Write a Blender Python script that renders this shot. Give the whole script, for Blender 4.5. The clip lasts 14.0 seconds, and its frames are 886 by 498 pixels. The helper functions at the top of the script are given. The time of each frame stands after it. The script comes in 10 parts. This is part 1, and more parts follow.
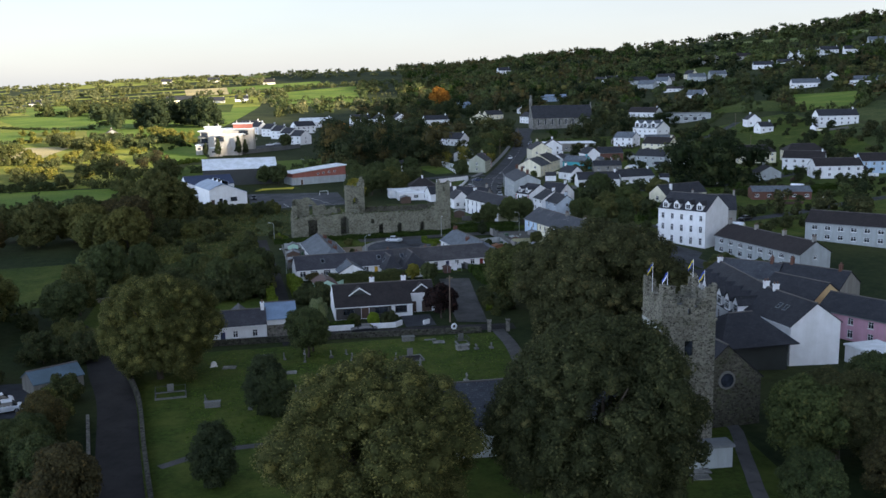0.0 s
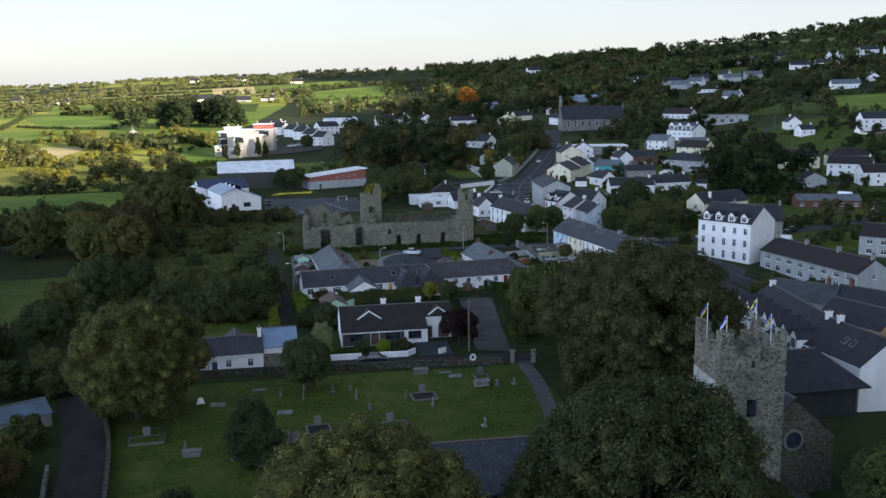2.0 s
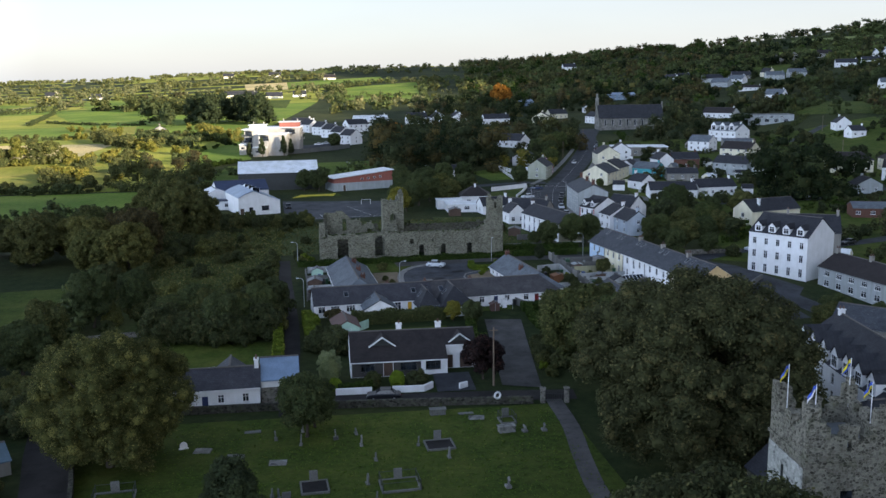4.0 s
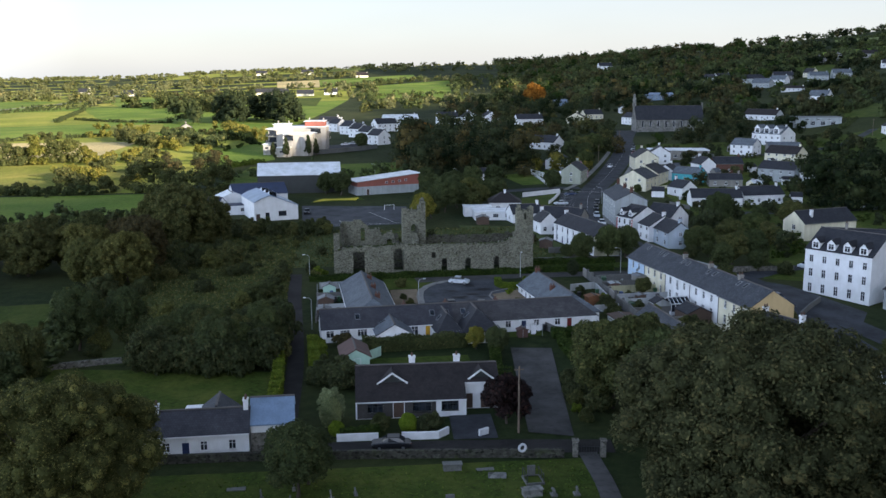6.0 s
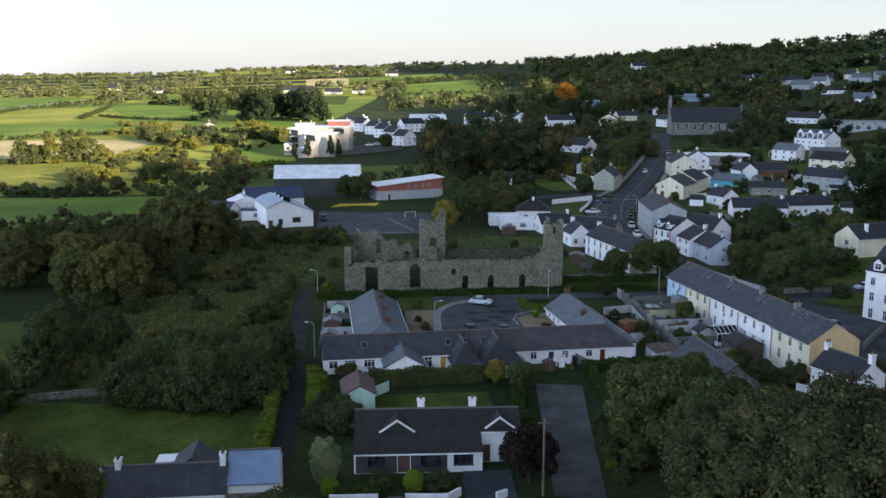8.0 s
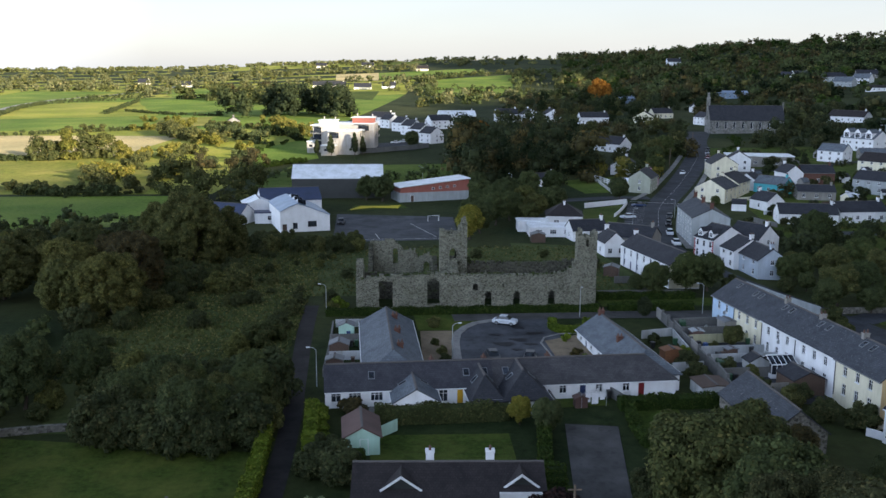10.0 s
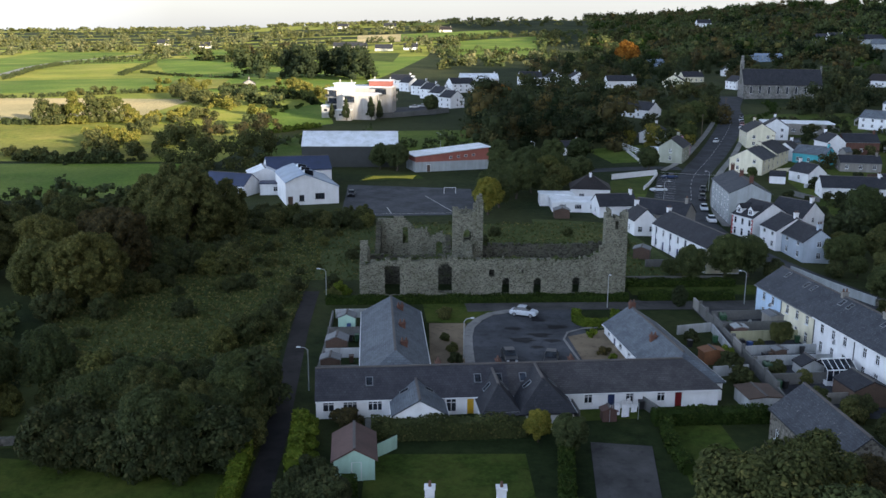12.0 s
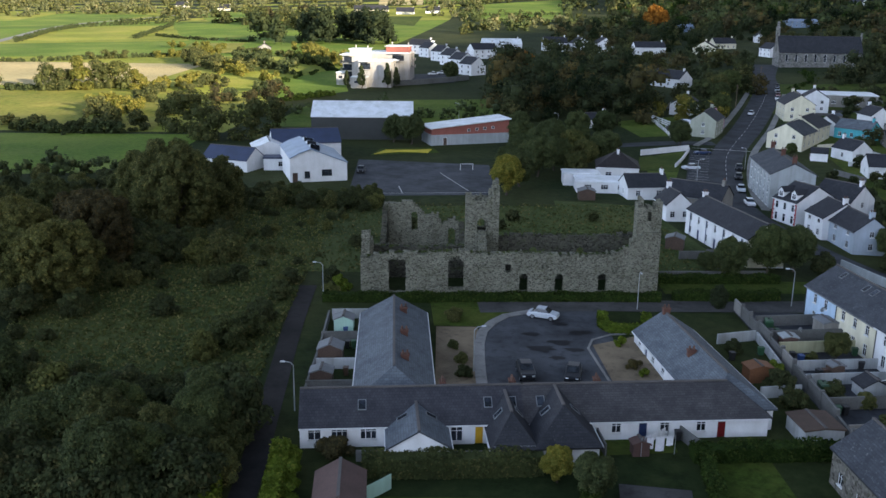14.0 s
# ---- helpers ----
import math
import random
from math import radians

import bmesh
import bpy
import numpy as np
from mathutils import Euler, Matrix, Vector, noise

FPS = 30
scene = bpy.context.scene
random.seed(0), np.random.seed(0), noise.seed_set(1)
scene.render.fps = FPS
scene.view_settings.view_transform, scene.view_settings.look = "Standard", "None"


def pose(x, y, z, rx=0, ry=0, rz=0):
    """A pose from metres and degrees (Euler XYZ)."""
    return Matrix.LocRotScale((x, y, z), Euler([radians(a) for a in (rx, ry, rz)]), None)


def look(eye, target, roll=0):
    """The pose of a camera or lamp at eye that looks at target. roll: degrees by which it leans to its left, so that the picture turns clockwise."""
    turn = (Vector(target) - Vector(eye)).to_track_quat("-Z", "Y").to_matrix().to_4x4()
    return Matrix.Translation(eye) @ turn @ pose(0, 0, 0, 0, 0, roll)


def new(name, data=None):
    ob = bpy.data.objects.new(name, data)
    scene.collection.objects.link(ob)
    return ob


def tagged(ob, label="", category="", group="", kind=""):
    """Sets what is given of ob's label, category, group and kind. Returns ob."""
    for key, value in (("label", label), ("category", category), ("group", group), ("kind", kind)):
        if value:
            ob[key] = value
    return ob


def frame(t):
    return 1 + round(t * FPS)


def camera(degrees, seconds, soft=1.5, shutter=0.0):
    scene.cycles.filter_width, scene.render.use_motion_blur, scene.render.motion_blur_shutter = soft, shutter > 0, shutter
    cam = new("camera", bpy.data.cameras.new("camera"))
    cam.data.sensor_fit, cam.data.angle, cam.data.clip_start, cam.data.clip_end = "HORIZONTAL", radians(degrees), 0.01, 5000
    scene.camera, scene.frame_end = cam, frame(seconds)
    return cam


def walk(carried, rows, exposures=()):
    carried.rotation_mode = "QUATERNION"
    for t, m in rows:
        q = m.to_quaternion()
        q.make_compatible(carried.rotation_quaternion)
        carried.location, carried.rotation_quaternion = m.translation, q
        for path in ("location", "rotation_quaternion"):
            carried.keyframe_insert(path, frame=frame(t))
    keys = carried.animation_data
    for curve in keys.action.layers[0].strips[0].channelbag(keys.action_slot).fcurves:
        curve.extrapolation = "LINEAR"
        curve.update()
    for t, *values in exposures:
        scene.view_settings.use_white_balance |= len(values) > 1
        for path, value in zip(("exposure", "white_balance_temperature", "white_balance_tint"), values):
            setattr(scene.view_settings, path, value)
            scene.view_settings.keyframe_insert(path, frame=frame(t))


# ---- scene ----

# ---------------------------------------------------------------- camera
FOV = 50.83
cam = camera(FOV, 14.0)
ROWS = [
    (0.0, 0.0, 0.0, 42.3, -12.454, -10.204, -1.007),
    (0.5, 1.36, 4.05, 42.29, -12.059, -10.218, -0.995),
    (1.0, 2.67, 8.3, 42.43, -11.584, -10.217, -0.956),
    (1.5, 3.94, 12.3, 42.45, -11.175, -10.192, -0.896),
    (2.0, 5.24, 16.65, 42.51, -10.702, -10.21, -0.841),
    (2.5, 6.45, 20.71, 42.56, -10.242, -10.272, -0.793),
    (3.0, 7.74, 25.09, 42.74, -9.691, -10.325, -0.74),
    (5.5, 13.14, 46.16, 42.93, -7.101, -10.473, -0.398),
    (6.0, 14.21, 50.52, 43.04, -6.604, -10.489, -0.284),
    (6.5, 15.14, 54.64, 43.01, -6.178, -10.525, -0.174),
    (7.0, 16.07, 58.94, 43.18, -5.702, -10.559, -0.075),
    (7.5, 16.95, 63.0, 43.17, -5.268, -10.557, 0.032),
    (8.0, 17.72, 67.24, 43.25, -4.786, -10.567, 0.148),
    (10.5, 21.25, 87.13, 43.34, -2.489, -11.139, 0.362),
    (11.0, 21.84, 91.14, 43.27, -2.145, -11.89, 0.38),
    (11.5, 22.37, 95.16, 43.27, -1.822, -12.62, 0.442),
    (12.0, 22.93, 99.2, 43.23, -1.47, -13.15, 0.489),
    (12.5, 23.44, 103.22, 43.23, -1.114, -13.611, 0.5),
    (13.0, 23.9, 107.18, 43.29, -0.781, -14.151, 0.586),
    (13.5, 24.39, 111.06, 43.34, -0.44, -14.75, 0.674),
    (14.0, 24.82, 114.91, 43.41, -0.108, -15.315, 0.753),
]
EXPOSURE, KELVIN, TINT = 1.70, 6050, 15
walk(cam, [(t, pose(x, y, z, 90 + pitch, 0, yaw) @ pose(0, 0, 0, 0, 0, roll)) for t, x, y, z, yaw, pitch, roll in ROWS],
     exposures=[(0.0, EXPOSURE, KELVIN, TINT), (14.0, EXPOSURE, KELVIN, TINT)])

# ---------------------------------------------------------------- light
SUN_AZ, SUN_EL = 130.0, 14.0      # clockwise from +y, and above the horizon
world = bpy.data.worlds.new("evening_sky")
scene.world = world
world.use_nodes = True
wn, wl = world.node_tree.nodes, world.node_tree.links
bg = wn["Background"]
sky = wn.new("ShaderNodeTexSky")
sky.sky_type, sky.sun_disc = "NISHITA", False
sky.sun_elevation, sky.sun_rotation = radians(SUN_EL), radians(SUN_AZ)
sky_dim = wn.new("ShaderNodeMix")
sky_dim.data_type, sky_dim.blend_type = "RGBA", "MULTIPLY"
sky_dim.inputs["Factor"].default_value = 1.0
sky_dim.inputs[7].default_value = (0.025, 0.025, 0.025, 1)
wl.new(sky.outputs[0], sky_dim.inputs[6])
wc = wn.new("ShaderNodeTexCoord")
wm = wn.new("ShaderNodeMapping")
wm.inputs["Scale"].default_value = (1.6, 1.6, 7.0)
wl.new(wc.outputs["Generated"], wm.inputs[0])
cloud = wn.new("ShaderNodeTexNoise")
cloud.inputs["Scale"].default_value, cloud.inputs["Detail"].default_value = 2.2, 6
wl.new(wm.outputs[0], cloud.inputs["Vector"])
cr = wn.new("ShaderNodeValToRGB")
cr.color_ramp.elements[0].position, cr.color_ramp.elements[0].color = 0.3, (0.88, 0.88, 0.885, 1)
cr.color_ramp.elements[1].position, cr.color_ramp.elements[1].color = 0.7, (0.97, 0.97, 0.97, 1)
wl.new(cloud.outputs["Fac"], cr.inputs[0])
sep = wn.new("ShaderNodeSeparateXYZ")
wl.new(wc.outputs["Generated"], sep.inputs[0])
high = wn.new("ShaderNodeValToRGB")       # bright thin cloud low down, clearer overhead
high.color_ramp.elements[0].position, high.color_ramp.elements[0].color = 0.0, (0.276, 0.282, 0.280, 1)
high.color_ramp.elements[1].position, high.color_ramp.elements[1].color = 0.75, (0.026, 0.033, 0.044, 1)
mid_stop = high.color_ramp.elements.new(0.22)
mid_stop.color = (0.250, 0.262, 0.270, 1)
wl.new(sep.outputs["Z"], high.inputs[0])
veil = wn.new("ShaderNodeMix")
veil.data_type, veil.blend_type = "RGBA", "MULTIPLY"
veil.inputs["Factor"].default_value = 1.0
# the veil is brighter behind the camera: a glow added to light the walls
side = wn.new("ShaderNodeVectorMath")
side.operation = "DOT_PRODUCT"
GLOW_AZ = 238.0                   # added cool glow in the unseen sky, behind and to the west
side.inputs[1].default_value = (math.sin(radians(GLOW_AZ)), math.cos(radians(GLOW_AZ)), 0.2)
wl.new(wc.outputs["Generated"], side.inputs[0])
lit = wn.new("ShaderNodeMapRange")
lit.inputs["From Min"].default_value, lit.inputs["From Max"].default_value = -0.3, 1.0
lit.inputs["To Min"].default_value, lit.inputs["To Max"].default_value = 0.71, 4.0
wl.new(side.outputs["Value"], lit.inputs["Value"])
scl = wn.new("ShaderNodeVectorMath")
scl.operation = "SCALE"
cool = wn.new("ShaderNodeValToRGB")
cool.color_ramp.elements[0].position, cool.color_ramp.elements[0].color = 0.1, (1.0, 1.0, 1.0, 1)
cool.color_ramp.elements[1].position, cool.color_ramp.elements[1].color = 0.8, (0.90, 1.0, 1.16, 1)
wl.new(side.outputs["Value"], cool.inputs[0])
tone = wn.new("ShaderNodeMix")
tone.data_type, tone.blend_type = "RGBA", "MULTIPLY"
tone.inputs["Factor"].default_value = 1.0
wl.new(cr.outputs[0], tone.inputs[6])
wl.new(cool.outputs[0], tone.inputs[7])
wl.new(tone.outputs[2], scl.inputs[0])
wl.new(lit.outputs[0], scl.inputs["Scale"])
wl.new(scl.outputs[0], veil.inputs[6])
wl.new(high.outputs[0], veil.inputs[7])
both = wn.new("ShaderNodeMix")
both.data_type, both.blend_type = "RGBA", "ADD"
both.inputs["Factor"].default_value = 1.0
wl.new(veil.outputs[2], both.inputs[6])
wl.new(sky_dim.outputs[2], both.inputs[7])
wl.new(both.outputs[2], bg.inputs[0])
bg.inputs[1].default_value = 1.0

sun = new("sun", bpy.data.lights.new("sun", "SUN"))
sun.data.energy, sun.data.angle, sun.data.color = 5.0, radians(0.6), (1.0, 0.86, 0.62)
sun_from = Vector((math.sin(radians(SUN_AZ)) * math.cos(radians(SUN_EL)), math.cos(radians(SUN_AZ)) * math.cos(radians(SUN_EL)), math.sin(radians(SUN_EL))))
sun.matrix_world = look(sun_from * 400, (0, 0, 0))

# ---------------------------------------------------------------- materials
MATS = {}


def nodes_of(name):
    m = bpy.data.materials.new(name)
    m.use_nodes = True
    return m, m.node_tree.nodes, m.node_tree.links, m.node_tree.nodes["Principled BSDF"]


def noise_node(n, l, vec, scale, detail=4, rough=0.6):
    t = n.new("ShaderNodeTexNoise")
    t.inputs["Scale"].default_value, t.inputs["Detail"].default_value, t.inputs["Roughness"].default_value = scale, detail, rough
    l.new(vec, t.inputs["Vector"])
    return t.outputs["Fac"]


def ramp(n, l, fac, stops):
    r = n.new("ShaderNodeValToRGB")
    e = r.color_ramp.elements
    while len(e) < len(stops):
        e.new(0.5)
    for k, (p, c) in enumerate(stops):
        e[k].position, e[k].color = p, (*c, 1) if len(c) == 3 else c
    l.new(fac, r.inputs[0])
    return r.outputs[0]


def mix(n, l, a, b, fac, blend="MIX"):
    x = n.new("ShaderNodeMix")
    x.data_type, x.blend_type = "RGBA", blend
    for sock, v in ((x.inputs["Factor"], fac), (x.inputs[6], a), (x.inputs[7], b)):
        if isinstance(v, (int, float)):
            sock.default_value = v
        elif isinstance(v, tuple):
            sock.default_value = (*v, 1)
        else:
            l.new(v, sock)
    return x.outputs[2]


def bump(n, l, bsdf, height, strength, dist=0.05):
    b = n.new("ShaderNodeBump")
    b.inputs["Strength"].default_value, b.inputs["Distance"].default_value = strength, dist
    l.new(height, b.inputs["Height"])
    l.new(b.outputs[0], bsdf.inputs["Normal"])


def shade(c, k):
    return tuple(min(1.0, v * k) for v in c)


def plain(name, c, rough=0.7, var=0.16, fine=6.0, broad=0.35, metal=0.0, bumps=0.15, stain=0.12):
    """A coat of one colour, with fine grain and broad stains."""
    if name in MATS:
        return MATS[name]
    m, n, l, p = nodes_of(name)
    pos = n.new("ShaderNodeNewGeometry").outputs["Position"]
    f = noise_node(n, l, pos, fine)
    col = ramp(n, l, f, [(0.3, shade(c, 1 - var)), (0.7, shade(c, 1 + var * 0.6))])
    g = noise_node(n, l, pos, broad, 5, 0.65)
    st = ramp(n, l, g, [(0.35, (1 - stain * 2.2, 1 - stain * 2.1, 1 - stain * 2.4)), (0.6, (1, 1, 1))])
    l.new(mix(n, l, col, st, 1.0, "MULTIPLY"), p.inputs["Base Color"])
    p.inputs["Roughness"].default_value, p.inputs["Metallic"].default_value = rough, metal
    if bumps:
        bump(n, l, p, f, bumps, 0.02)
    MATS[name] = m
    return m


def render_coat(name, c, stain=0.16):
    """Painted or pebble-dashed render, streaked by rain."""
    if name in MATS:
        return MATS[name]
    m, n, l, p = nodes_of(name)
    pos = n.new("ShaderNodeNewGeometry").outputs["Position"]
    mp = n.new("ShaderNodeMapping")
    mp.inputs["Scale"].default_value = (1.0, 1.0, 0.12)
    l.new(pos, mp.inputs[0])
    streak = noise_node(n, l, mp.outputs[0], 0.9, 6, 0.6)
    grain = noise_node(n, l, pos, 22.0)
    patch = noise_node(n, l, pos, 0.5, 5)
    col = ramp(n, l, grain, [(0.3, shade(c, 0.9)), (0.7, shade(c, 1.04))])
    s = ramp(n, l, streak, [(0.34, (1 - stain, 1 - stain, 1 - stain * 1.15)), (0.62, (1, 1, 1))])
    q = ramp(n, l, patch, [(0.36, (0.9, 0.9, 0.89)), (0.6, (1, 1, 1))])
    l.new(mix(n, l, mix(n, l, col, s, 1.0, "MULTIPLY"), q, 1.0, "MULTIPLY"), p.inputs["Base Color"])
    p.inputs["Roughness"].default_value = 0.85
    p.inputs["Specular IOR Level"].default_value = 0.2
    bump(n, l, p, grain, 0.25, 0.02)
    MATS[name] = m
    return m


def slates(name, c, w=0.5, h=0.28, lichen=0.25, lich=(0.30, 0.29, 0.24), tone=0.26, rough=0.7):
    """Roof slates or tiles laid in courses, by the roof's own u and v in metres."""
    if name in MATS:
        return MATS[name]
    m, n, l, p = nodes_of(name)
    uv = n.new("ShaderNodeUVMap").outputs[0]
    pos = n.new("ShaderNodeNewGeometry").outputs["Position"]
    b = n.new("ShaderNodeTexBrick")
    l.new(uv, b.inputs["Vector"])
    b.inputs["Scale"].default_value = 1.0
    b.inputs["Brick Width"].default_value, b.inputs["Row Height"].default_value = w, h
    b.inputs["Mortar Size"].default_value, b.inputs["Mortar Smooth"].default_value = 0.018, 0.3
    b.inputs["Color1"].default_value = (*shade(c, 1 - tone * 0.5), 1)
    b.inputs["Color2"].default_value = (*shade(c, 1 + tone * 0.6), 1)
    b.inputs["Mortar"].default_value = (*shade(c, 0.6), 1)
    patch = noise_node(n, l, pos, 0.45, 6, 0.7)
    spot = noise_node(n, l, pos, 4.5, 5, 0.7)
    worn = mix(n, l, b.outputs["Color"], ramp(n, l, patch, [(0.3, (0.68, 0.68, 0.7)), (0.68, (1.22, 1.2, 1.16))]), 1.0, "MULTIPLY")
    spots = ramp(n, l, spot, [(0.6, (0, 0, 0)), (0.72, (lichen, lichen, lichen))])
    l.new(mix(n, l, worn, lich, spots), p.inputs["Base Color"])
    p.inputs["Roughness"].default_value = rough
    p.inputs["Specular IOR Level"].default_value = 0.2
    bump(n, l, p, b.outputs["Fac"], -0.35, 0.03)
    MATS[name] = m
    return m


def rubble(name, c1, c2, mortar, scale=2.4, moss=0.3, flat=1.0):
    """Rubble masonry: stones of mixed tone in rough mortar, weathered and mossy."""
    if name in MATS:
        return MATS[name]
    m, n, l, p = nodes_of(name)
    pos = n.new("ShaderNodeNewGeometry").outputs["Position"]
    mp = n.new("ShaderNodeMapping")
    mp.inputs["Scale"].default_value = (1.0, 1.0, 1.35 * flat)
    l.new(pos, mp.inputs[0])
    wob = n.new("ShaderNodeTexNoise")
    wob.inputs["Scale"].default_value = 1.7
    l.new(mp.outputs[0], wob.inputs["Vector"])
    vec = mix(n, l, mp.outputs[0], wob.outputs["Color"], 0.12)
    v = n.new("ShaderNodeTexVoronoi")
    v.inputs["Scale"].default_value = scale
    l.new(vec, v.inputs["Vector"])
    e = n.new("ShaderNodeTexVoronoi")
    e.feature = "DISTANCE_TO_EDGE"
    e.inputs["Scale"].default_value = scale
    l.new(vec, e.inputs["Vector"])
    sep = n.new("ShaderNodeSeparateColor")
    l.new(v.outputs["Color"], sep.inputs[0])
    stone = ramp(n, l, sep.outputs[0], [(0.0, shade(c1, 0.55)), (0.2, c1), (0.75, c2), (1.0, shade(c2, 1.25))])
    grain = noise_node(n, l, pos, 9.0, 6, 0.7)
    stone = mix(n, l, stone, ramp(n, l, grain, [(0.3, (0.68, 0.68, 0.68)), (0.65, (1.2, 1.2, 1.17))]), 1.0, "MULTIPLY")
    joint = ramp(n, l, e.outputs["Distance"], [(0.02, (1, 1, 1)), (0.09, (0, 0, 0))])
    col = mix(n, l, stone, mortar, joint)
    big = noise_node(n, l, pos, 0.35, 6, 0.65)
    col = mix(n, l, col, ramp(n, l, big, [(0.35, (0.76, 0.76, 0.72)), (0.65, (1.1, 1.09, 1.06))]), 1.0, "MULTIPLY")
    green = noise_node(n, l, pos, 0.9, 6, 0.7)
    g = ramp(n, l, green, [(0.52, (0, 0, 0)), (0.7, (moss, moss, moss))])
    l.new(mix(n, l, col, (0.07, 0.085, 0.035), g), p.inputs["Base Color"])
    p.inputs["Roughness"].default_value = 0.95
    p.inputs["Specular IOR Level"].default_value = 0.1
    bump(n, l, p, e.outputs["Distance"], 0.7, 0.12)
    MATS[name] = m
    return m


def leafage(name, dark, light, warm, share=0.18, glow=0.3):
    """Leaves: each one its own tone, some turning, a little light through them."""
    if name in MATS:
        return MATS[name]
    m, n, l, p = nodes_of(name)
    geo = n.new("ShaderNodeNewGeometry")
    isl, pos = geo.outputs["Random Per Island"], geo.outputs["Position"]
    info = n.new("ShaderNodeObjectInfo")
    col = ramp(n, l, isl, [(0.0, dark), (1 - share, light), (1.0, warm)])
    clump = noise_node(n, l, pos, 0.55, 4)
    col = mix(n, l, col, ramp(n, l, clump, [(0.3, (0.76, 0.78, 0.72)), (0.68, (1.28, 1.22, 1.05))]), 1.0, "MULTIPLY")
    tree = ramp(n, l, info.outputs["Random"], [(0.0, (0.74, 0.8, 0.78)), (0.5, (1, 1, 1)), (1.0, (1.10, 1.12, 0.95))])
    col = mix(n, l, col, tree, 1.0, "MULTIPLY")
    l.new(col, p.inputs["Base Color"])
    p.inputs["Roughness"].default_value = 0.75
    p.inputs["Specular IOR Level"].default_value = 0.08
    tr = n.new("ShaderNodeBsdfTranslucent")
    l.new(col, tr.inputs[0])
    ms = n.new("ShaderNodeMixShader")
    ms.inputs[0].default_value = glow
    l.new(p.outputs[0], ms.inputs[1])
    l.new(tr.outputs[0], ms.inputs[2])
    l.new(ms.outputs[0], n["Material Output"].inputs[0])
    MATS[name] = m
    return m


def turf(name, a, b, c, tuft=1.6, patch=0.12, rows=0.0):
    """Grass: blades, tufts and worn or lusher patches."""
    if name in MATS:
        return MATS[name]
    m, n, l, p = nodes_of(name)
    pos = n.new("ShaderNodeNewGeometry").outputs["Position"]
    f1 = noise_node(n, l, pos, tuft, 8, 0.75)
    f2 = noise_node(n, l, pos, patch, 6, 0.65)
    f3 = noise_node(n, l, pos, 0.02, 3, 0.5)
    col = ramp(n, l, f1, [(0.32, shade(a, 0.5)), (0.5, a), (0.66, b), (0.8, shade(b, 1.25))])
    col = mix(n, l, col, c, ramp(n, l, f2, [(0.42, (0, 0, 0)), (0.72, (0.75, 0.75, 0.75))]))
    col = mix(n, l, col, ramp(n, l, f3, [(0.35, (0.75, 0.8, 0.75)), (0.65, (1.2, 1.15, 1.05))]), 1.0, "MULTIPLY")
    if rows:
        w = n.new("ShaderNodeTexWave")
        w.inputs["Scale"].default_value, w.inputs["Distortion"].default_value = rows, 2.0
        l.new(pos, w.inputs["Vector"])
        col = mix(n, l, col, ramp(n, l, w.outputs["Fac"], [(0.2, (0.8, 0.85, 0.8)), (0.8, (1.12, 1.1, 1.05))]), 1.0, "MULTIPLY")
    l.new(col, p.inputs["Base Color"])
    p.inputs["Roughness"].default_value = 0.95
    p.inputs["Specular IOR Level"].default_value = 0.1
    bump(n, l, p, f1, 0.9, 0.15)
    MATS[name] = m
    return m


def tarmac(name, c, patch=0.35, rough=0.8):
    if name in MATS:
        return MATS[name]
    m, n, l, p = nodes_of(name)
    pos = n.new("ShaderNodeNewGeometry").outputs["Position"]
    f1 = noise_node(n, l, pos, 30.0)
    f2 = noise_node(n, l, pos, 0.22, 5, 0.6)
    f3 = noise_node(n, l, pos, 1.1, 3, 0.5)
    col = ramp(n, l, f1, [(0.3, shade(c, 0.8)), (0.7, shade(c, 1.2))])
    col = mix(n, l, col, ramp(n, l, f2, [(0.35, (1 - patch, 1 - patch, 1 - patch)), (0.65, (1 + patch, 1 + patch, 1 + patch))]), 1.0, "MULTIPLY")
    col = mix(n, l, col, ramp(n, l, f3, [(0.33, (0.75, 0.75, 0.77)), (0.45, (1, 1, 1))]), 1.0, "MULTIPLY")
    l.new(col, p.inputs["Base Color"])
    p.inputs["Roughness"].default_value = rough
    p.inputs["Specular IOR Level"].default_value = 0.15
    bump(n, l, p, f1, 0.3, 0.01)
    MATS[name] = m
    return m


def glass_dark(name="window_glass", c=(0.012, 0.015, 0.02)):
    if name in MATS:
        return MATS[name]
    m, n, l, p = nodes_of(name)
    pos = n.new("ShaderNodeNewGeometry").outputs["Position"]
    f = noise_node(n, l, pos, 0.8, 2)
    l.new(ramp(n, l, f, [(0.35, shade(c, 0.6)), (0.7, shade(c, 3.0))]), p.inputs["Base Color"])
    p.inputs["Roughness"].default_value, p.inputs["IOR"].default_value = 0.06, 1.5
    MATS[name] = m
    return m


WHITE = render_coat("white_render", (0.76, 0.77, 0.78), 0.08)
CREAM = render_coat("cream_render", (0.72, 0.68, 0.52))
BEIGE = render_coat("ochre_render", (0.62, 0.46, 0.24))
PALEBLUE = render_coat("pale_blue_render", (0.48, 0.62, 0.78))
GREYR = render_coat("grey_pebbledash", (0.36, 0.39, 0.40), 0.2)
GREYBROWN = render_coat("weathered_cement_render", (0.27, 0.26, 0.24), 0.25)
TEAL = render_coat("turquoise_render", (0.10, 0.45, 0.52))
PINK = render_coat("pink_render", (0.52, 0.30, 0.38))
YARD_W = render_coat("stained_white_render", (0.40, 0.42, 0.43), 0.3)
YARD_C = render_coat("stained_cream_render", (0.44, 0.43, 0.28), 0.3)
ICE = render_coat("blue_grey_render", (0.42, 0.48, 0.55))
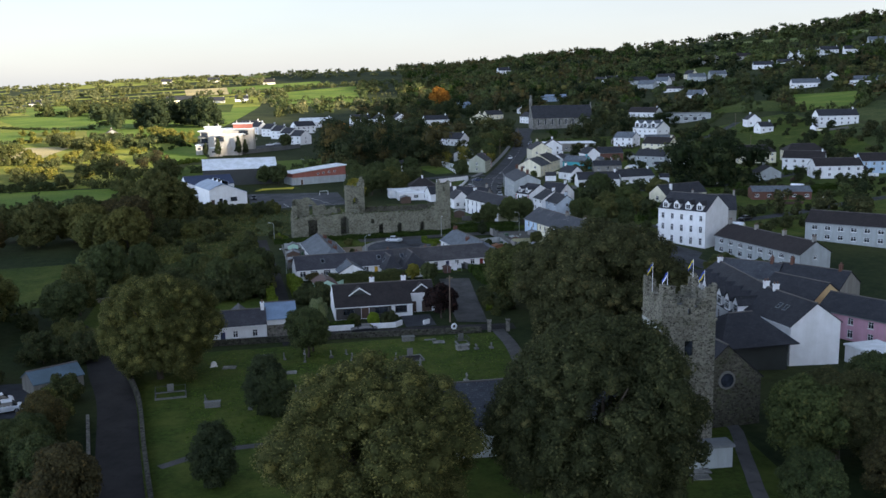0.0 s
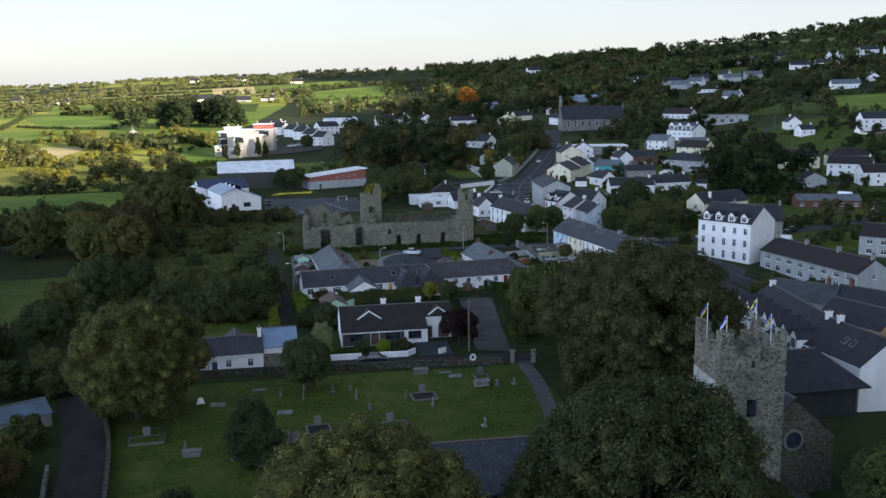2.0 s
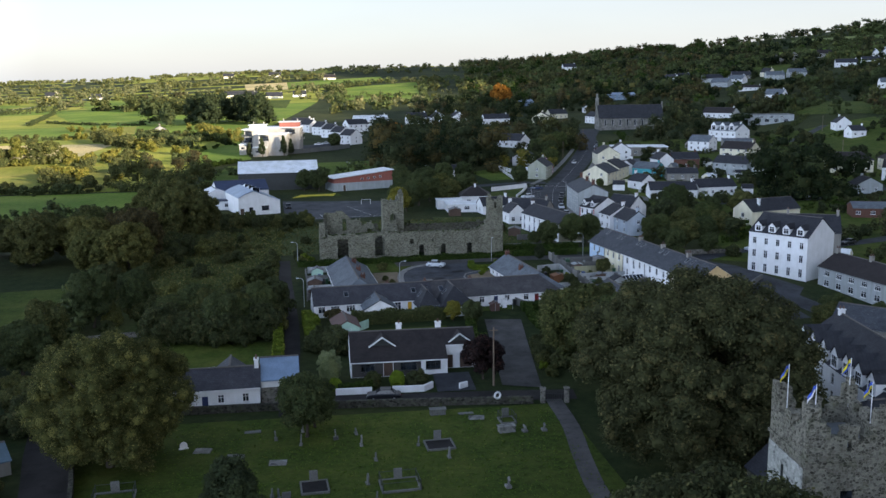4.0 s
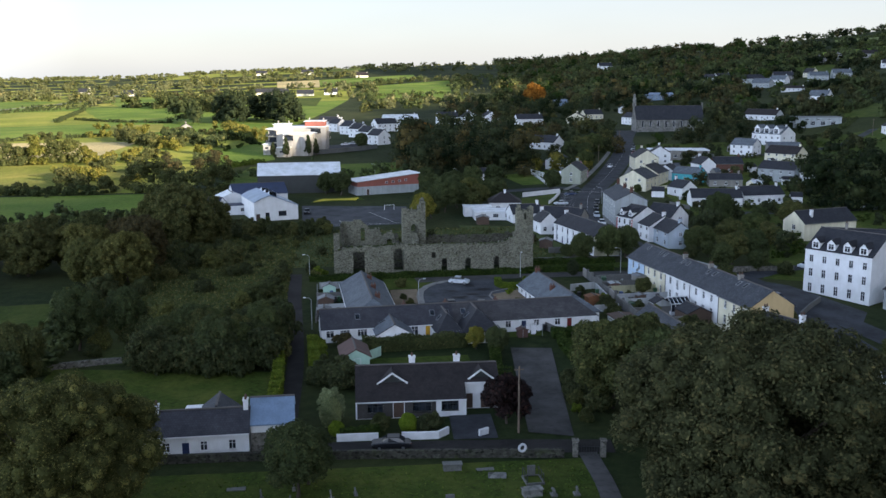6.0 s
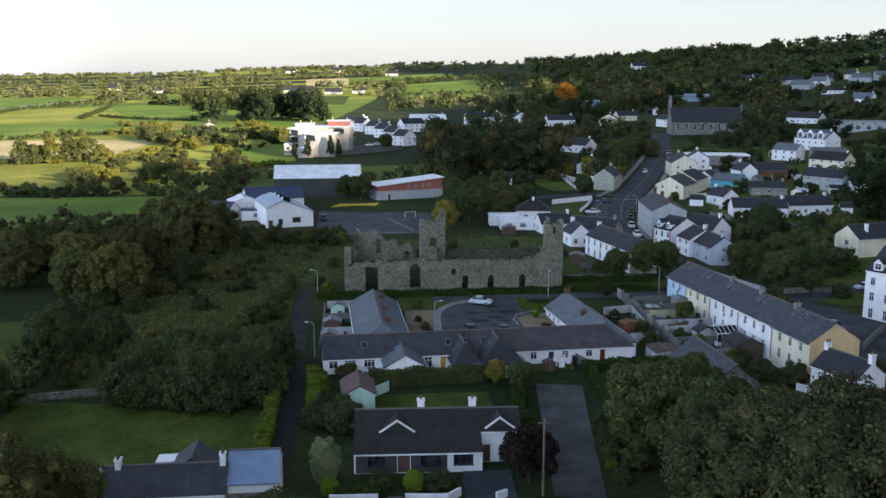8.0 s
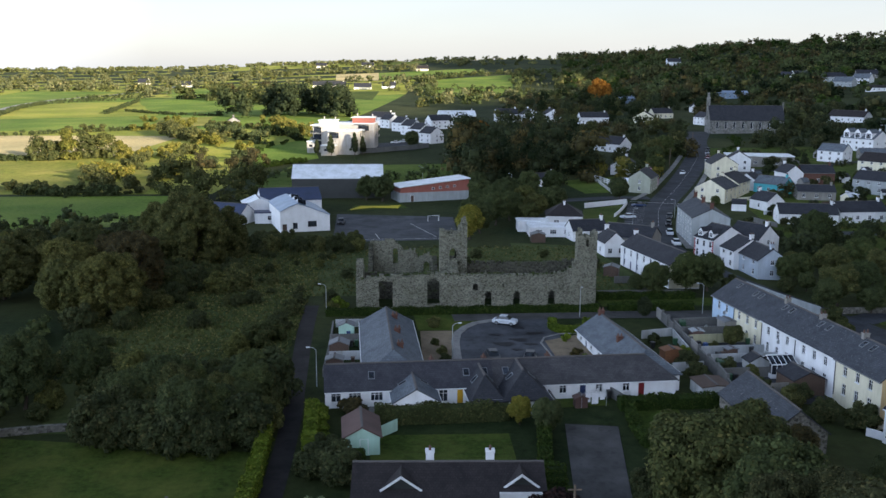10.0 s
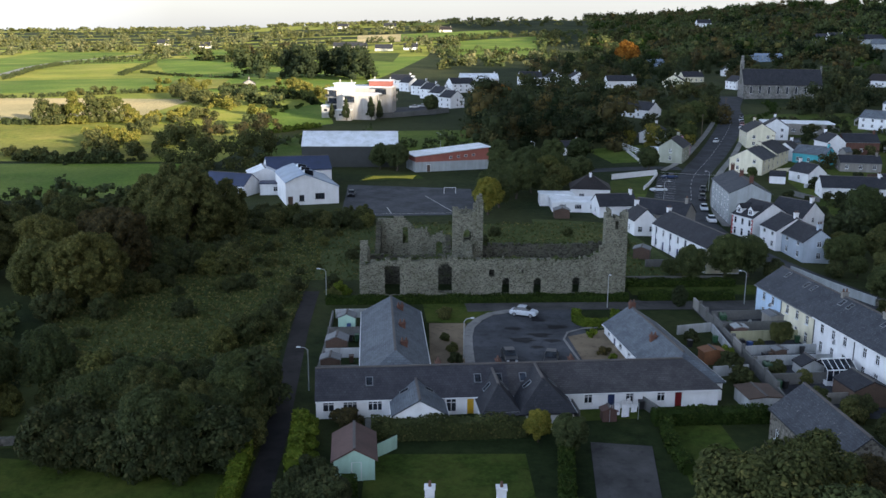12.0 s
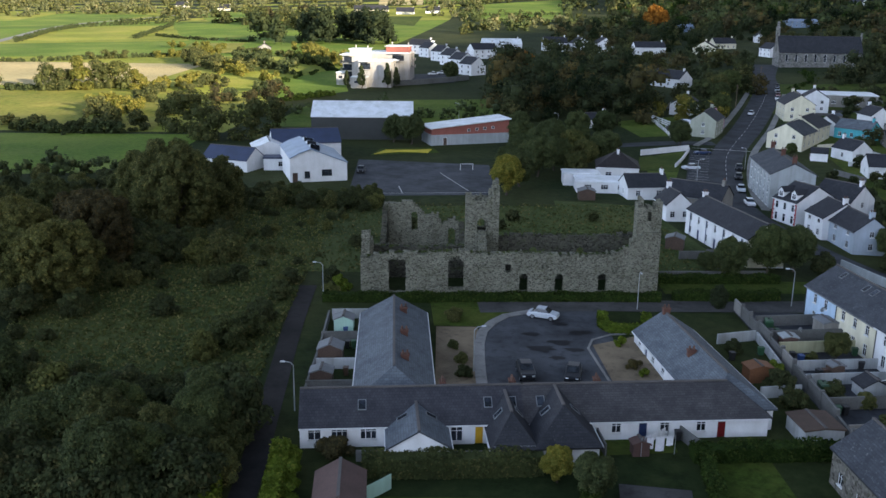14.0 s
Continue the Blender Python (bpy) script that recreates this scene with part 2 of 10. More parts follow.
PALEGREEN = render_coat("mint_paint", (0.42, 0.62, 0.52))
SAGE = render_coat("sage_render", (0.36, 0.38, 0.31))
REDWALL = render_coat("red_cladding", (0.30, 0.11, 0.085), 0.1)
BRICK = render_coat("red_brickwork", (0.13, 0.066, 0.05), 0.2)
SLATE = slates("dark_slate", (0.030, 0.032, 0.038))
SLATE2 = slates("blue_grey_slate", (0.105, 0.122, 0.140))
SLATE3 = slates("worn_slate", (0.050, 0.056, 0.066), lichen=0.6, lich=(0.42, 0.42, 0.38))
TILE = slates("brown_concrete_tile", (0.028, 0.024, 0.024), 0.33, 0.32, 0.12)
TILE2 = slates("black_tile", (0.046, 0.047, 0.055), 0.33, 0.32, 0.1)
RIDGE = plain("ridge_tile", (0.10, 0.09, 0.085), 0.8)
METALBLUE = plain("blue_metal_roof", (0.22, 0.30, 0.42), 0.4, metal=0.25)
METALWHITE = plain("white_metal_roof", (0.74, 0.77, 0.80), 0.45)
DARKMETAL = plain("dark_metal_cladding", (0.026, 0.030, 0.029), 0.55)
FRAME = plain("white_window_paint", (0.74, 0.75, 0.76), 0.45, 0.05)
GLASS = glass_dark()
CAR_GLASS_D = glass_dark("roof_glazing", (0.006, 0.007, 0.010))
LEAD = plain("lead_grey", (0.16, 0.17, 0.18), 0.6)
POT = plain("terracotta", (0.115, 0.06, 0.042), 0.8)
STONE = rubble("grey_rubble_stone", (0.084, 0.084, 0.066), (0.172, 0.170, 0.136), (0.198, 0.195, 0.158), 4.8, 0.35)
# Mossy rubble, also darkened to put shade on the ruin's inner walls.
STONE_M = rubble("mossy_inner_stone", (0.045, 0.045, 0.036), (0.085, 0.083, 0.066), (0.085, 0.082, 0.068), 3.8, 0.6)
STONE_T = rubble("tower_rubble_stone", (0.072, 0.070, 0.058), (0.172, 0.166, 0.140), (0.19, 0.183, 0.155), 4.8, 0.35)
STONE_D = rubble("dark_garden_stone", (0.10, 0.095, 0.085), (0.19, 0.18, 0.165), (0.16, 0.155, 0.14), 2.8, 0.5)
STONE_C = rubble("church_granite", (0.14, 0.14, 0.14), (0.22, 0.22, 0.215), (0.20, 0.20, 0.19), 1.6, 0.1)
STONE_K = rubble("blackened_wall_stone", (0.035, 0.035, 0.03), (0.075, 0.073, 0.062), (0.06, 0.058, 0.05), 2.8, 0.6)
CONCRETE = plain("concrete", (0.23, 0.23, 0.22), 0.9, 0.2)
BLOCK = plain("concrete_block", (0.125, 0.125, 0.12), 0.9, 0.22)
WOODD = plain("dark_wood", (0.08, 0.05, 0.035), 0.8, 0.25)
WOODR = plain("red_brown_shed_roof", (0.10, 0.055, 0.045), 0.7, 0.2)
ASPHALT = tarmac("asphalt", (0.040, 0.043, 0.048))
ASPHALT_C = tarmac("court_asphalt", (0.056, 0.060, 0.066))
ASPHALT_P = tarmac("pale_asphalt", (0.066, 0.065, 0.062))
LANE = tarmac("lane_asphalt", (0.024, 0.022, 0.021))
PAVING = tarmac("pavement_concrete", (0.20, 0.197, 0.185), 0.2)
PATHWAY = tarmac("worn_path", (0.085, 0.082, 0.078), 0.25)
GRAVEL = tarmac("buff_gravel", (0.17, 0.135, 0.09), 0.25, 0.95)
PAINT = plain("road_paint", (0.62, 0.62, 0.60), 0.7)
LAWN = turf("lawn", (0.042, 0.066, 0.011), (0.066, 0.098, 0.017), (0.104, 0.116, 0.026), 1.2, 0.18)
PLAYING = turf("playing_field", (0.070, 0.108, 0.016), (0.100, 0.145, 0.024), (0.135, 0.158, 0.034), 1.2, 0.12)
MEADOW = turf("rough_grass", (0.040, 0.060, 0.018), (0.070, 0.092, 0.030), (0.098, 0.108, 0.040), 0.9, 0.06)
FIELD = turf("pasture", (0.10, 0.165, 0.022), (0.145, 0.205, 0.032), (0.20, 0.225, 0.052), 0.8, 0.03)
# Brighter, yellower grass: part of the plain's low sun is in the colour.
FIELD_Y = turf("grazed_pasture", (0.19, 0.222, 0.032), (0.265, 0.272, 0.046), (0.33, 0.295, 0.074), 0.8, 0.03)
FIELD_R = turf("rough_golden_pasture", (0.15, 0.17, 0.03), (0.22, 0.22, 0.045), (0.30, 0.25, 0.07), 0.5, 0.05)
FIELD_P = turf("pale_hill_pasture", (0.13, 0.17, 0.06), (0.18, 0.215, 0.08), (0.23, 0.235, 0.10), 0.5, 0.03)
STUBBLE = turf("stubble", (0.42, 0.34, 0.19), (0.50, 0.41, 0.24), (0.46, 0.38, 0.22), 0.7, 0.03, 0.35)
EARTH = turf("country", (0.022, 0.034, 0.011), (0.036, 0.047, 0.016), (0.050, 0.053, 0.020), 0.5, 0.02)
GRAVE = plain("grave_stone", (0.15, 0.15, 0.14), 0.9, 0.3)
GRAVE_W = plain("white_marble", (0.72, 0.72, 0.70), 0.6)
BARK = plain("bark", (0.07, 0.055, 0.042), 0.95, 0.35, 9.0)
LEAF = leafage("leaves_green", (0.042, 0.056, 0.027), (0.086, 0.108, 0.046), (0.118, 0.118, 0.046), 0.12)
LEAF_B = leafage("leaves_thicket", (0.036, 0.046, 0.023), (0.070, 0.084, 0.038), (0.116, 0.108, 0.050))
LEAF_G = leafage("leaves_dull_olive", (0.033, 0.039, 0.019), (0.070, 0.076, 0.036), (0.135, 0.122, 0.056), 0.2)
LEAF_O = leafage("leaves_olive", (0.054, 0.062, 0.026), (0.110, 0.120, 0.046), (0.18, 0.160, 0.060), 0.18)
LEAF_K = leafage("leaves_chestnut", (0.040, 0.046, 0.020), (0.086, 0.092, 0.036), (0.195, 0.180, 0.070), 0.25)
LEAF_D = leafage("leaves_shaded_green", (0.028, 0.038, 0.020), (0.054, 0.068, 0.033), (0.088, 0.086, 0.038), 0.12)
# Distance haze is put into this paler olive of the far trees.
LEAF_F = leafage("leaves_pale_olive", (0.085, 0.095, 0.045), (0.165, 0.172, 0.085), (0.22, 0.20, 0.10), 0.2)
LEAF_N = leafage("needles_blue_green", (0.026, 0.036, 0.020), (0.046, 0.060, 0.031), (0.058, 0.066, 0.028))
# Yellowing leaves, brightened further to carry the plain's low sun.
LEAF_Y = leafage("leaves_yellowing", (0.09, 0.10, 0.022), (0.20, 0.185, 0.045), (0.29, 0.24, 0.062), 0.25)
LEAF_A = leafage("leaves_autumn", (0.042, 0.040, 0.022), (0.076, 0.068, 0.034), (0.125, 0.090, 0.036), 0.25)
LEAF_R = leafage("leaves_orange", (0.16, 0.07, 0.014), (0.31, 0.135, 0.022), (0.40, 0.19, 0.033), 0.3)
LEAF_P = leafage("leaves_purple", (0.012, 0.010, 0.012), (0.028, 0.017, 0.020), (0.05, 0.025, 0.025))
LEAF_C = leafage("needles_dark", (0.009, 0.016, 0.008), (0.022, 0.034, 0.014), (0.035, 0.042, 0.016))
LEAF_H = leafage("leaves_hedge", (0.020, 0.038, 0.009), (0.045, 0.075, 0.016), (0.08, 0.09, 0.025))
LEAF_L = leafage("leaves_lime", (0.07, 0.10, 0.012), (0.13, 0.18, 0.025), (0.22, 0.22, 0.04))

# ---------------------------------------------------------------- lie of the land
def sm(a, b, x):
    t = np.clip((x - a) / (b - a), 0, 1)
    return t * t * (3 - 2 * t)


def land(x, y):
    """Height of the ground: the village floor, the rise behind it, the hill to the east and the mountain behind; unseen
    heights are raised to shade the village.
    """
    x, y = np.asarray(x, float), np.asarray(y, float)
    r, az = np.hypot(x, y), np.degrees(np.arctan2(x, y))
    near = 2.3 * sm(165, 245, y) - 3.2 * sm(55, 125, x) * (1 - sm(260, 460, y)) + 4.5 * sm(330, 620, y)
    near = near + 7 * sm(260, 340, x) * (1 - sm(560, 700, y)) * sm(100, 400, y)
    # Beyond az 40, out of view, the heights are raised to block the sun.
    amp = np.interp(az, [-180, -60, -12, -6, 0, 5, 10, 15, 20, 25, 30, 38, 42, 46, 52, 62, 72, 80, 96, 104, 106, 108, 115, 140, 180], [0, 0, 34, 44, 51, 56, 57, 63, 73, 84, 98, 120, 165, 300, 460, 530, 500, 430, 370, 335, 308, 294, 283, 281, 100])
    crest = np.interp(az, [-180, -60, 38, 70, 115, 180], [2600, 2600, 1500, 1600, 750, 750])
    t = np.clip((r - 300) / (crest - 300), 0, 1)
    return near + amp * t * t


def lz(x, y):
    return float(land(x, y))


# ---------------------------------------------------------------- building helpers
def link(name, bm, mat, parent=None, m=None, smooth=False):
    me = bpy.data.meshes.new(name)
    bm.normal_update()
    bm.to_mesh(me)
    bm.free()
    me.materials.append(mat)
    if smooth:
        me.polygons.foreach_set("use_smooth", [True] * len(me.polygons))
    ob = new(name, me)
    if parent:
        ob.parent = parent
    if m is not None:
        ob.matrix_basis = m
    return ob


def part(name, bm, mat, parent, label="", m=None, smooth=False):
    return tagged(link(name, bm, mat, parent, m, smooth), label)


def twin(ob, parent, m):
    """Another object on the same mesh."""
    o = new(ob.name.split(".")[0], ob.data)
    o.parent, o.matrix_basis = parent, m
    if "label" in ob:
        o["label"] = ob["label"]
    return o


def thing(name, x, y, ang, label, category, group="", kind="", z=None):
    e = new(name)
    e.empty_display_size = 0.3
    e.matrix_basis = pose(x, y, lz(x, y) if z is None else z, 0, 0, ang)
    return tagged(e, label, category, group, kind)


def box(bm, x0, x1, y0, y1, z0, z1, bevel=0.0, m=None):
    vs = [bm.verts.new(p) for p in ((x0, y0, z0), (x1, y0, z0), (x1, y1, z0), (x0, y1, z0), (x0, y0, z1), (x1, y0, z1), (x1, y1, z1), (x0, y1, z1))]
    fs = [bm.faces.new([vs[i] for i in q]) for q in ((3, 2, 1, 0), (4, 5, 6, 7), (0, 1, 5, 4), (1, 2, 6, 5), (2, 3, 7, 6), (3, 0, 4, 7))]
    if m is not None:
        bmesh.ops.transform(bm, matrix=m, verts=vs)
    if bevel:
        bmesh.ops.bevel(bm, geom=list({e for f in fs for e in f.edges}), offset=bevel, segments=1, affect="EDGES")
    return vs


def boxes(*rows, bevel=0.0):
    bm = bmesh.new()
    for r in rows:
        box(bm, *r, bevel=bevel)
    return bm


def tube(bm, a, b, r0, r1, n=8, caps=True):
    a, b = Vector(a), Vector(b)
    q = (b - a).to_track_quat("Z", "Y")
    rings = []
    for c, r in ((a, r0), (b, r1)):
        rings.append([bm.verts.new(c + q @ Vector((r * math.cos(k * math.tau / n), r * math.sin(k * math.tau / n), 0))) for k in range(n)])
    for k in range(n):
        bm.faces.new((rings[0][k], rings[0][(k + 1) % n], rings[1][(k + 1) % n], rings[1][k]))
    if caps:
        bm.faces.new(rings[0][::-1])
        bm.faces.new(rings[1])


def face(bm, *pts):
    return bm.faces.new([bm.verts.new(p) for p in pts])


def wall_face(bm, o, u, n, length, h, holes, reveal=0.14, foot=1.2, rise=0.0):
    """A wall seen from outside: from o along u, outward normal n, with openings cut through and their reveals."""
    o, u, n = Vector(o), Vector(u), Vector(n)
    up = Vector((0, 0, 1))
    xs = sorted({0.0, length, *[v for a in holes for v in (a[0] - a[2] / 2, a[0] + a[2] / 2)]})
    zs = sorted({-foot, h, *[v for a in holes for v in (a[1], a[1] + a[3])]})
    P = lambda s, z, d=0.0: o + u * s + up * z - n * d
    for a, b in zip(xs, xs[1:]):
        for c, d in zip(zs, zs[1:]):
            mx, mz = (a + b) / 2, (c + d) / 2
            if not any(abs(mx - q[0]) < q[2] / 2 and q[1] < mz < q[1] + q[3] for q in holes):
                face(bm, P(a, c), P(b, c), P(b, d), P(a, d))
    for c, z, w, hh, *_ in holes:
        a, b, t = c - w / 2, c + w / 2, z + hh
        face(bm, P(a, z), P(a, z, reveal), P(a, t, reveal), P(a, t))
        face(bm, P(b, z, reveal), P(b, z), P(b, t), P(b, t, reveal))
        face(bm, P(a, t), P(a, t, reveal), P(b, t, reveal), P(b, t))
        face(bm, P(a, z, reveal), P(a, z), P(b, z), P(b, z, reveal))
    if rise:
        face(bm, P(0, h), P(length, h), P(length / 2, h + rise))


WIN = {}
BUILT = []
FIELDS = []


def window_meshes(w, h, kind, frame_mat):
    key = (round(w, 2), round(h, 2), kind, frame_mat.name)
    if key not in WIN:
        f, b = 0.075, bmesh.new()
        rows = [(-w / 2, w / 2, -0.03, 0.05, 0, f), (-w / 2, w / 2, -0.03, 0.05, h - f, h), (-w / 2, -w / 2 + f, -0.03, 0.05, f, h - f), (w / 2 - f, w / 2, -0.03, 0.05, f, h - f)]
        if kind == "w":
            rows.append((-w / 2 - 0.06, w / 2 + 0.06, -0.2, -0.031, -0.08, 0.0))
            if w > 1.5:
                rows += [(s * w / 6 - 0.035, s * w / 6 + 0.035, -0.02, 0.04, f, h - f) for s in (-1, 1)]
            elif w > 0.8:
                rows.append((-0.035, 0.035, -0.02, 0.04, f, h - f))
            rows.append((-w / 2 + f, w / 2 - f, -0.015, 0.035, h * 0.66 - 0.03, h * 0.66 + 0.03))
        for r in rows:
            box(b, *r)
        bmesh.ops.remove_doubles(b, verts=b.verts, dist=1e-4)
        fm = bpy.data.meshes.new("window")
        b.to_mesh(fm)
        b.free()
        fm.materials.append(frame_mat)
        b = bmesh.new()
        box(b, -w / 2 + f, w / 2 - f, 0.0, 0.03, f, h - f)
        pm = bpy.data.meshes.new("pane")
        b.to_mesh(pm)
        b.free()
        pm.materials.append(GLASS)
        WIN[key] = (fm, pm)
    return WIN[key]


def put_window(parent, m, w, h, kind="w", frame_mat=None):
    fm, pm = window_meshes(w, h, kind, frame_mat or FRAME)
    o = new("window", fm)
    o.parent, o.matrix_basis = parent, m
    g = new("pane", pm)
    g.parent = o
    return o


def put_door(parent, m, w, h, mat, label=""):
    f = 0.08
    o = part("door", boxes((-w / 2 + f, w / 2 - f, 0, 0.05, 0, h - f), (-w / 2 + 0.2, w / 2 - 0.2, -0.02, 0.0, 0.25, 0.9), (-w / 2 + 0.2, w / 2 - 0.2, -0.02, 0.0, 1.1, h - 0.25)), mat, parent, label, m)
    part("door_frame", boxes((-w / 2, -w / 2 + f, -0.03, 0.06, 0, h), (w / 2 - f, w / 2, -0.03, 0.06, 0, h), (-w / 2 + f, w / 2 - f, -0.03, 0.06, h - f, h)), FRAME, o)
    return o


def chimney(parent, x, y, z0, z1, w=0.9, d=0.6, mat=None, pots=2, pot_mat=None):
    b = boxes((x - w / 2, x + w / 2, y - d / 2, y + d / 2, z0, z1), (x - w / 2 - 0.07, x + w / 2 + 0.07, y - d / 2 - 0.07, y + d / 2 + 0.07, z1 + 0.002, z1 + 0.16))
    c = part("chimney", b, mat or GREYBROWN, parent)
    for k in range(pots):
        px = x + (k - (pots - 1) / 2) * w / max(pots, 1) * 0.8
        b = bmesh.new()
        tube(b, (px, y, z1 + 0.16), (px, y, z1 + 0.65), 0.14, 0.11, 8)
        part("chimney_pot", b, pot_mat or POT, c)


def roof_mesh(w, d, h, r, over=0.3, verge=0.15, hip=(0.0, 0.0), thick=0.16):
    """Two slopes with the ridge along x, as a closed slab with u, v in metres; hip: how far each end of the ridge is drawn in."""
    bm = bmesh.new()
    uv = bm.loops.layers.uv.new("UVMap")
    k = r / (d / 2)
    ze = h - over * k
    X0, X1, Y = -w / 2 - (verge if not hip[0] else over), w / 2 + (verge if not hip[1] else over), d / 2 + over
    R0, R1 = X0 + hip[0], X1 - hip[1]
    top = [(X0, -Y, ze), (X1, -Y, ze), (R1, 0, h + r), (R0, 0, h + r), (X0, Y, ze), (X1, Y, ze)]
    lift = 0.06
    vt = [bm.verts.new((x, y, z + lift)) for x, y, z in top]
    vb = [bm.verts.new((x, y, z + lift - thick)) for x, y, z in top]

    def quad(vs, u0):
        f = bm.faces.new(vs)
        for lp in f.loops:
            c = lp.vert.co
            lp[uv].uv = (c.x if u0 == "x" else c.y, (Y - abs(c.y)) * math.sqrt(1 + k * k) if u0 == "x" else (c.z - ze) * 1.4)
        return f

    quad([vt[0], vt[1], vt[2], vt[3]], "x")
    quad([vt[5], vt[4], vt[3], vt[2]], "x")
    if hip[0]:
        quad([vt[4], vt[0], vt[3]], "y")
    if hip[1]:
        quad([vt[1], vt[5], vt[2]], "y")
    bm.faces.new([vb[3], vb[2], vb[1], vb[0]])
    bm.faces.new([vb[2], vb[3], vb[4], vb[5]])
    if hip[0]:
        bm.faces.new([vb[3], vb[0], vb[4]])
    if hip[1]:
        bm.faces.new([vb[2], vb[5], vb[1]])
    edges = [(0, 1), (5, 4)]
    edges += [(4, 0)] if hip[0] else [(3, 0), (4, 3)]
    edges += [(1, 5)] if hip[1] else [(1, 2), (2, 5)]
    for a, b in edges:
        bm.faces.new([vt[b], vt[a], vb[a], vb[b]])
    return bm, (R0, R1, h + r + lift)


def house(x, y, ang, w, d, h, r, wall=None, roof=None, label="white rendered house with a slate roof", name="house", category="house", ridge="x", hip=(0, 0), chim=(),
          front=(), back=(), left=(), right=(), lights=(), over=0.3, verge=0.12, dormers=(), fascia=True, group="", chim_mat=None, z=None, flat=False, frame_mat=None, door_mats=None, quoins=None):
    """A house: its front looks to -y before it is turned. Openings: (offset, sill, width, height, kind); w window, d door, g dark garage or barn door."""
    wall, roof = wall or WHITE, roof or SLATE
    if z is None:
        c, s = math.cos(radians(ang)), math.sin(radians(ang))
        z = sum(lz(x + c * a * w / 2 - s * b * d / 2, y + s * a * w / 2 + c * b * d / 2) for a in (-1, 1) for b in (-1, 1)) / 4
    BUILT.append((x, y, math.hypot(w, d) / 2))
    t = thing(name, x, y, ang, label, category, group, z=z)
    e0, e1 = (0 if hip[0] else r), (0 if hip[1] else r)     # a hipped end has no gable
    gf, gb, gl, gr = (0, 0, e0, e1) if ridge == "x" else (e0, e1, 0, 0)
    if flat:
        gf = gb = gl = gr = 0
    sides = (((-w / 2, -d / 2, 0), (1, 0, 0), (0, -1, 0), w, gf, front, 0), ((w / 2, d / 2, 0), (-1, 0, 0), (0, 1, 0), w, gb, back, 180),
             ((-w / 2, d / 2, 0), (0, -1, 0), (-1, 0, 0), d, gl, left, -90), ((w / 2, -d / 2, 0), (0, 1, 0), (1, 0, 0), d, gr, right, 90))
    bm = bmesh.new()
    for o, u, n, length, rise, holes, turn in sides:
        hs = [(a[0] + length / 2, a[1], a[2], a[3]) for a in holes if a[1] + a[3] < h]
        # openings above the eaves sit in the gable: they are cut as dark recessed panes proud of the render
        wall_face(bm, o, u, n, length, h, hs, rise=rise)
    part("wall", bm, wall, t)
    for o, u, n, length, rise, holes, turn in sides:
        o, u, n = Vector(o), Vector(u), Vector(n)
        for a in holes:
            set_in = 0.1 if a[1] + a[3] < h else -0.02
            m = Matrix.Translation(o + u * (a[0] + length / 2) - n * set_in + Vector((0, 0, a[1]))) @ pose(0, 0, 0, 0, 0, turn)
            if a[4] == "w":
                put_window(t, m, a[2], a[3], "w", frame_mat)
            elif a[4] == "p":
                put_window(t, m, a[2], a[3], "p", frame_mat)
            else:
                put_door(t, m, a[2], a[3], (door_mats or {}).get(a[4], WOODD))
    if quoins:
        for sx in (-1, 1):
            b = bmesh.new()
            for k in range(int(h / 0.45)):
                wq = 0.5 if k % 2 else 0.32
                box(b, *sorted((sx * w / 2 + sx * 0.03, sx * (w / 2 - wq))), -d / 2 - 0.03, -d / 2 - 0.002, k * 0.45 + 0.02, k * 0.45 + 0.42)
            part("quoin_strip", b, quoins, t)
    if flat:
        part("roof", boxes((-w / 2 - 0.2, w / 2 + 0.2, -d / 2 - 0.2, d / 2 + 0.2, h, h + 0.28), (-w / 2, w / 2, -d / 2, d / 2, h + 0.282, h + 0.36)), roof, t)
        return t
    turn = Matrix() if ridge == "x" else pose(0, 0, 0, 0, 0, 90)
    rw, rd = (w, d) if ridge == "x" else (d, w)
    bm, (r0, r1, top) = roof_mesh(rw, rd, h, r, over, verge, hip)
    ro = part("roof", bm, roof, t, m=turn)
    b = bmesh.new()
    box(b, r0, r1, -0.14, 0.14, top - 0.05, top + 0.08)
    part("ridge", b, RIDGE, ro)
    k = r / (rd / 2)
    if fascia:
        for sgn in (-1, 1):
            ye = sgn * (rd / 2 + over)
            b = boxes((-rw / 2 - verge * 0.5, rw / 2 + verge * 0.5, min(ye, ye + sgn * 0.1), max(ye, ye + sgn * 0.1), h - over * k - 0.12, h - over * k + 0.02))
            part("gutter", b, FRAME if wall is WHITE else LEAD, t, m=turn)
    for cx, cy, ch in chim:
        zc = h + r * (1 - abs(cy) / (rd / 2))
        chimney_at(t, turn, cx, cy, zc - 0.6, zc + ch, chim_mat or wall)
    for u, side, v in lights:
        ang_r = math.degrees(math.atan2(r, rd / 2))
        mm = turn @ Matrix.Translation((u, side * rd / 2 * (1 - v), h + r * v + 0.08)) @ pose(0, 0, 0, side * -ang_r, 0, 0)
        f = part("rooflight", boxes((-0.42, 0.42, -0.6, -0.52, 0, 0.09), (-0.42, 0.42, 0.52, 0.6, 0, 0.09), (-0.42, -0.34, -0.52, 0.52, 0, 0.09), (0.34, 0.42, -0.52, 0.52, 0, 0.09)), LEAD, t, m=mm)
        part("pane", boxes((-0.34, 0.34, -0.52, 0.52, 0.0, 0.06)), GLASS, f)
    for u, v, dw in dormers:
        dormer(t, turn, u, -rd / 2 * (1 - v), h + r * v, dw, rd / 2 * (1 - v) * 0.95, k, wall, roof)
    return t


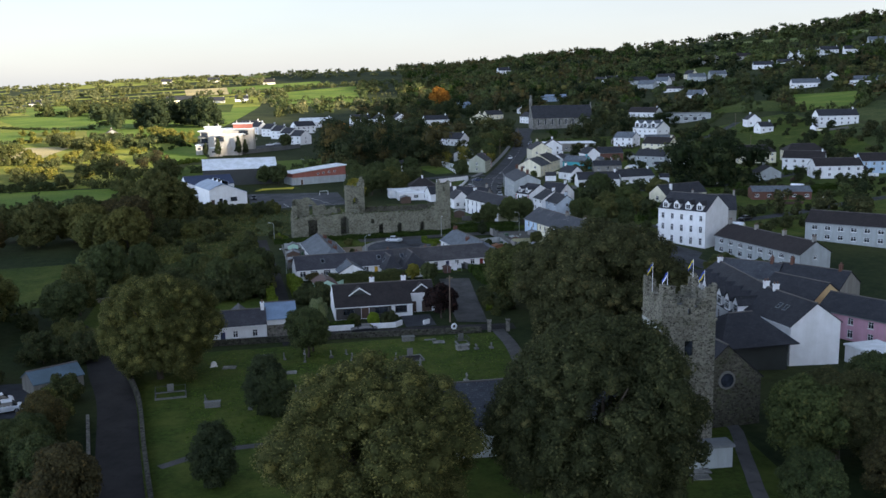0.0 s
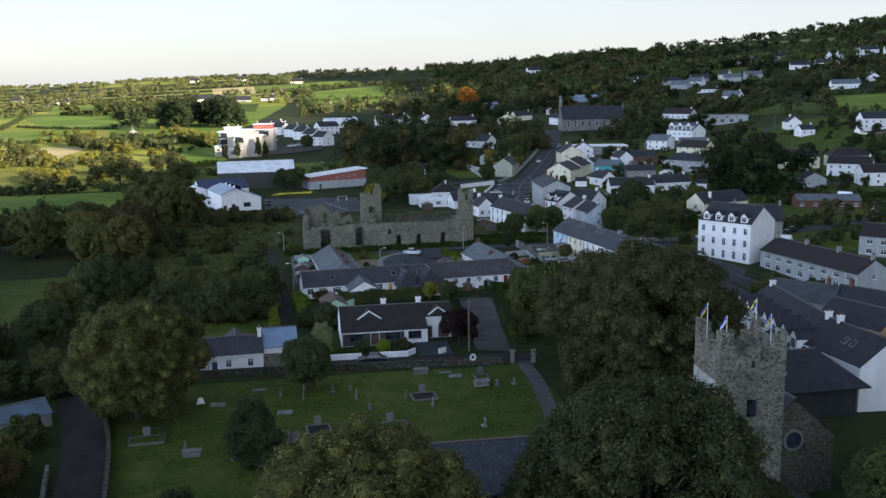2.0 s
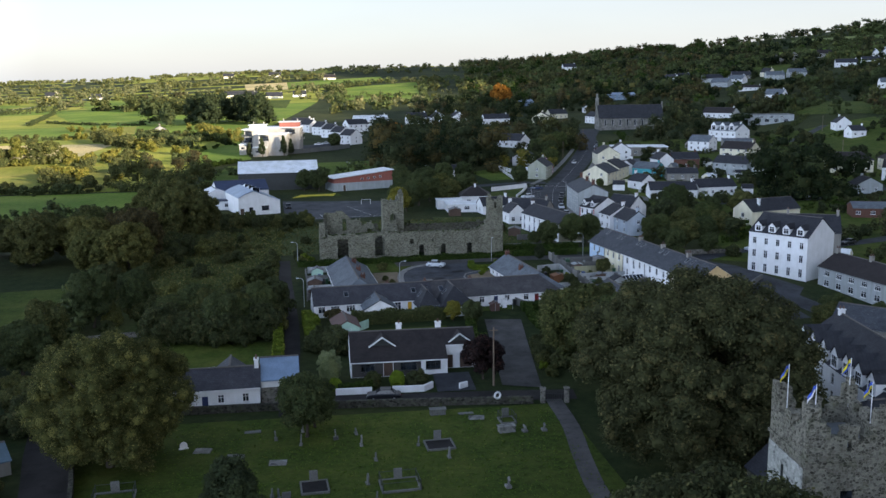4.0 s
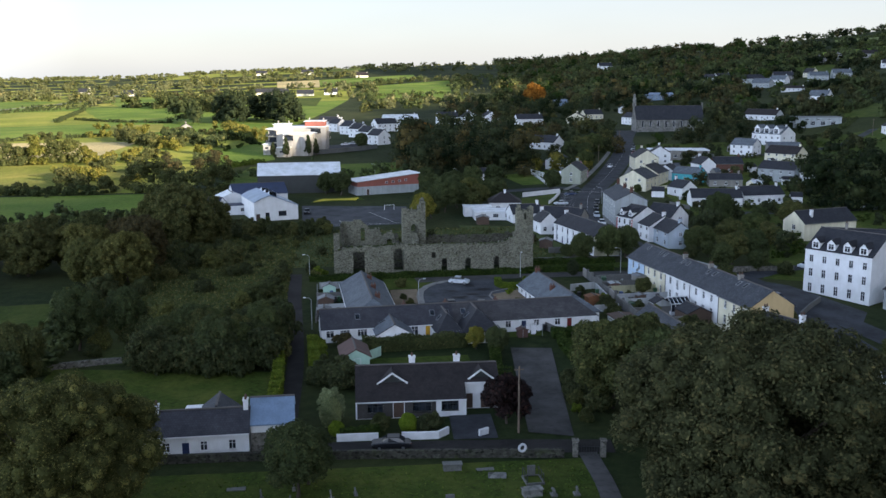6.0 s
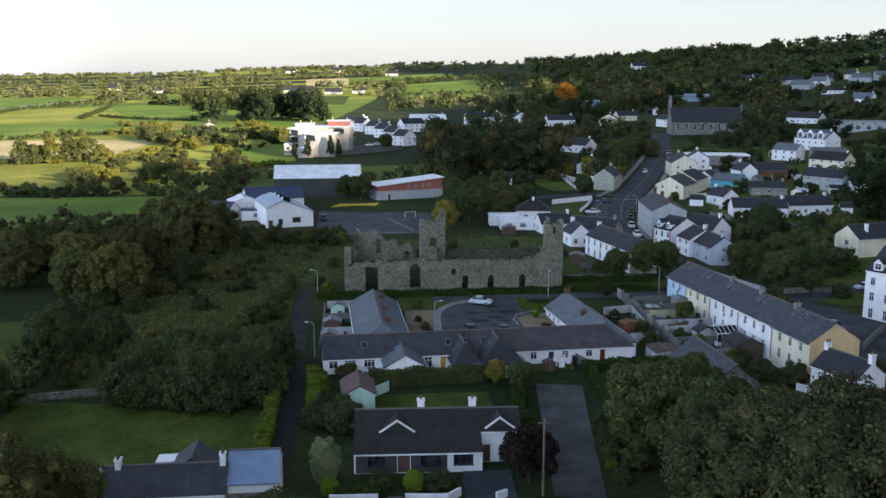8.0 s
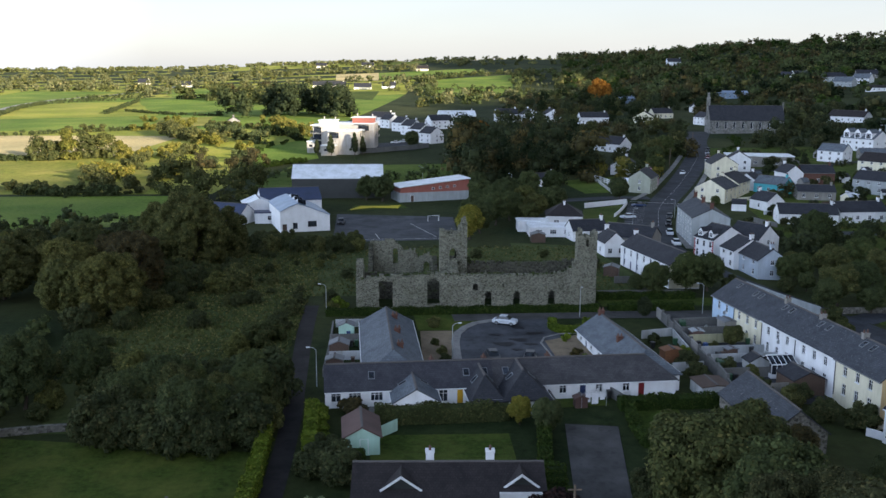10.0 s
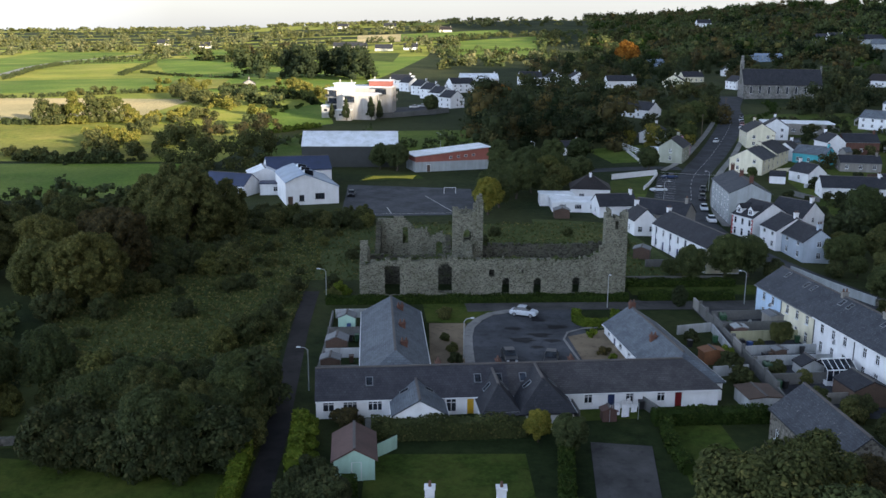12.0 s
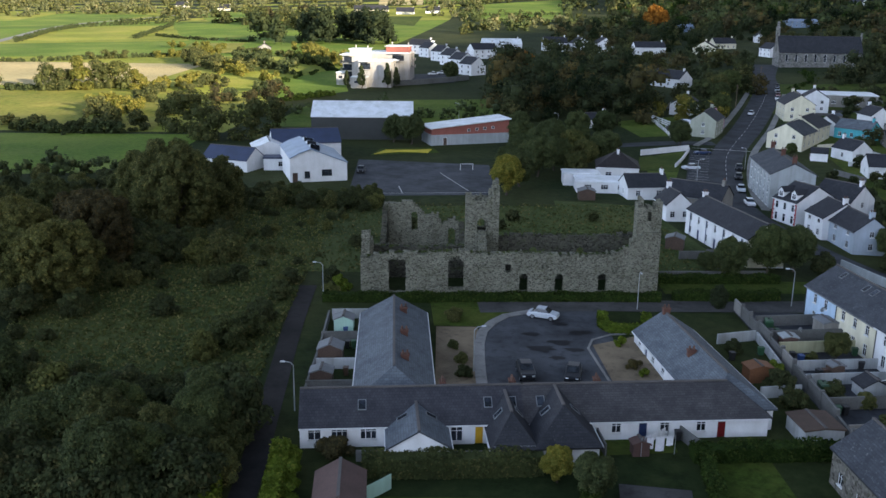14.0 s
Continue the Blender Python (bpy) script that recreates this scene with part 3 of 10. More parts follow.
def chimney_at(t, turn, cx, cy, z0, z1, mat, w=0.85, d=0.55):
    b = boxes((cx - d / 2, cx + d / 2, cy - w / 2, cy + w / 2, z0, z1), (cx - d / 2 - 0.07, cx + d / 2 + 0.07, cy - w / 2 - 0.07, cy + w / 2 + 0.07, z1 + 0.002, z1 + 0.16))
    c = part("chimney", b, mat, t, m=turn)
    for k in (-0.25, 0.25):
        b = bmesh.new()
        tube(b, (cx, cy + k, z1 + 0.16), (cx, cy + k, z1 + 0.6), 0.14, 0.1, 8)
        part("chimney_pot", b, POT, c)


def dormer(t, turn, u, y, z, w, back, k, wall, roof, hh=1.25, rr=0.75):
    """A gabled dormer with its own window, set in the front slope."""
    b = bmesh.new()
    hh, rr = hh * w / 1.5, rr * w / 1.5
    y1 = y + (hh + rr) / max(k, 0.3)
    y1 = min(y1, y + back)
    face(b, (u - w / 2, y, z), (u + w / 2, y, z), (u + w / 2, y, z + hh), (u, y, z + hh + rr), (u - w / 2, y, z + hh))
    face(b, (u - w / 2, y1, z), (u - w / 2, y, z), (u - w / 2, y, z + hh), (u - w / 2, y1, z + hh))
    face(b, (u + w / 2, y, z), (u + w / 2, y1, z), (u + w / 2, y1, z + hh), (u + w / 2, y, z + hh))
    dm = part("dormer", b, wall, t, m=turn)
    b = bmesh.new()
    uvl = b.loops.layers.uv.new("UVMap")
    for s in (-1, 1):
        e = (u + s * (w / 2 + 0.15), z + hh - 0.12)
        pts = [(e[0], y - 0.15, e[1]), (u, y - 0.15, z + hh + rr + 0.06), (u, y1, z + hh + rr + 0.06), (e[0], y1, e[1])]
        low = [(p[0], p[1], p[2] - 0.1) for p in pts]
        order = pts if s < 0 else pts[::-1]
        f = face(b, *(order[::-1]))
        for lp in f.loops:
            lp[uvl].uv = (lp.vert.co.y, lp.vert.co.x + lp.vert.co.z)
        face(b, *(low if s < 0 else low[::-1]))
        for i in range(4):
            face(b, pts[i], pts[(i + 1) % 4], low[(i + 1) % 4], low[i])
    part("dormer_roof", b, roof, dm)
    fm, pm = window_meshes(w * 0.72, hh * 0.85, "w", FRAME)
    o = new("window", fm)
    o.parent, o.matrix_basis = dm, pose(u, y - 0.03, z + 0.12)
    g = new("pane", pm)
    g.parent, g.matrix_basis = dm, pose(u, y - 0.03, z + 0.12)


def row_of(n, pitch, sill, w, h, kind="w", shift=0.0):
    return [((k - (n - 1) / 2) * pitch + shift, sill, w, h, kind) for k in range(n)]


def drape(name, quad, mat, lift=0.06, step=5.0, label="", category="", kind="structure", skirt=0.0):
    """A sheet laid over the land inside four corners (in order round)."""
    if name == "field":
        FIELDS.append(quad)
    a, b, c, d = [Vector((*p, 0)) for p in quad]
    nu = max(1, int(max((b - a).length, (c - d).length) / step))
    nv = max(1, int(max((d - a).length, (c - b).length) / step))
    bm = bmesh.new()
    g = []
    for j in range(nv + 1):
        r = []
        for i in range(nu + 1):
            p = a.lerp(b, i / nu).lerp(d.lerp(c, i / nu), j / nv)
            r.append(bm.verts.new((p.x, p.y, lz(p.x, p.y) + lift)))
        g.append(r)
    for j in range(nv):
        for i in range(nu):
            bm.faces.new((g[j][i], g[j][i + 1], g[j + 1][i + 1], g[j + 1][i]))
    if skirt:
        ring = [g[0][i] for i in range(nu + 1)] + [g[j][nu] for j in range(1, nv + 1)] + [g[nv][i] for i in range(nu - 1, -1, -1)] + [g[j][0] for j in range(nv - 1, 0, -1)]
        low = [bm.verts.new(v.co - Vector((0, 0, skirt))) for v in ring]
        for i in range(len(ring)):
            k = (i + 1) % len(ring)
            bm.faces.new((ring[k], ring[i], low[i], low[k]))
    bmesh.ops.recalc_face_normals(bm, faces=bm.faces)
    if sum(f.normal.z for f in bm.faces) < 0:
        bmesh.ops.reverse_faces(bm, faces=bm.faces)
    return tagged(link(name, bm, mat), label, category, kind=kind)


def smooth_line(pts, step=3.0):
    """A line through points, rounded (Catmull-Rom), as x, y."""
    P = [Vector(p[:2]) for p in pts]
    P = [2 * P[0] - P[1]] + P + [2 * P[-1] - P[-2]]
    out = []
    for i in range(1, len(P) - 2):
        n = max(1, int((P[i + 1] - P[i]).length / step))
        for k in range(n):
            t = k / n
            out.append(0.5 * (2 * P[i] + (P[i + 1] - P[i - 1]) * t + (2 * P[i - 1] - 5 * P[i] + 4 * P[i + 1] - P[i + 2]) * t * t + (3 * P[i] - P[i - 1] - 3 * P[i + 1] + P[i + 2]) * t ** 3))
    return out + [P[-2]]


def ribbon(name, pts, width, mat, lift=0.08, high=0.0, label="", category="", kind="structure", step=3.0, top=None):
    """A road, path, kerb or low wall along a line; high: its height above the land."""
    line = smooth_line(pts, step)
    bm = bmesh.new()
    rows = []
    for i, p in enumerate(line):
        d = (line[min(i + 1, len(line) - 1)] - line[max(i - 1, 0)]).normalized()
        s = Vector((-d.y, d.x))
        w = width if not isinstance(width, tuple) else width[0] + (width[1] - width[0]) * i / (len(line) - 1)
        a, b = p + s * w / 2, p - s * w / 2
        za, zb = lz(*a), lz(*b)
        if high:
            z = max(za, zb) + high
            rows.append([bm.verts.new((a.x, a.y, za - 0.3)), bm.verts.new((a.x, a.y, z)), bm.verts.new((b.x, b.y, z)), bm.verts.new((b.x, b.y, zb - 0.3))])
        else:
            rows.append([bm.verts.new((a.x, a.y, za + lift)), bm.verts.new((b.x, b.y, zb + lift))])
    for r, q in zip(rows, rows[1:]):
        for k in range(len(r) - 1):
            bm.faces.new((r[k], r[k + 1], q[k + 1], q[k]))
    if high:
        bm.faces.new(rows[0][::-1])
        bm.faces.new(rows[-1])
    bmesh.ops.recalc_face_normals(bm, faces=bm.faces)
    if not high and sum(f.normal.z for f in bm.faces) < 0:
        bmesh.ops.reverse_faces(bm, faces=bm.faces)
    return tagged(link(name, bm, mat), label, category, kind=kind)


# ---------------------------------------------------------------- plants
def mesh_from(name, verts, faces, mat):
    me = bpy.data.meshes.new(name)
    nv, nf = len(verts), len(faces)
    k = faces.shape[1]
    me.vertices.add(nv)
    me.vertices.foreach_set("co", np.asarray(verts, np.float32).ravel())
    me.loops.add(nf * k)
    me.loops.foreach_set("vertex_index", np.asarray(faces, np.int32).ravel())
    me.polygons.add(nf)
    me.polygons.foreach_set("loop_start", np.arange(0, nf * k, k, dtype=np.int32))
    me.update(calc_edges=True)
    me.materials.append(mat)
    return me


def leaf_quads(centres, normals, size, rng, spread=0.9, long=1.5):
    """A small bent-free leaf spray at each centre, facing more or less along its normal."""
    n = len(centres)
    nn = normals + rng.normal(0, spread, (n, 3))
    nn /= np.linalg.norm(nn, axis=1, keepdims=True) + 1e-9
    a = np.cross(nn, rng.normal(0, 1, (n, 3)))
    a /= np.linalg.norm(a, axis=1, keepdims=True) + 1e-9
    b = np.cross(nn, a)
    s = size * rng.uniform(0.6, 1.35, (n, 1))
    a, b = a * s * 0.5, b * s * 0.5 * long
    v = np.stack([centres - b, centres + a * 0.9, centres + b, centres - a * 0.9], 1).reshape(-1, 3)
    return v, np.arange(n * 4).reshape(-1, 4)


def crown_points(rng, n, blobs, inner=0.2):
    """Points and outward normals on a heap of uneven balls; those deep inside another ball are left out."""
    c, r = blobs[:, :3], blobs[:, 3:]
    share = (r[:, 0] ** 2) / (r[:, 0] ** 2).sum()
    k = rng.choice(len(blobs), int(n * 1.6), p=share)
    d = rng.normal(0, 1, (len(k), 3))
    d /= np.linalg.norm(d, axis=1, keepdims=True)
    d[:, 2] = np.where((d[:, 2] < -0.35) & (rng.random(len(k)) < 0.7), -d[:, 2], d[:, 2])
    rad = r[k, 0] * np.where(rng.random(len(k)) < inner, rng.uniform(0.4, 0.95, len(k)), rng.uniform(0.82, 1.24, len(k)))
    p = c[k] + d * rad[:, None]
    depth = np.zeros(len(k))
    p32 = p.astype(np.float32)
    for q, rr in zip(c.astype(np.float32), r[:, 0]):
        e = p32 - q
        depth = np.maximum(depth, 1 - np.sqrt(np.einsum("ij,ij->i", e, e)) / rr)
    keep = np.where(depth < 0.22)[0][:n]
    return p[keep], d[keep]


def crown_blobs(rng, R, height, base, n, shape="round", lump=1.0):
    """Balls that make up a crown: R wide, from base to height."""
    out = []
    for i in range(n):
        while True:
            p = rng.uniform(-1, 1, 3)
            q = np.linalg.norm(p)
            if q < 1 and (q > 0.45 or i < n * 0.15):
                break
        if p[2] < -0.3 and rng.random() < 0.4:
            p[2] = abs(p[2])
        hz = (height - base) / 2
        if shape == "cone":
            f = (1 - (p[2] + 1) / 2) * 0.92 + 0.08
            xy = p[:2] / max(q, 0.3) * rng.uniform(0.45, 0.85) * f
        elif shape == "column":
            xy = p[:2] * 0.8
        else:
            # uneven outline: the crown bulges and falls back
            swell = 0.86 + 0.34 * noise.noise(Vector((p[0] * 1.5 + n * 0.37, p[1] * 1.5, p[2] * 1.5)))
            p = p * swell
            xy = p[:2] * 0.92
        rad = lump * rng.uniform(0.2, 0.36) * R * (0.55 if shape == "cone" else 1.0) * (1.0 if shape != "column" else 0.9)
        out.append((xy[0] * R, xy[1] * R, base + hz + p[2] * (hz - rad * 0.6), rad))
    return np.array(out)


def bough_blobs(rng, R, height, base, n, lump=1.0):
    """A broad old crown: n boughs over a bulging dome, each a heap of smaller leaf clumps on its upper, outer side."""
    out = []
    hz = (height - base) / 2
    for i in range(n):
        z = -0.82 + 1.80 * (i + 0.5) / n
        a = i * 2.39996 + rng.normal(0, 0.25)
        q = math.sqrt(max(0.0, 1 - z * z))
        d = np.array([q * math.cos(a), q * math.sin(a), z])
        swell = 0.70 + 0.20 * noise.noise(Vector((d[0] * 1.7 + n * 0.37, d[1] * 1.7, d[2] * 1.7))) + rng.uniform(-0.06, 0.06)
        rb = R * rng.uniform(0.17, 0.27) * lump
        c = d * np.array([R, R, hz]) * swell + np.array([0, 0, base + hz])
        out.append((*(c * np.array([0.86, 0.86, 1.0])), rb * 0.82))
        for k in range(9):
            e = rng.normal(0, 1, 3)
            e /= np.linalg.norm(e)
            e = e + d * 0.75 + np.array([0, 0, 0.35])
            e /= np.linalg.norm(e)
            out.append((*(c + e * rb * rng.uniform(0.72, 1.0)), rb * rng.uniform(0.30, 0.50)))
    return np.array(out)


def core_balls(blobs, shrink, rng, fine=True):
    """Lumpy shaded balls inside a crown, one to each blob, that close it to the sky."""
    n = 3 if fine else 2
    g = np.linspace(-1, 1, n)
    V, F = [], []
    ids = {}
    for ax in range(3):
        for sg in (-1, 1):
            for i in range(n - 1):
                for j in range(n - 1):
                    q = []
                    for a, b in ((i, j), (i + 1, j), (i + 1, j + 1), (i, j + 1)):
                        p = [0, 0, 0]
                        p[ax], p[(ax + 1) % 3], p[(ax + 2) % 3] = sg, g[a], g[b]
                        k = tuple(round(v, 3) for v in p)
                        if k not in ids:
                            ids[k] = len(V)
                            V.append(np.array(p) / np.linalg.norm(p))
                        q.append(ids[k])
                    F.append(q if sg > 0 else q[::-1])
    V, F = np.array(V), np.array(F)
    m = len(blobs)
    jit = rng.uniform(0.85, 1.08, (m, len(V), 1))
    v = blobs[:, None, :3] + V[None] * jit * blobs[:, None, 3:] * shrink
    f = F[None] + (np.arange(m) * len(V))[:, None, None]
    return v.reshape(-1, 3), f.reshape(-1, 4)


def trunk_mesh(rng, height, base, R, r0, limbs=6):
    bm = bmesh.new()
    pts, p = [], Vector((0, 0, -0.6))
    for k in range(5):
        pts.append(p.copy())
        p = p + Vector((rng.normal(0, 0.12), rng.normal(0, 0.12), (base + (height - base) * 0.6 + 0.6) / 4))
    for k, (a, b) in enumerate(zip(pts, pts[1:])):
        tube(bm, a, b, r0 * (1.25 if k == 0 else 1 - k * 0.2), r0 * (1 - (k + 1) * 0.2), 8, False)
    for k in range(limbs):
        a = pts[2].lerp(pts[3], rng.random()) if k % 2 else pts[1].lerp(pts[2], 0.5 + 0.5 * rng.random())
        an = k * math.tau / limbs + rng.normal(0, 0.3)
        mid = a + Vector((math.cos(an) * R * 0.35, math.sin(an) * R * 0.35, (height - base) * 0.18))
        end = mid + Vector((math.cos(an + 0.2) * R * 0.35, math.sin(an + 0.2) * R * 0.35, (height - base) * 0.2))
        tube(bm, a, mid, r0 * 0.4, r0 * 0.25, 6, False)
        tube(bm, mid, end, r0 * 0.25, r0 * 0.08, 6, False)
    return bm


TREES = {}


def tree_kind(key, leaf, R, height, base, n_blobs, n_leaves, size, shape="round", r0=0.35, seed=1, spread=0.5, lump=1.0):
    TREES[key] = dict(lump=lump, leaf=leaf, R=R, height=height, base=base, n_blobs=n_blobs, n_leaves=n_leaves, size=size, shape=shape, r0=r0, seed=seed, spread=spread, made=None)


def plant(key, x, y, scale=1.0, turn=None, label="leafy green broadleaf tree", name="tree", category="tree", group="", tall=1.0, sink=0.0):
    k = TREES[key]
    turn = (x * 37.0 + y * 91.0) % 360 if turn is None else turn
    z = lz(x, y) - sink
    S = Matrix.Diagonal((scale, scale, scale * tall, 1))
    t = new(name)
    t.empty_display_size = 0.3
    t.matrix_basis = pose(x, y, z, 0, 0, turn) @ S
    tagged(t, label, category, group)
    if k["made"] is None:
        rng = np.random.default_rng(k["seed"])
        if k["shape"] == "boughs":
            bl = bough_blobs(rng, k["R"], k["height"], k["base"], k["n_blobs"], k["lump"])
        else:
            bl = crown_blobs(rng, k["R"], k["height"], k["base"], k["n_blobs"], k["shape"], k["lump"])
        p, d = crown_points(rng, k["n_leaves"], bl)
        d = d + np.array([0, 0, 0.35])
        v, f = leaf_quads(p, d, k["size"], rng, k["spread"])
        cv, cf = core_balls(bl, 0.68, rng)
        cm = mesh_from("crown", np.concatenate([v, cv]), np.concatenate([f, cf + len(v)]), k["leaf"])
        bm = trunk_mesh(rng, k["height"], k["base"], k["R"], k["r0"])
        tm = bpy.data.meshes.new("trunk")
        bm.to_mesh(tm)
        bm.free()
        tm.materials.append(BARK)
        k["made"] = (cm, tm)
    cm, tm = k["made"]
    for nm, me in (("crown", cm), ("trunk", tm)):
        o = new(nm, me)
        o.parent = t
    return t


def woods(name, spots, leaf, size, per, label, rng, shape=0.75, category="woods", top=0):
    """Many far trees or bushes in one mesh: spots are rows of x, y, radius, height."""
    V, F, off = [], [], 0
    for x, y, R, h in spots:
        z = lz(x, y)
        nb = 7
        c = np.stack([rng.normal(0, 0.42, nb) * R, rng.normal(0, 0.42, nb) * R, h * rng.uniform(0.35, 0.8, nb), rng.uniform(0.35, 0.55, nb) * min(R, h * 0.6)], 1)
        c[:, 2] = np.minimum(c[:, 2], h - c[:, 3] * 0.8)
        c[:2, 2] = h * 0.1
        p, d = crown_points(rng, per, c, 0.1)
        d = d + np.array([0, 0, 0.3])
        v, f = leaf_quads(p + np.array([x, y, z]), d, size * (0.6 + 0.1 * R), rng, 0.8)
        V.append(v), F.append(f + off)
        off += len(v)
        cv, cf = core_balls(c, 0.8, rng, False)
        V.append(cv + np.array([x, y, z])), F.append(cf + off)
        off += len(cv)
    return tagged(new(name, mesh_from(name, np.concatenate(V), np.concatenate(F), leaf)), label, category, kind="stuff")


def hedge(name, pts, width, high, leaf, label, density=130, size=0.22, seed=3, category="hedge", kind=""):
    """A clipped or rough hedge along a line: leaves over a boxed band, with a dark core of twigs."""
    rng = np.random.default_rng(seed)
    line = smooth_line(pts, 1.0)
    P, N = [], []
    for a, b in zip(line, line[1:]):
        seg = b - a
        L = seg.length
        s = Vector((-seg.y, seg.x)) / max(L, 1e-6)
        n = max(3, int(L * density * (width + 2 * high) / 3.0))
        t, q = rng.random(n), rng.random(n) * (width + 2 * high)
        wob = 1 + 0.12 * math.sin(a.x * 0.9 + a.y * 1.3)
        for tt, qq in zip(t, q):
            if qq < high:
                off, z, nr = -width / 2, qq, (-s.x, -s.y, 0.2)
            elif qq < high + width:
                off, z, nr = qq - high - width / 2, high, (0, 0, 1)
            else:
                off, z, nr = width / 2, width + 2 * high - qq, (s.x, s.y, 0.2)
            jit = rng.normal(0, 0.07)
            x, y = a.x + seg.x * tt + s.x * (off + jit), a.y + seg.y * tt + s.y * (off + jit)
            P.append((x, y, z * wob + rng.normal(0, 0.06))), N.append(nr)
    P, N = np.array(P), np.array(N)
    P[:, 2] += land(P[:, 0], P[:, 1])
    v, f = leaf_quads(P, N, size, rng, 0.6)
    x0, y0 = line[0]
    t = new(name)
    t.empty_display_size = 0.3
    tagged(t, label, category, kind=kind)
    o = new("foliage", mesh_from("foliage", v, f, leaf))
    o.parent = t
    core = ribbon("core", pts, width * 0.86, leaf, high=high * 0.9, step=2.0, kind="")
    core.parent = t
    for key in ("label", "category", "kind"):
        if key in core:
            del core[key]
    return t


def grass_tufts(name, x0, x1, y0, y1, n, size, mat, label, seed=5, z_up=0.12, keep=None):
    rng = np.random.default_rng(seed)
    x, y = rng.uniform(x0, x1, n), rng.uniform(y0, y1, n)
    if keep is not None:
        k = keep(x, y)
        x, y = x[k], y[k]
    p = np.stack([x, y, land(x, y) + z_up], 1)
    d = np.tile([0, 0, 0.2], (len(p), 1))
    v, f = leaf_quads(p, d, size, rng, 1.0, 1.8)
    return tagged(new(name, mesh_from(name, v, f, mat)), label, "grass", kind="stuff")

# ---------------------------------------------------------------- ground
def spaced(lo, hi, near_lo, near_hi, step, grow=1.13):
    v = list(np.arange(near_lo, near_hi + step, step))
    s, a = step, v[-1]
    while a < hi:
        s *= grow
        a += s
        v.append(a)
    s, a, low = step, v[0], []
    while a > lo:
        s *= grow
        a -= s
        low.append(a)
    return np.array(low[::-1] + v)


gx, gy = spaced(-3600, 3600, -160, 340, 6.0), spaced(-1800, 4700, -60, 640, 6.0)
GX, GY = np.meshgrid(gx, gy)
gv = np.stack([GX, GY, land(GX, GY)], -1).reshape(-1, 3)
ii = np.arange(len(gx) * len(gy)).reshape(len(gy), len(gx))
gf = np.stack([ii[:-1, :-1], ii[:-1, 1:], ii[1:, 1:], ii[1:, :-1]], -1).reshape(-1, 4)
ground = tagged(new("ground", mesh_from("ground", gv, gf, EARTH)), "green rolling countryside of grass and rough ground", "ground", kind="structure")
ground.data.polygons.foreach_set("use_smooth", [True] * len(ground.data.polygons))

drape("gardens", [(112, 225), (250, 225), (335, 520), (150, 520)], LAWN, 0.03, 8, "gardens and grass between the village houses", "gardens")
drape("gardens", [(250, 225), (420, 250), (480, 560), (335, 520)], MEADOW, 0.03, 10, "rough grass on the rising ground", "rough grass")
drape("churchyard", [(-11.5, 82), (43, 84), (43, 148.5), (-22.5, 150)], LAWN, 0.05, 5, "mown churchyard grass with old graves", "churchyard")
drape("lawn", [(-29, 167), (5.2, 167), (5.2, 184), (-28, 189.2)], LAWN, 0.05, 5, "long garden lawn behind the cottage", "lawn")
drape("lawn", [(17.5, 175.5), (34, 175.5), (34, 188.5), (17.5, 188.5)], LAWN, 0.05, 5, "shaded back lawn of the bungalow", "lawn")
drape("lawn", [(49.5, 182), (57, 182), (56.5, 195.5), (50.5, 196)], LAWN, 0.05, 5, "narrow garden lawn beside the drive", "lawn")
drape("lawn", [(40, 199), (48, 199.8), (48, 196.8), (40, 196)], LAWN, 0.05, 4, "small back garden lawn", "lawn")
drape("field", [(-56, 187), (-31, 189), (-35, 226), (-60, 224)], LAWN, 0.05, 6, "shaded pasture field", "field")
drape("field", [(-124, 316), (-46, 330), (-44, 386), (-124, 384)], FIELD, 0.05, 6, "green pasture behind the trees", "field")
# Bright sheets over the dark ground: the plain's sunlight is in their colour.
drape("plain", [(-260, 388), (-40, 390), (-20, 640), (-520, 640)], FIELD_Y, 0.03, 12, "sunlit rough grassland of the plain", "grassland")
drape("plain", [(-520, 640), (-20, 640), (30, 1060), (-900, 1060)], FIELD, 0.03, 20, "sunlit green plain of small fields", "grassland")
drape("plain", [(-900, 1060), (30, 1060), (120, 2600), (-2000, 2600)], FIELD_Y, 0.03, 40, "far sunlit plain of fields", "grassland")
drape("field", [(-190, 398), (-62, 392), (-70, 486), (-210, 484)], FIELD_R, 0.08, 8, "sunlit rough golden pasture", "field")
drape("field", [(-215, 494), (-100, 497), (-93, 590), (-250, 594)], STUBBLE, 0.1, 8, "pale stubble field in the sun", "field")
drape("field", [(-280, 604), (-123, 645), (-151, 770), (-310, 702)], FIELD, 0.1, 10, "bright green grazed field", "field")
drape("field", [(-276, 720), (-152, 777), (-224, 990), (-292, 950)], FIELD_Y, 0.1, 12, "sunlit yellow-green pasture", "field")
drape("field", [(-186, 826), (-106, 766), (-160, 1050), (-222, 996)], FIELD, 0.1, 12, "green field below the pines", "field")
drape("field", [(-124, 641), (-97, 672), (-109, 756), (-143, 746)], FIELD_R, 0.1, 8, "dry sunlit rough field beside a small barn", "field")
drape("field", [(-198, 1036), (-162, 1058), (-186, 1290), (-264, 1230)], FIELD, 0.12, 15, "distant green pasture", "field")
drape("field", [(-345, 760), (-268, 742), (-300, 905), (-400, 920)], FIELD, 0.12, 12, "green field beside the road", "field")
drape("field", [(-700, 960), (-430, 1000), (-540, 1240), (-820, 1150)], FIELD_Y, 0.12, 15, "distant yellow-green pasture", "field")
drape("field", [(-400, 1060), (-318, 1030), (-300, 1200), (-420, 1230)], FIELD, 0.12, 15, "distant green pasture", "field")
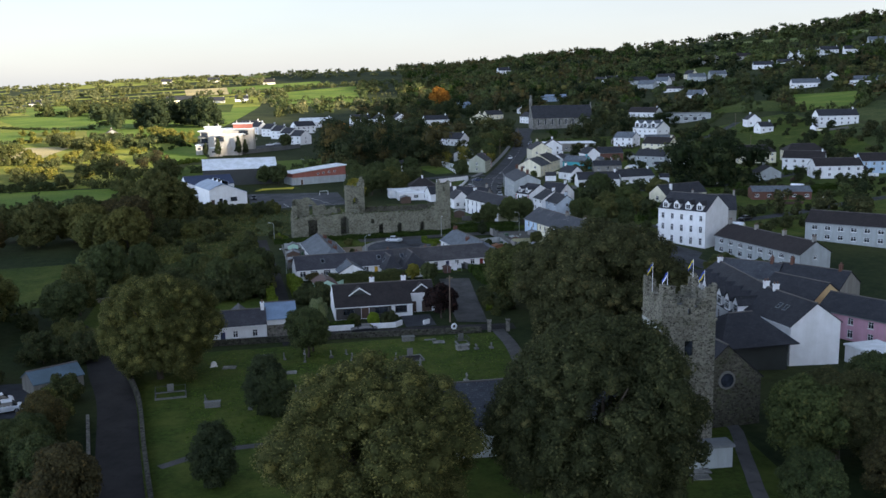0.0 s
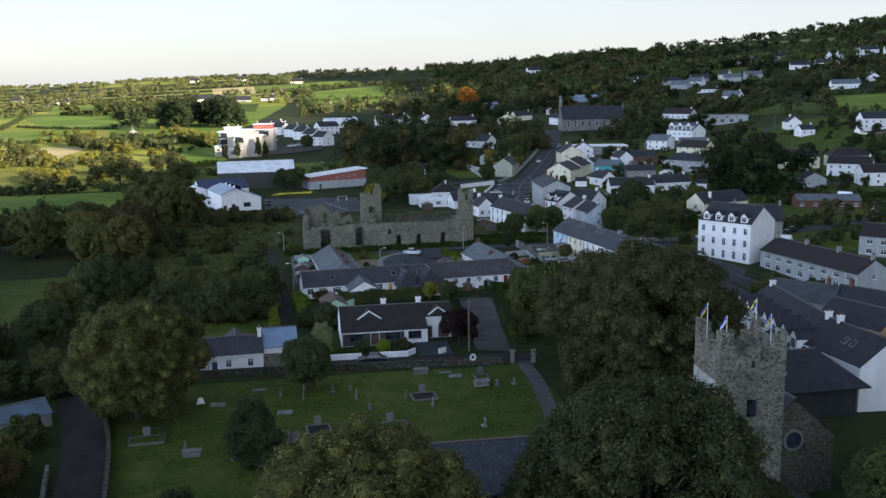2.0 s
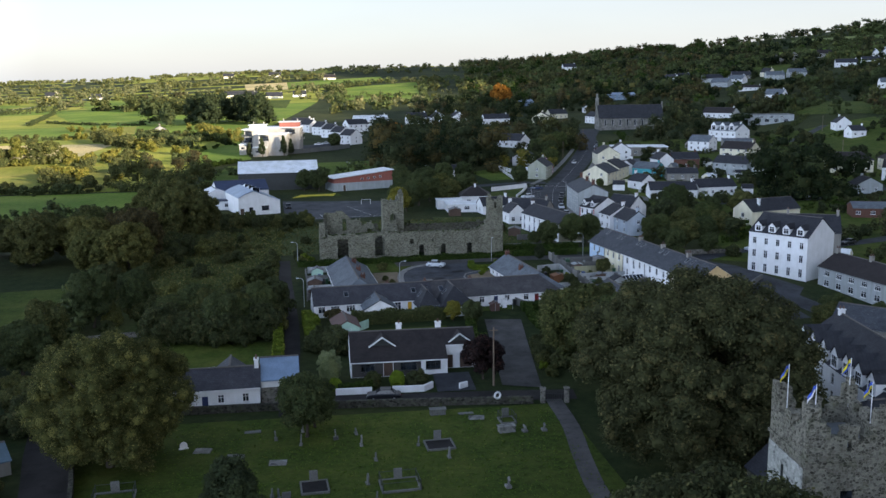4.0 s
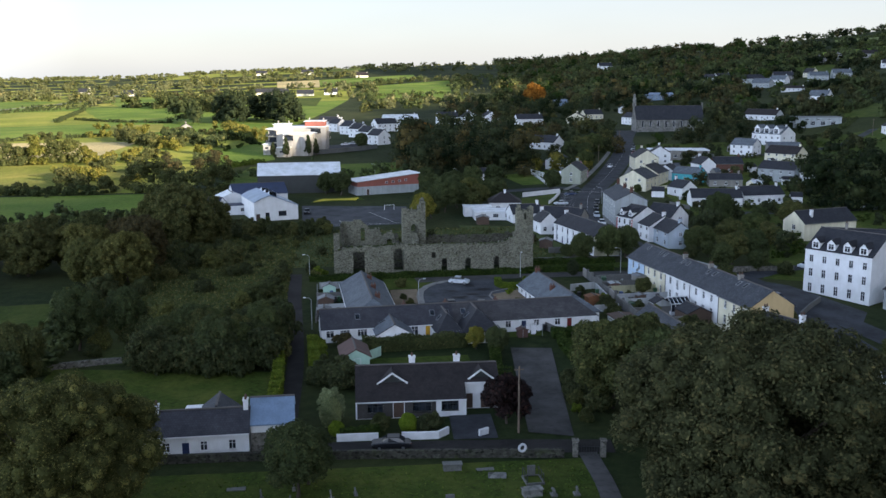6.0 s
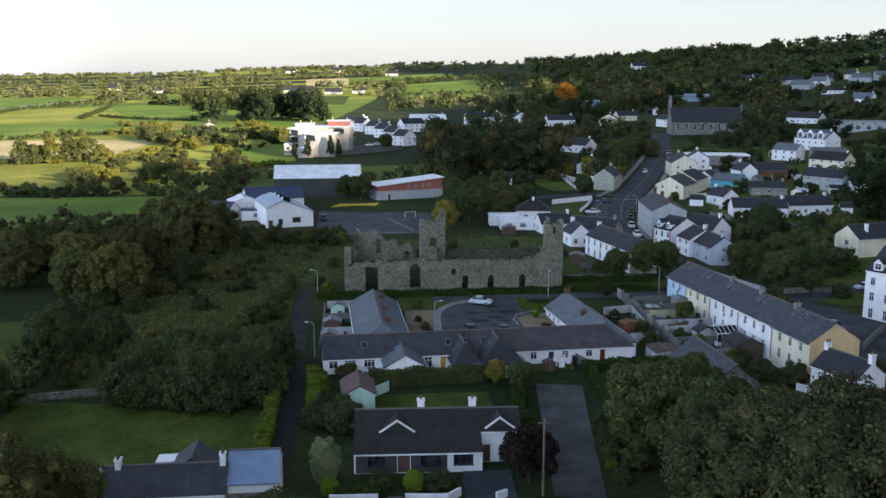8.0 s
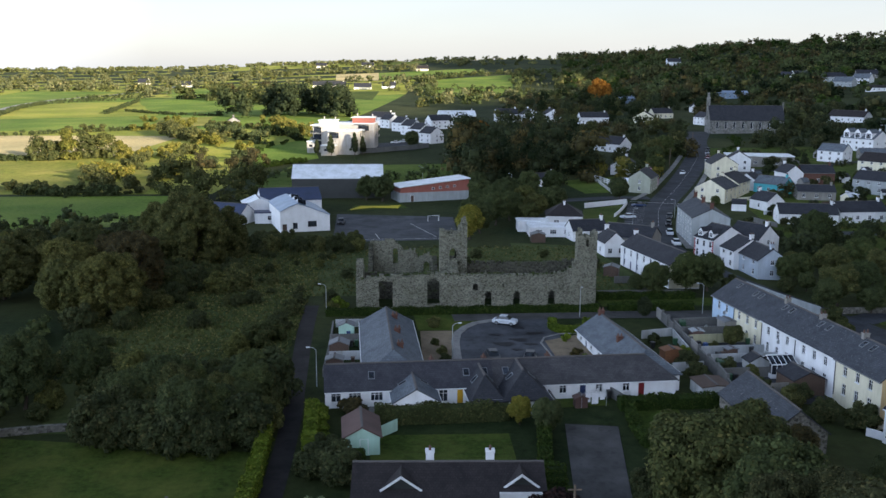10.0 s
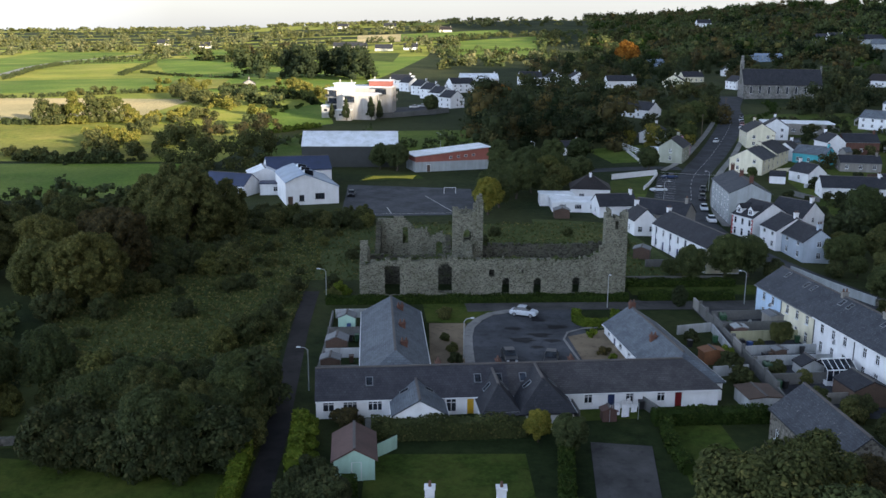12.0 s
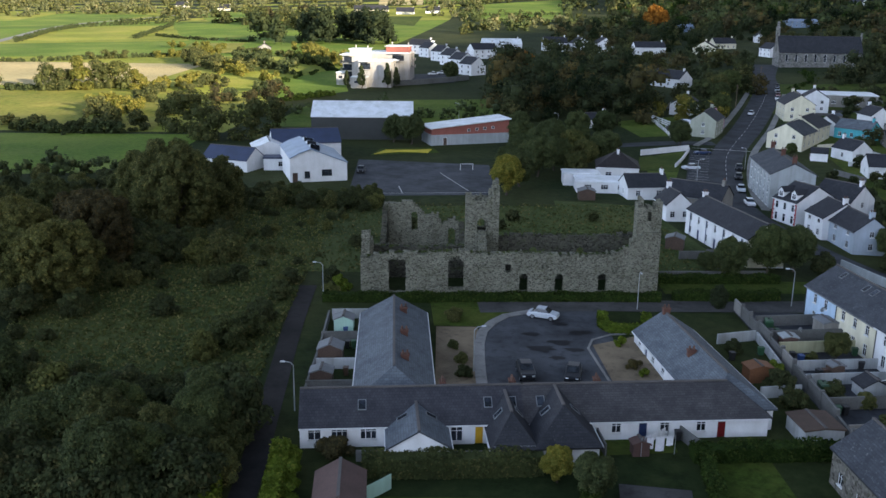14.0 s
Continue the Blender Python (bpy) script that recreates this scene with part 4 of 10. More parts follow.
drape("field", [(-36, 460), (-13, 488), (-24, 580), (-49, 512)], FIELD, 0.08, 8, "green meadow below the apartments", "field")
drape("field", [(-80, 1078), (-2, 966), (2, 1126), (-82, 1154)], LAWN, 0.12, 10, "green field before the far white row", "field")
drape("field", [(-63, 1402), (-3, 1372), (-7, 1578), (-74, 1584)], STUBBLE, 0.14, 15, "pale brown field on the far rise", "field")
ribbon("road", [(-262, 700), (-283, 797), (-309, 922), (-314, 1014), (-303, 1072), (-288, 1135), (-270, 1262), (-270, 1351)], 7.0, PAVING, 0.16, label="pale country road between the fields", category="road")
drape("field", [(-30, 402), (44, 402), (46, 470), (-22, 462)], PLAYING, 0.07, 6, "playing field behind the sports hall", "field")
drape("field", [(58, 1024), (136, 1008), (184, 1424), (70, 1348)], FIELD, 0.15, 15, "bright green hill pasture", "field")
drape("field", [(-3, 1374), (143, 1482), (146, 1606), (-7, 1578)], FIELD, 0.15, 15, "green hill pasture on the rise", "field")
drape("field", [(340, 526), (379, 522), (490, 657), (456, 704)], FIELD, 0.15, 8, "green sloping field on the hill", "field")
drape("field", [(309, 572), (338, 530), (416, 660), (408, 700)], LAWN, 0.15, 8, "green sloping field on the hill", "field")
drape("field", [(591, 1226), (700, 1100), (728, 1150), (614, 1284)], FIELD, 0.15, 12, "green field high on the hill", "field")
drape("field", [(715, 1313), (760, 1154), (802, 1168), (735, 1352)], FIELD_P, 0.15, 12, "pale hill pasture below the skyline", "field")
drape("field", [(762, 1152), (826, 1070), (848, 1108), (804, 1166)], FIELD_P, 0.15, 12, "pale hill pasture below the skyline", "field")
drape("field", [(505, 1010), (560, 985), (585, 1085), (535, 1120)], LAWN, 0.15, 12, "small green field between hill houses", "field")
drape("school_yard", [(5, 306), (36, 309), (36.5, 344), (3.5, 350)], ASPHALT_C, 0.06, 5, "dark asphalt school yard", "yard")
ribbon("road", [(-9, 60), (-12, 84), (-14.8, 105), (-17.6, 128), (-20.6, 142), (-23.5, 156), (-30, 172)], 5.0, LANE, 0.07, label="narrow asphalt road beside the churchyard", category="road")
ribbon("road", [(6, 155.5), (20, 154.2), (34, 153.0), (46, 151.5)], 4.0, LANE, 0.07, label="small road in front of the bungalow", category="road")
drape("drive", [(37.0, 157), (42.2, 155), (47.6, 190.0), (41.2, 191)], ASPHALT_P, 0.1, 4, "grey gravelled drive between hedges", "drive")
ribbon("path", [(42.5, 150), (42.0, 140), (40.5, 130), (39.5, 120), (40.5, 112)], 2.2, PATHWAY, 0.09, label="grey churchyard path", category="path")
ribbon("road", [(112, 170), (106.5, 205), (102, 232), (96, 252), (89.5, 275), (86.5, 300), (90.5, 327), (103.5, 370), (122, 412), (138, 450), (154, 491), (163, 520), (171, 548), (190, 600)], (6.0, 12.0), ASPHALT, 0.08, label="main village street of grey asphalt", category="road")
ribbon("pavement", [(97.5, 381), (108, 399.5), (115.8, 417), (131.6, 454), (147.5, 494)], 1.8, PAVING, high=0.14, label="pale street footpath with kerb", category="pavement")
ribbon("pavement", [(92.2, 304), (96.6, 327), (110, 368.5), (128.6, 410), (144.8, 449), (160.5, 489)], 1.8, PAVING, high=0.14, label="pale street footpath with kerb", category="pavement")
drape("parking_bays", [(79.5, 321), (88, 319), (101, 371), (94.0, 374)], ASPHALT, 0.1, 4, "asphalt parking bays beside the street", "parking bays")
ribbon("road", [(104, 385), (92, 384), (74, 377), (58, 372), (46, 372)], 5.5, ASPHALT, 0.09, label="side road of grey asphalt", category="road")
drape("rough_ground", [(46, 250), (72, 252), (66, 300), (48, 304)], MEADOW, 0.04, 5, "rough grass between ruin and houses", "rough grass")
drape("lawn", [(57, 242), (96, 248), (93, 254), (57, 247.5)], LAWN, 0.06, 4, "mown grass verge along the access road", "lawn")
drape("lawn", [(72.0, 326.0), (78.6, 327.0), (92.0, 372.0), (79.5, 361.0)], PLAYING, 0.09, 4, "bright sloping lawn beside the hipped house", "lawn")
drape("lawn", [(84, 392), (98, 397), (106, 434), (80, 420)], PLAYING, 0.08, 5, "sloping lawn above the side road", "lawn")
drape("yard", [(91, 186), (103, 190), (104, 238), (95, 240)], ASPHALT, 0.05, 4, "dark asphalt yard behind the terrace", "yard")
drape("yard", [(109, 205), (114, 212), (108.5, 232), (104, 236)], ASPHALT, 0.06, 4, "dark asphalt forecourt of the tall house", "yard")
drape("lawn", [(106, 238), (116, 236), (120, 243), (106, 246)], LAWN, 0.07, 4, "small green lawn by the street", "lawn")
ribbon("road", [(103, 240), (118, 250), (142, 252), (172, 262), (212, 280), (262, 292), (330, 300)], 5.0, ASPHALT, 0.11, label="grey side road between the houses", category="road")
ribbon("road", [(132, 330), (160, 328), (200, 334), (230, 350), (270, 358), (320, 372)], 5.0, ASPHALT, 0.11, label="grey estate road between the houses", category="road")
ribbon("road", [(144, 450), (172, 446), (204, 462), (250, 480), (300, 520)], 4.6, ASPHALT, 0.11, label="grey lane up the hill", category="road")
drape("lawn", [(168, 262), (181, 262), (193, 282), (172, 288)], LAWN, 0.1, 5, "bright mown lawn beside the brick building", "lawn")
drape("lawn", [(214, 500), (232, 484), (262, 500), (250, 530)], LAWN, 0.1, 5, "sloping lawn of the gabled house", "lawn")

# ---------------------------------------------------------------- almshouse court
BLUE_D = plain("blue_door_paint", (0.02, 0.035, 0.10), 0.4)
RED_D = plain("red_door_paint", (0.16, 0.012, 0.014), 0.4)
YELLOW_D = plain("yellow_door_paint", (0.55, 0.32, 0.02), 0.4)
DOORS = {"b": BLUE_D, "r": RED_D, "y": YELLOW_D, "d": WOODD}
ROW_A = 4.4
rc, rs = math.cos(radians(ROW_A)), math.sin(radians(ROW_A))


def row_at(u, v):
    return 11.4 + u * rc - v * rs, 196.8 + u * rs + v * rc


def row_house(u0, u1, v0, v1, h, r, **kw):
    x, y = row_at((u0 + u1) / 2, (v0 + v1) / 2)
    return house(x, y, ROW_A, u1 - u0, v1 - v0, h, r, **kw)


row_house(0, 22, 0, 6.6, 2.35, 2.4, roof=TILE2, label="long white single-storey row with a dark tiled roof", name="cottage_row", category="cottage", door_mats=DOORS, group="court cottages", z=0.85,
          front=[(-9.6, 0.75, 1.3, 1.3, "w"), (-7.2, 0.75, 1.6, 1.3, "w"), (-4.4, 0.75, 1.6, 1.3, "w"), (4.2, 0.3, 1.2, 1.7, "w"), (6.4, 0.0, 0.9, 2.05, "y"), (8.3, 0.9, 1.0, 1.1, "w")], lights=[(-5.0, -1, 0.5), (7.4, -1, 0.5), (9.8, -1, 0.5)], chim=[(3.1, 1.3, 0.8), (10.2, 1.3, 0.8)], chim_mat=BRICK)
row_house(22, 46.5, 0, 6.6, 2.35, 2.4, roof=slates("grey_brown_slate", (0.058, 0.057, 0.060)), hip=(0, 3.6), label="white single-storey row with slate roof and coloured doors", name="cottage_row", category="cottage", door_mats=DOORS, group="court cottages", z=0.85,
          front=[(-8.5, 0.9, 1.0, 1.1, "w"), (-3.2, 0.8, 1.0, 1.2, "w"), (-0.5, 0.0, 0.95, 2.05, "b"), (1.7, 0.8, 1.0, 1.2, "w"), (5.4, 0.8, 1.0, 1.2, "w"), (7.5, 0.0, 0.95, 2.05, "r")], lights=[(-10.6, -1, 0.5)], chim=[(-4.3, 1.3, 0.8)], chim_mat=BRICK)
for x0, x1, y0, y1, rise, hp, rf in ((19.9, 25.5, 193.2, 201.0, 1.6, (0, 0), SLATE2), (29.6, 33.6, 193.6, 201.4, 2.25, (2.9, 0), SLATE), (33.72, 39.6, 194.0, 201.8, 2.6, (3.4, 0), SLATE)):
    house((x0 + x1) / 2, (y0 + y1) / 2, ROW_A, x1 - x0, y1 - y0, 2.1, rise, ridge="y", hip=hp, roof=rf, z=0.85, label="white hipped rear extension with a slate roof" if hp[0] else "white gabled rear extension with grey slates and rooflights", name="rear_extension", category="extension", group="court extensions",
          front=[((x1 - x0) * 0.22, 0.55, 1.3, 0.9, "w")] if x0 < 20 else [(-0.9, 0.8, 0.9, 0.8, "w")], lights=[(0.6, 1, 0.5), (0.8, -1, 0.5)])
# west and east wings, gable ends towards the ruin
house(19.5, 215.7, 3.0, 8.0, 27.0, 2.2, 2.2, ridge="y", hip=(3.8, 0), roof=SLATE2, z=1.4, label="long cottage wing with a grey slate roof and three brick chimneys", name="cottage_wing", category="cottage", group="court cottages",
      chim=[(9.0, -1.2, 0.5), (1.0, -1.2, 0.5), (-6.5, -1.2, 0.5)], chim_mat=BRICK, right=[(-5.5, 0, 0.95, 2.0, "d"), (-1, 0.9, 1, 1.1, "w"), (3, 0.9, 1, 1.1, "w"), (6, 0, 0.95, 2.0, "d"), (10.0, 0.9, 1, 1.1, "w")])
house(53.8, 212.8, 6.4, 7.2, 23.0, 2.2, 2.4, ridge="y", hip=(3.6, 0), roof=SLATE2, z=1.3, label="long cottage wing with slate roof and brick chimneys", name="cottage_wing", category="cottage", group="court cottages", door_mats=DOORS,
      chim=[(10.8, 0.0, 0.5), (-1.0, 1.2, 0.5)], chim_mat=BRICK, left=[(-9.5, 0.9, 1, 1.1, "w"), (-7, 0, 0.95, 2.0, "b"), (-4.5, 0.9, 1, 1.1, "w"), (-1, 0.9, 1, 1.1, "w"), (2.5, 0, 0.95, 2.0, "b"), (5, 0.9, 1, 1.1, "w")],
      back=[])
# court ground
drape("court", [(29.8, 208.0), (46.5, 209.5), (46.5, 236.5), (29.8, 236.0)], ASPHALT_C, 0.05, 3, "grey patched asphalt parking court", "parking court")
ribbon("road", [(30, 235.5), (45, 236.6), (60, 236.9), (78, 239.5), (96, 246)], 4.6, ASPHALT_P, 0.09, label="narrow grey access road beside the ruin", category="road")
drape("gravel_bed", [(24.3, 208.5), (29.6, 208.5), (29.6, 228.0), (24.3, 228.0)], GRAVEL, 0.08, 3, "buff gravel bed with small shrubs", "gravel bed")
drape("lawn", [(24.0, 228.2), (30.0, 228.2), (38.0, 237.4), (23.4, 237.4)], LAWN, 0.07, 3, "mown green lawn by the court", "lawn")
drape("gravel_bed", [(44.5, 209.5), (51.5, 210.5), (49.5, 225.5), (43.6, 222.5)], GRAVEL, 0.08, 3, "buff gravel bed with shrubs beside the court", "gravel bed")
ribbon("pavement", [(29.6, 208.0), (29.5, 218), (30.2, 226.5), (33.5, 232.2), (38.0, 234.4)], 1.3, PAVING, high=0.12, label="pale concrete footpath with kerb round the court", category="pavement")
ribbon("kerb", [(44.3, 209.5), (43.4, 217), (42.9, 221.5), (43.8, 224.2), (46.5, 226.0), (50, 226.5)], 0.3, PAVING, high=0.12, label="curved concrete kerb of the court", category="kerb")
ribbon("lane", [(7.2, 150), (7.6, 186.0), (6.9, 206.0), (6.0, 226.0), (5.6, 244.0)], 2.5, LANE, 0.06, label="narrow straight asphalt lane", category="lane")

# ---------------------------------------------------------------- priory ruin
pri = thing("priory_ruin", 34.5, 240.0, 0, "roofless grey stone priory ruin with a broken tower", "ruin", z=2.3)


def rag_wall(x0, x1, y, thick, tops, holes=(), seed=1, foot=1.0, along="x"):
    """A roofless rubble wall as one lumpy shell with a broken top; tops: (position, height) pairs; holes: (centre, sill, width, height, arched)."""
    rng = random.Random(seed)
    edges = sorted({x0, x1, *[v for c, s, w, h, a in holes for v in (c - w / 2, c + w / 2)]})
    xs = []
    for a, b in zip(edges, edges[1:]):
        fine = any(arc and c - w / 2 - 0.01 < (a + b) / 2 < c + w / 2 + 0.01 for c, s, w, h, arc in holes)
        n = max(1, round((b - a) / (0.2 if fine else 0.42)))
        xs += [a + (b - a) * k / n for k in range(n)]
    xs.append(x1)
    top = max(p[1] for p in tops) + 0.4
    levels = sorted({-foot, top, *[v for c, s, w, h, a in holes for v in ((s, s + h - w / 2, s + h) if a else (s, s + h))]})
    zs = []
    for a, b in zip(levels, levels[1:]):
        fine = any(arc and s + h - w / 2 - 0.01 < (a + b) / 2 < s + h for c, s, w, h, arc in holes)
        n = max(1, round((b - a) / (0.17 if fine else 0.36)))
        zs += [a + (b - a) * k / n for k in range(n)]
    zs.append(top)
    tx, tz = [p[0] for p in tops], [p[1] for p in tops]
    solid = {}
    for i in range(len(xs) - 1):
        m = (xs[i] + xs[i + 1]) / 2
        lim = float(np.interp(m, tx, tz)) + rng.uniform(-0.16, 0.16)
        for j in range(len(zs) - 1):
            zc = (zs[j] + zs[j + 1]) / 2
            ok = zc < lim
            for c, s, w, h, arch in holes:
                if abs(m - c) < w / 2:
                    q = abs(m - c) / (w / 2)
                    hh = h - w / 2 * (1 - math.sqrt(max(0.0, 1 - q * q))) if arch else h
                    if s < zc < s + hh:
                        ok = False
            solid[i, j] = ok
    # keep what stands on the foot
    seen, todo = set(), [(i, 0) for i in range(len(xs) - 1) if solid[i, 0]]
    while todo:
        c = todo.pop()
        if c in seen or not solid.get(c):
            continue
        seen.add(c)
        i, j = c
        todo += [(i + 1, j), (i - 1, j), (i, j + 1), (i, j - 1)]
    bm = bmesh.new()
    grid = {}

    def vert(i, j, side):
        k = (i, j, side)
        if k not in grid:
            rr = random.Random(i * 7919 + j * 104729 + side * 31 + seed)
            edge = 0.0 if i in (0, len(xs) - 1) else min(0.09, 0.25 * (xs[i] - xs[i - 1]), 0.25 * (xs[i + 1] - xs[i]))
            a = xs[i] + rr.uniform(-edge, edge)
            lift = min(0.09, 0.25 * (zs[j] - zs[j - 1])) if j else 0.0
            z = zs[j] + rr.uniform(-lift, lift)
            d = y + (side - 0.5) * thick + rr.uniform(-0.05, 0.05)
            grid[k] = bm.verts.new((a, d, z) if along == "x" else (d, a, z))
        return grid[k]

    for i, j in sorted(seen):
        for side in (0, 1):
            q = [vert(i, j, side), vert(i + 1, j, side), vert(i + 1, j + 1, side), vert(i, j + 1, side)]
            if rng.random() < 0.034 and j > 3 and thick > 0.6:
                # a putlog hole
                mid = sum((v.co for v in q), Vector()) / 4
                inn = Vector((0, 0.3 if side == 0 else -0.3, 0)) if along == "x" else Vector((0.3 if side == 0 else -0.3, 0, 0))
                r1 = [bm.verts.new(mid + (v.co - mid) * 0.62) for v in q]
                r2 = [bm.verts.new(v.co + inn) for v in r1]
                for k in range(4):
                    n = (k + 1) % 4
                    bm.faces.new((q[k], q[n], r1[n], r1[k]))
                    bm.faces.new((r1[k], r1[n], r2[n], r2[k]))
                bm.faces.new(r2)
            else:
                bm.faces.new(q)
        for (di, dj), (a, b) in (((1, 0), ((1, 0), (1, 1))), ((-1, 0), ((0, 1), (0, 0))), ((0, 1), ((1, 1), (0, 1))), ((0, -1), ((0, 0), (1, 0)))):
            if (i + di, j + dj) not in seen:
                bm.faces.new((vert(i + a[0], j + a[1], 0), vert(i + b[0], j + b[1], 0), vert(i + b[0], j + b[1], 1), vert(i + a[0], j + a[1], 1)))
    bmesh.ops.recalc_face_normals(bm, faces=bm.faces)
    return bm


front_holes = [(-15.8, 0.6, 2.4, 4.8, False), (-7.6, 1.2, 2.2, 4.6, True), (-0.35, 3.7, 0.8, 1.2, False), (1.9, 0.9, 1.2, 2.7, True), (6.85, 0.9, 1.2, 2.7, True), (12.9, 1.0, 1.2, 2.7, True), (4.4, 4.4, 0.3, 0.45, False)]
part("south_wall", rag_wall(-20.9, 20.6, 0, 1.1, [(-20.9, 5.6), (-17, 6.3), (-12, 6.4), (-7, 6.8), (-3, 6.3), (2, 6.6), (8, 6.3), (14, 6.6), (16.2, 7.6), (17.2, 9.2), (18, 9.6)], front_holes, 2), STONE, pri)
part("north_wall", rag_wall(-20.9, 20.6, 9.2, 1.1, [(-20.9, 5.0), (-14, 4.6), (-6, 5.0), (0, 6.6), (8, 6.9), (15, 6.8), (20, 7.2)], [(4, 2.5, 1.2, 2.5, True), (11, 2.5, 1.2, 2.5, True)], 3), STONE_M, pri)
part("west_wall", rag_wall(0.6, 8.6, -20.3, 1.2, [(0.6, 6.4), (1.6, 8.6), (2.4, 9.2), (3.2, 6.6), (5.4, 6.2), (6.2, 7.0), (8.6, 5.4)], [(4.4, 1.0, 1.6, 5.0, True)], 4, along="y"), STONE, pri)
part("east_wall", rag_wall(0.6, 8.6, 19.9, 1.3, [(0.6, 10.0), (2.5, 11.5), (4.6, 12.2), (7, 10), (8.6, 8.0)], [(4.6, 3.0, 3.0, 5.5, True)], 5, along="y"), STONE, pri)
part("corner_turret", rag_wall(17.3, 20.7, 1.2, 2.2, [(17.3, 13.3), (17.9, 14.1), (18.3, 12.9), (19.2, 13.3), (19.6, 12.6), (20.2, 14.2), (20.7, 13.6)], [(19.0, 11.2, 0.6, 1.3, False), (18.2, 6.4, 0.35, 0.8, False)], 6), STONE, pri)
part("tower", rag_wall(-6.2, -1.4, 6.2, 0.9, [(-6.2, 12.9), (-5.5, 13.5), (-4.9, 12.6), (-3.2, 12.7), (-2.6, 13.4), (-1.9, 14.6), (-1.4, 14.4)], [(-3.9, 7.7, 1.3, 2.2, True)], 7), STONE, pri)
part("tower_wall", rag_wall(-6.2, -1.4, 10.0, 0.9, [(-6.2, 13.2), (-5, 12.4), (-3, 12.6), (-1.4, 15.3)], [(-3.9, 7.7, 1.3, 2.2, True)], 8), STONE, pri)
part("tower_wall", rag_wall(6.66, 9.54, -5.75, 0.9, [(6.6, 12.8), (8, 12.2), (9.6, 12.9)], [(8.0, 8.2, 0.9, 1.8, True)], 9, along="y"), STONE, pri)
part("tower_wall", rag_wall(6.66, 9.54, -1.85, 0.9, [(6.6, 14.2), (7.6, 13.4), (9.6, 15.2)], [(8.0, 8.2, 0.9, 1.8, True)], 10, along="y"), STONE, pri)
part("cross_wall", rag_wall(0.6, 5.7, -3.8, 1.0, [(0.6, 6.6), (3, 7.4), (5.7, 8.2)], [(3.2, 0.0, 2.0, 4.5, True)], 11, along="y"), STONE, pri)
part("range_wall", rag_wall(-19.2, -12.6, 26.0, 0.9, [(-19.2, 7.6), (-14.5, 8.0), (-13.6, 7.0), (-12.6, 6.2)], [(-14.2, 3.0, 1.0, 3.2, True)], 12), STONE, pri)
part("range_wall", rag_wall(-12.6, -6.0, 26.0, 0.9, [(-12.6, 5.6), (-10.4, 6.0), (-9.6, 4.4), (-7.4, 5.2), (-6.0, 3.4)], [(-8.0, 0.5, 1.2, 3.0, True)], 13), STONE, pri)
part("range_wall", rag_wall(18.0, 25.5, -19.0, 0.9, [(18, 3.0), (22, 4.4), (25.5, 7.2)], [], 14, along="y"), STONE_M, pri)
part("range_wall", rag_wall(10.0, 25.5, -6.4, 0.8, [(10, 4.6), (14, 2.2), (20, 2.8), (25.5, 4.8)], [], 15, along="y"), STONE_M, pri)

# weeds rooted along the broken wall tops
rgw = np.random.default_rng(77)
wx = rgw.uniform(-20.5, 16.5, 900)
wy = np.where(rgw.random(900) < 0.6, rgw.normal(0, 0.3, 900), rgw.normal(9.2, 0.3, 900))
wz = np.where(wy < 4, np.interp(wx, [-20.9, -17, -12, -7, -3, 2, 8, 14, 16.2], [5.6, 6.3, 6.4, 6.8, 6.3, 6.6, 6.3, 6.6, 7.6]), np.interp(wx, [-20.9, -14, -6, 0, 8, 15, 20], [5.0, 4.6, 5.0, 6.6, 6.9, 6.8, 7.2])) + 0.05
wv, wf_ = leaf_quads(np.stack([wx, wy, wz], 1), np.tile([0, 0, 1.0], (900, 1)), 0.3, rgw, 0.8)
weeds = new("wall_top_grass", mesh_from("wall_top_grass", wv, wf_, MEADOW))
weeds.parent = pri
tagged(weeds, "grass and moss on the wall tops", kind="stuff")
drape("rough_ground", [(4, 251), (62, 251), (66, 300), (4, 296)], MEADOW, 0.05, 5, "open rough grass behind the ruin", "rough grass")
drape("rough_ground", [(-22, 190), (4.6, 190), (3.6, 305), (-44, 305)], MEADOW, 0.05, 5, "rough grass clearing in the thicket", "rough grass")
# ---------------------------------------------------------------- churchyard tower and church
tower = thing("church_tower", 47.3, 93.0, -5.0, "battlemented medieval rubble-stone church tower with flags", "tower", z=0.0)
TS = 3.05


def sq_wall(h0, h1, s, holes=None):
    bm = bmesh.new()
    for k in range(4):
        m = pose(0, 0, 0, 0, 0, 90 * k)
        o, u, n = m @ Vector((-s, -s, 0)), (m.to_3x3() @ Vector((1, 0, 0))), (m.to_3x3() @ Vector((0, -1, 0)))
        wall_face(bm, o, u, n, 2 * s, h1, (holes or {}).get(k, []), 0.35, -h0)
    return bm


part("lower_stage", sq_wall(-1.0, 16.2, TS, {0: [(3.1, 12.3, 0.95, 1.7)], 3: [(1.6, 14.0, 0.3, 1.1), (3.4, 13.0, 0.25, 1.0)]}), STONE_T, tower)
part("window", boxes((-0.44, 0.54, -TS + 0.2, -TS + 0.3, 12.3, 14.0)), GLASS, tower, "dark timber-louvred tower opening")
part("string_course", boxes((-TS - 0.12, TS + 0.12, -TS - 0.12, -TS + 0.1, 16.2, 16.45), (-TS - 0.12, TS + 0.12, TS - 0.1, TS + 0.12, 16.2, 16.45), (-TS - 0.12, -TS + 0.1, -TS + 0.1, TS - 0.1, 16.2, 16.45), (TS - 0.1, TS + 0.12, -TS + 0.1, TS - 0.1, 16.2, 16.45)), STONE_T, tower)
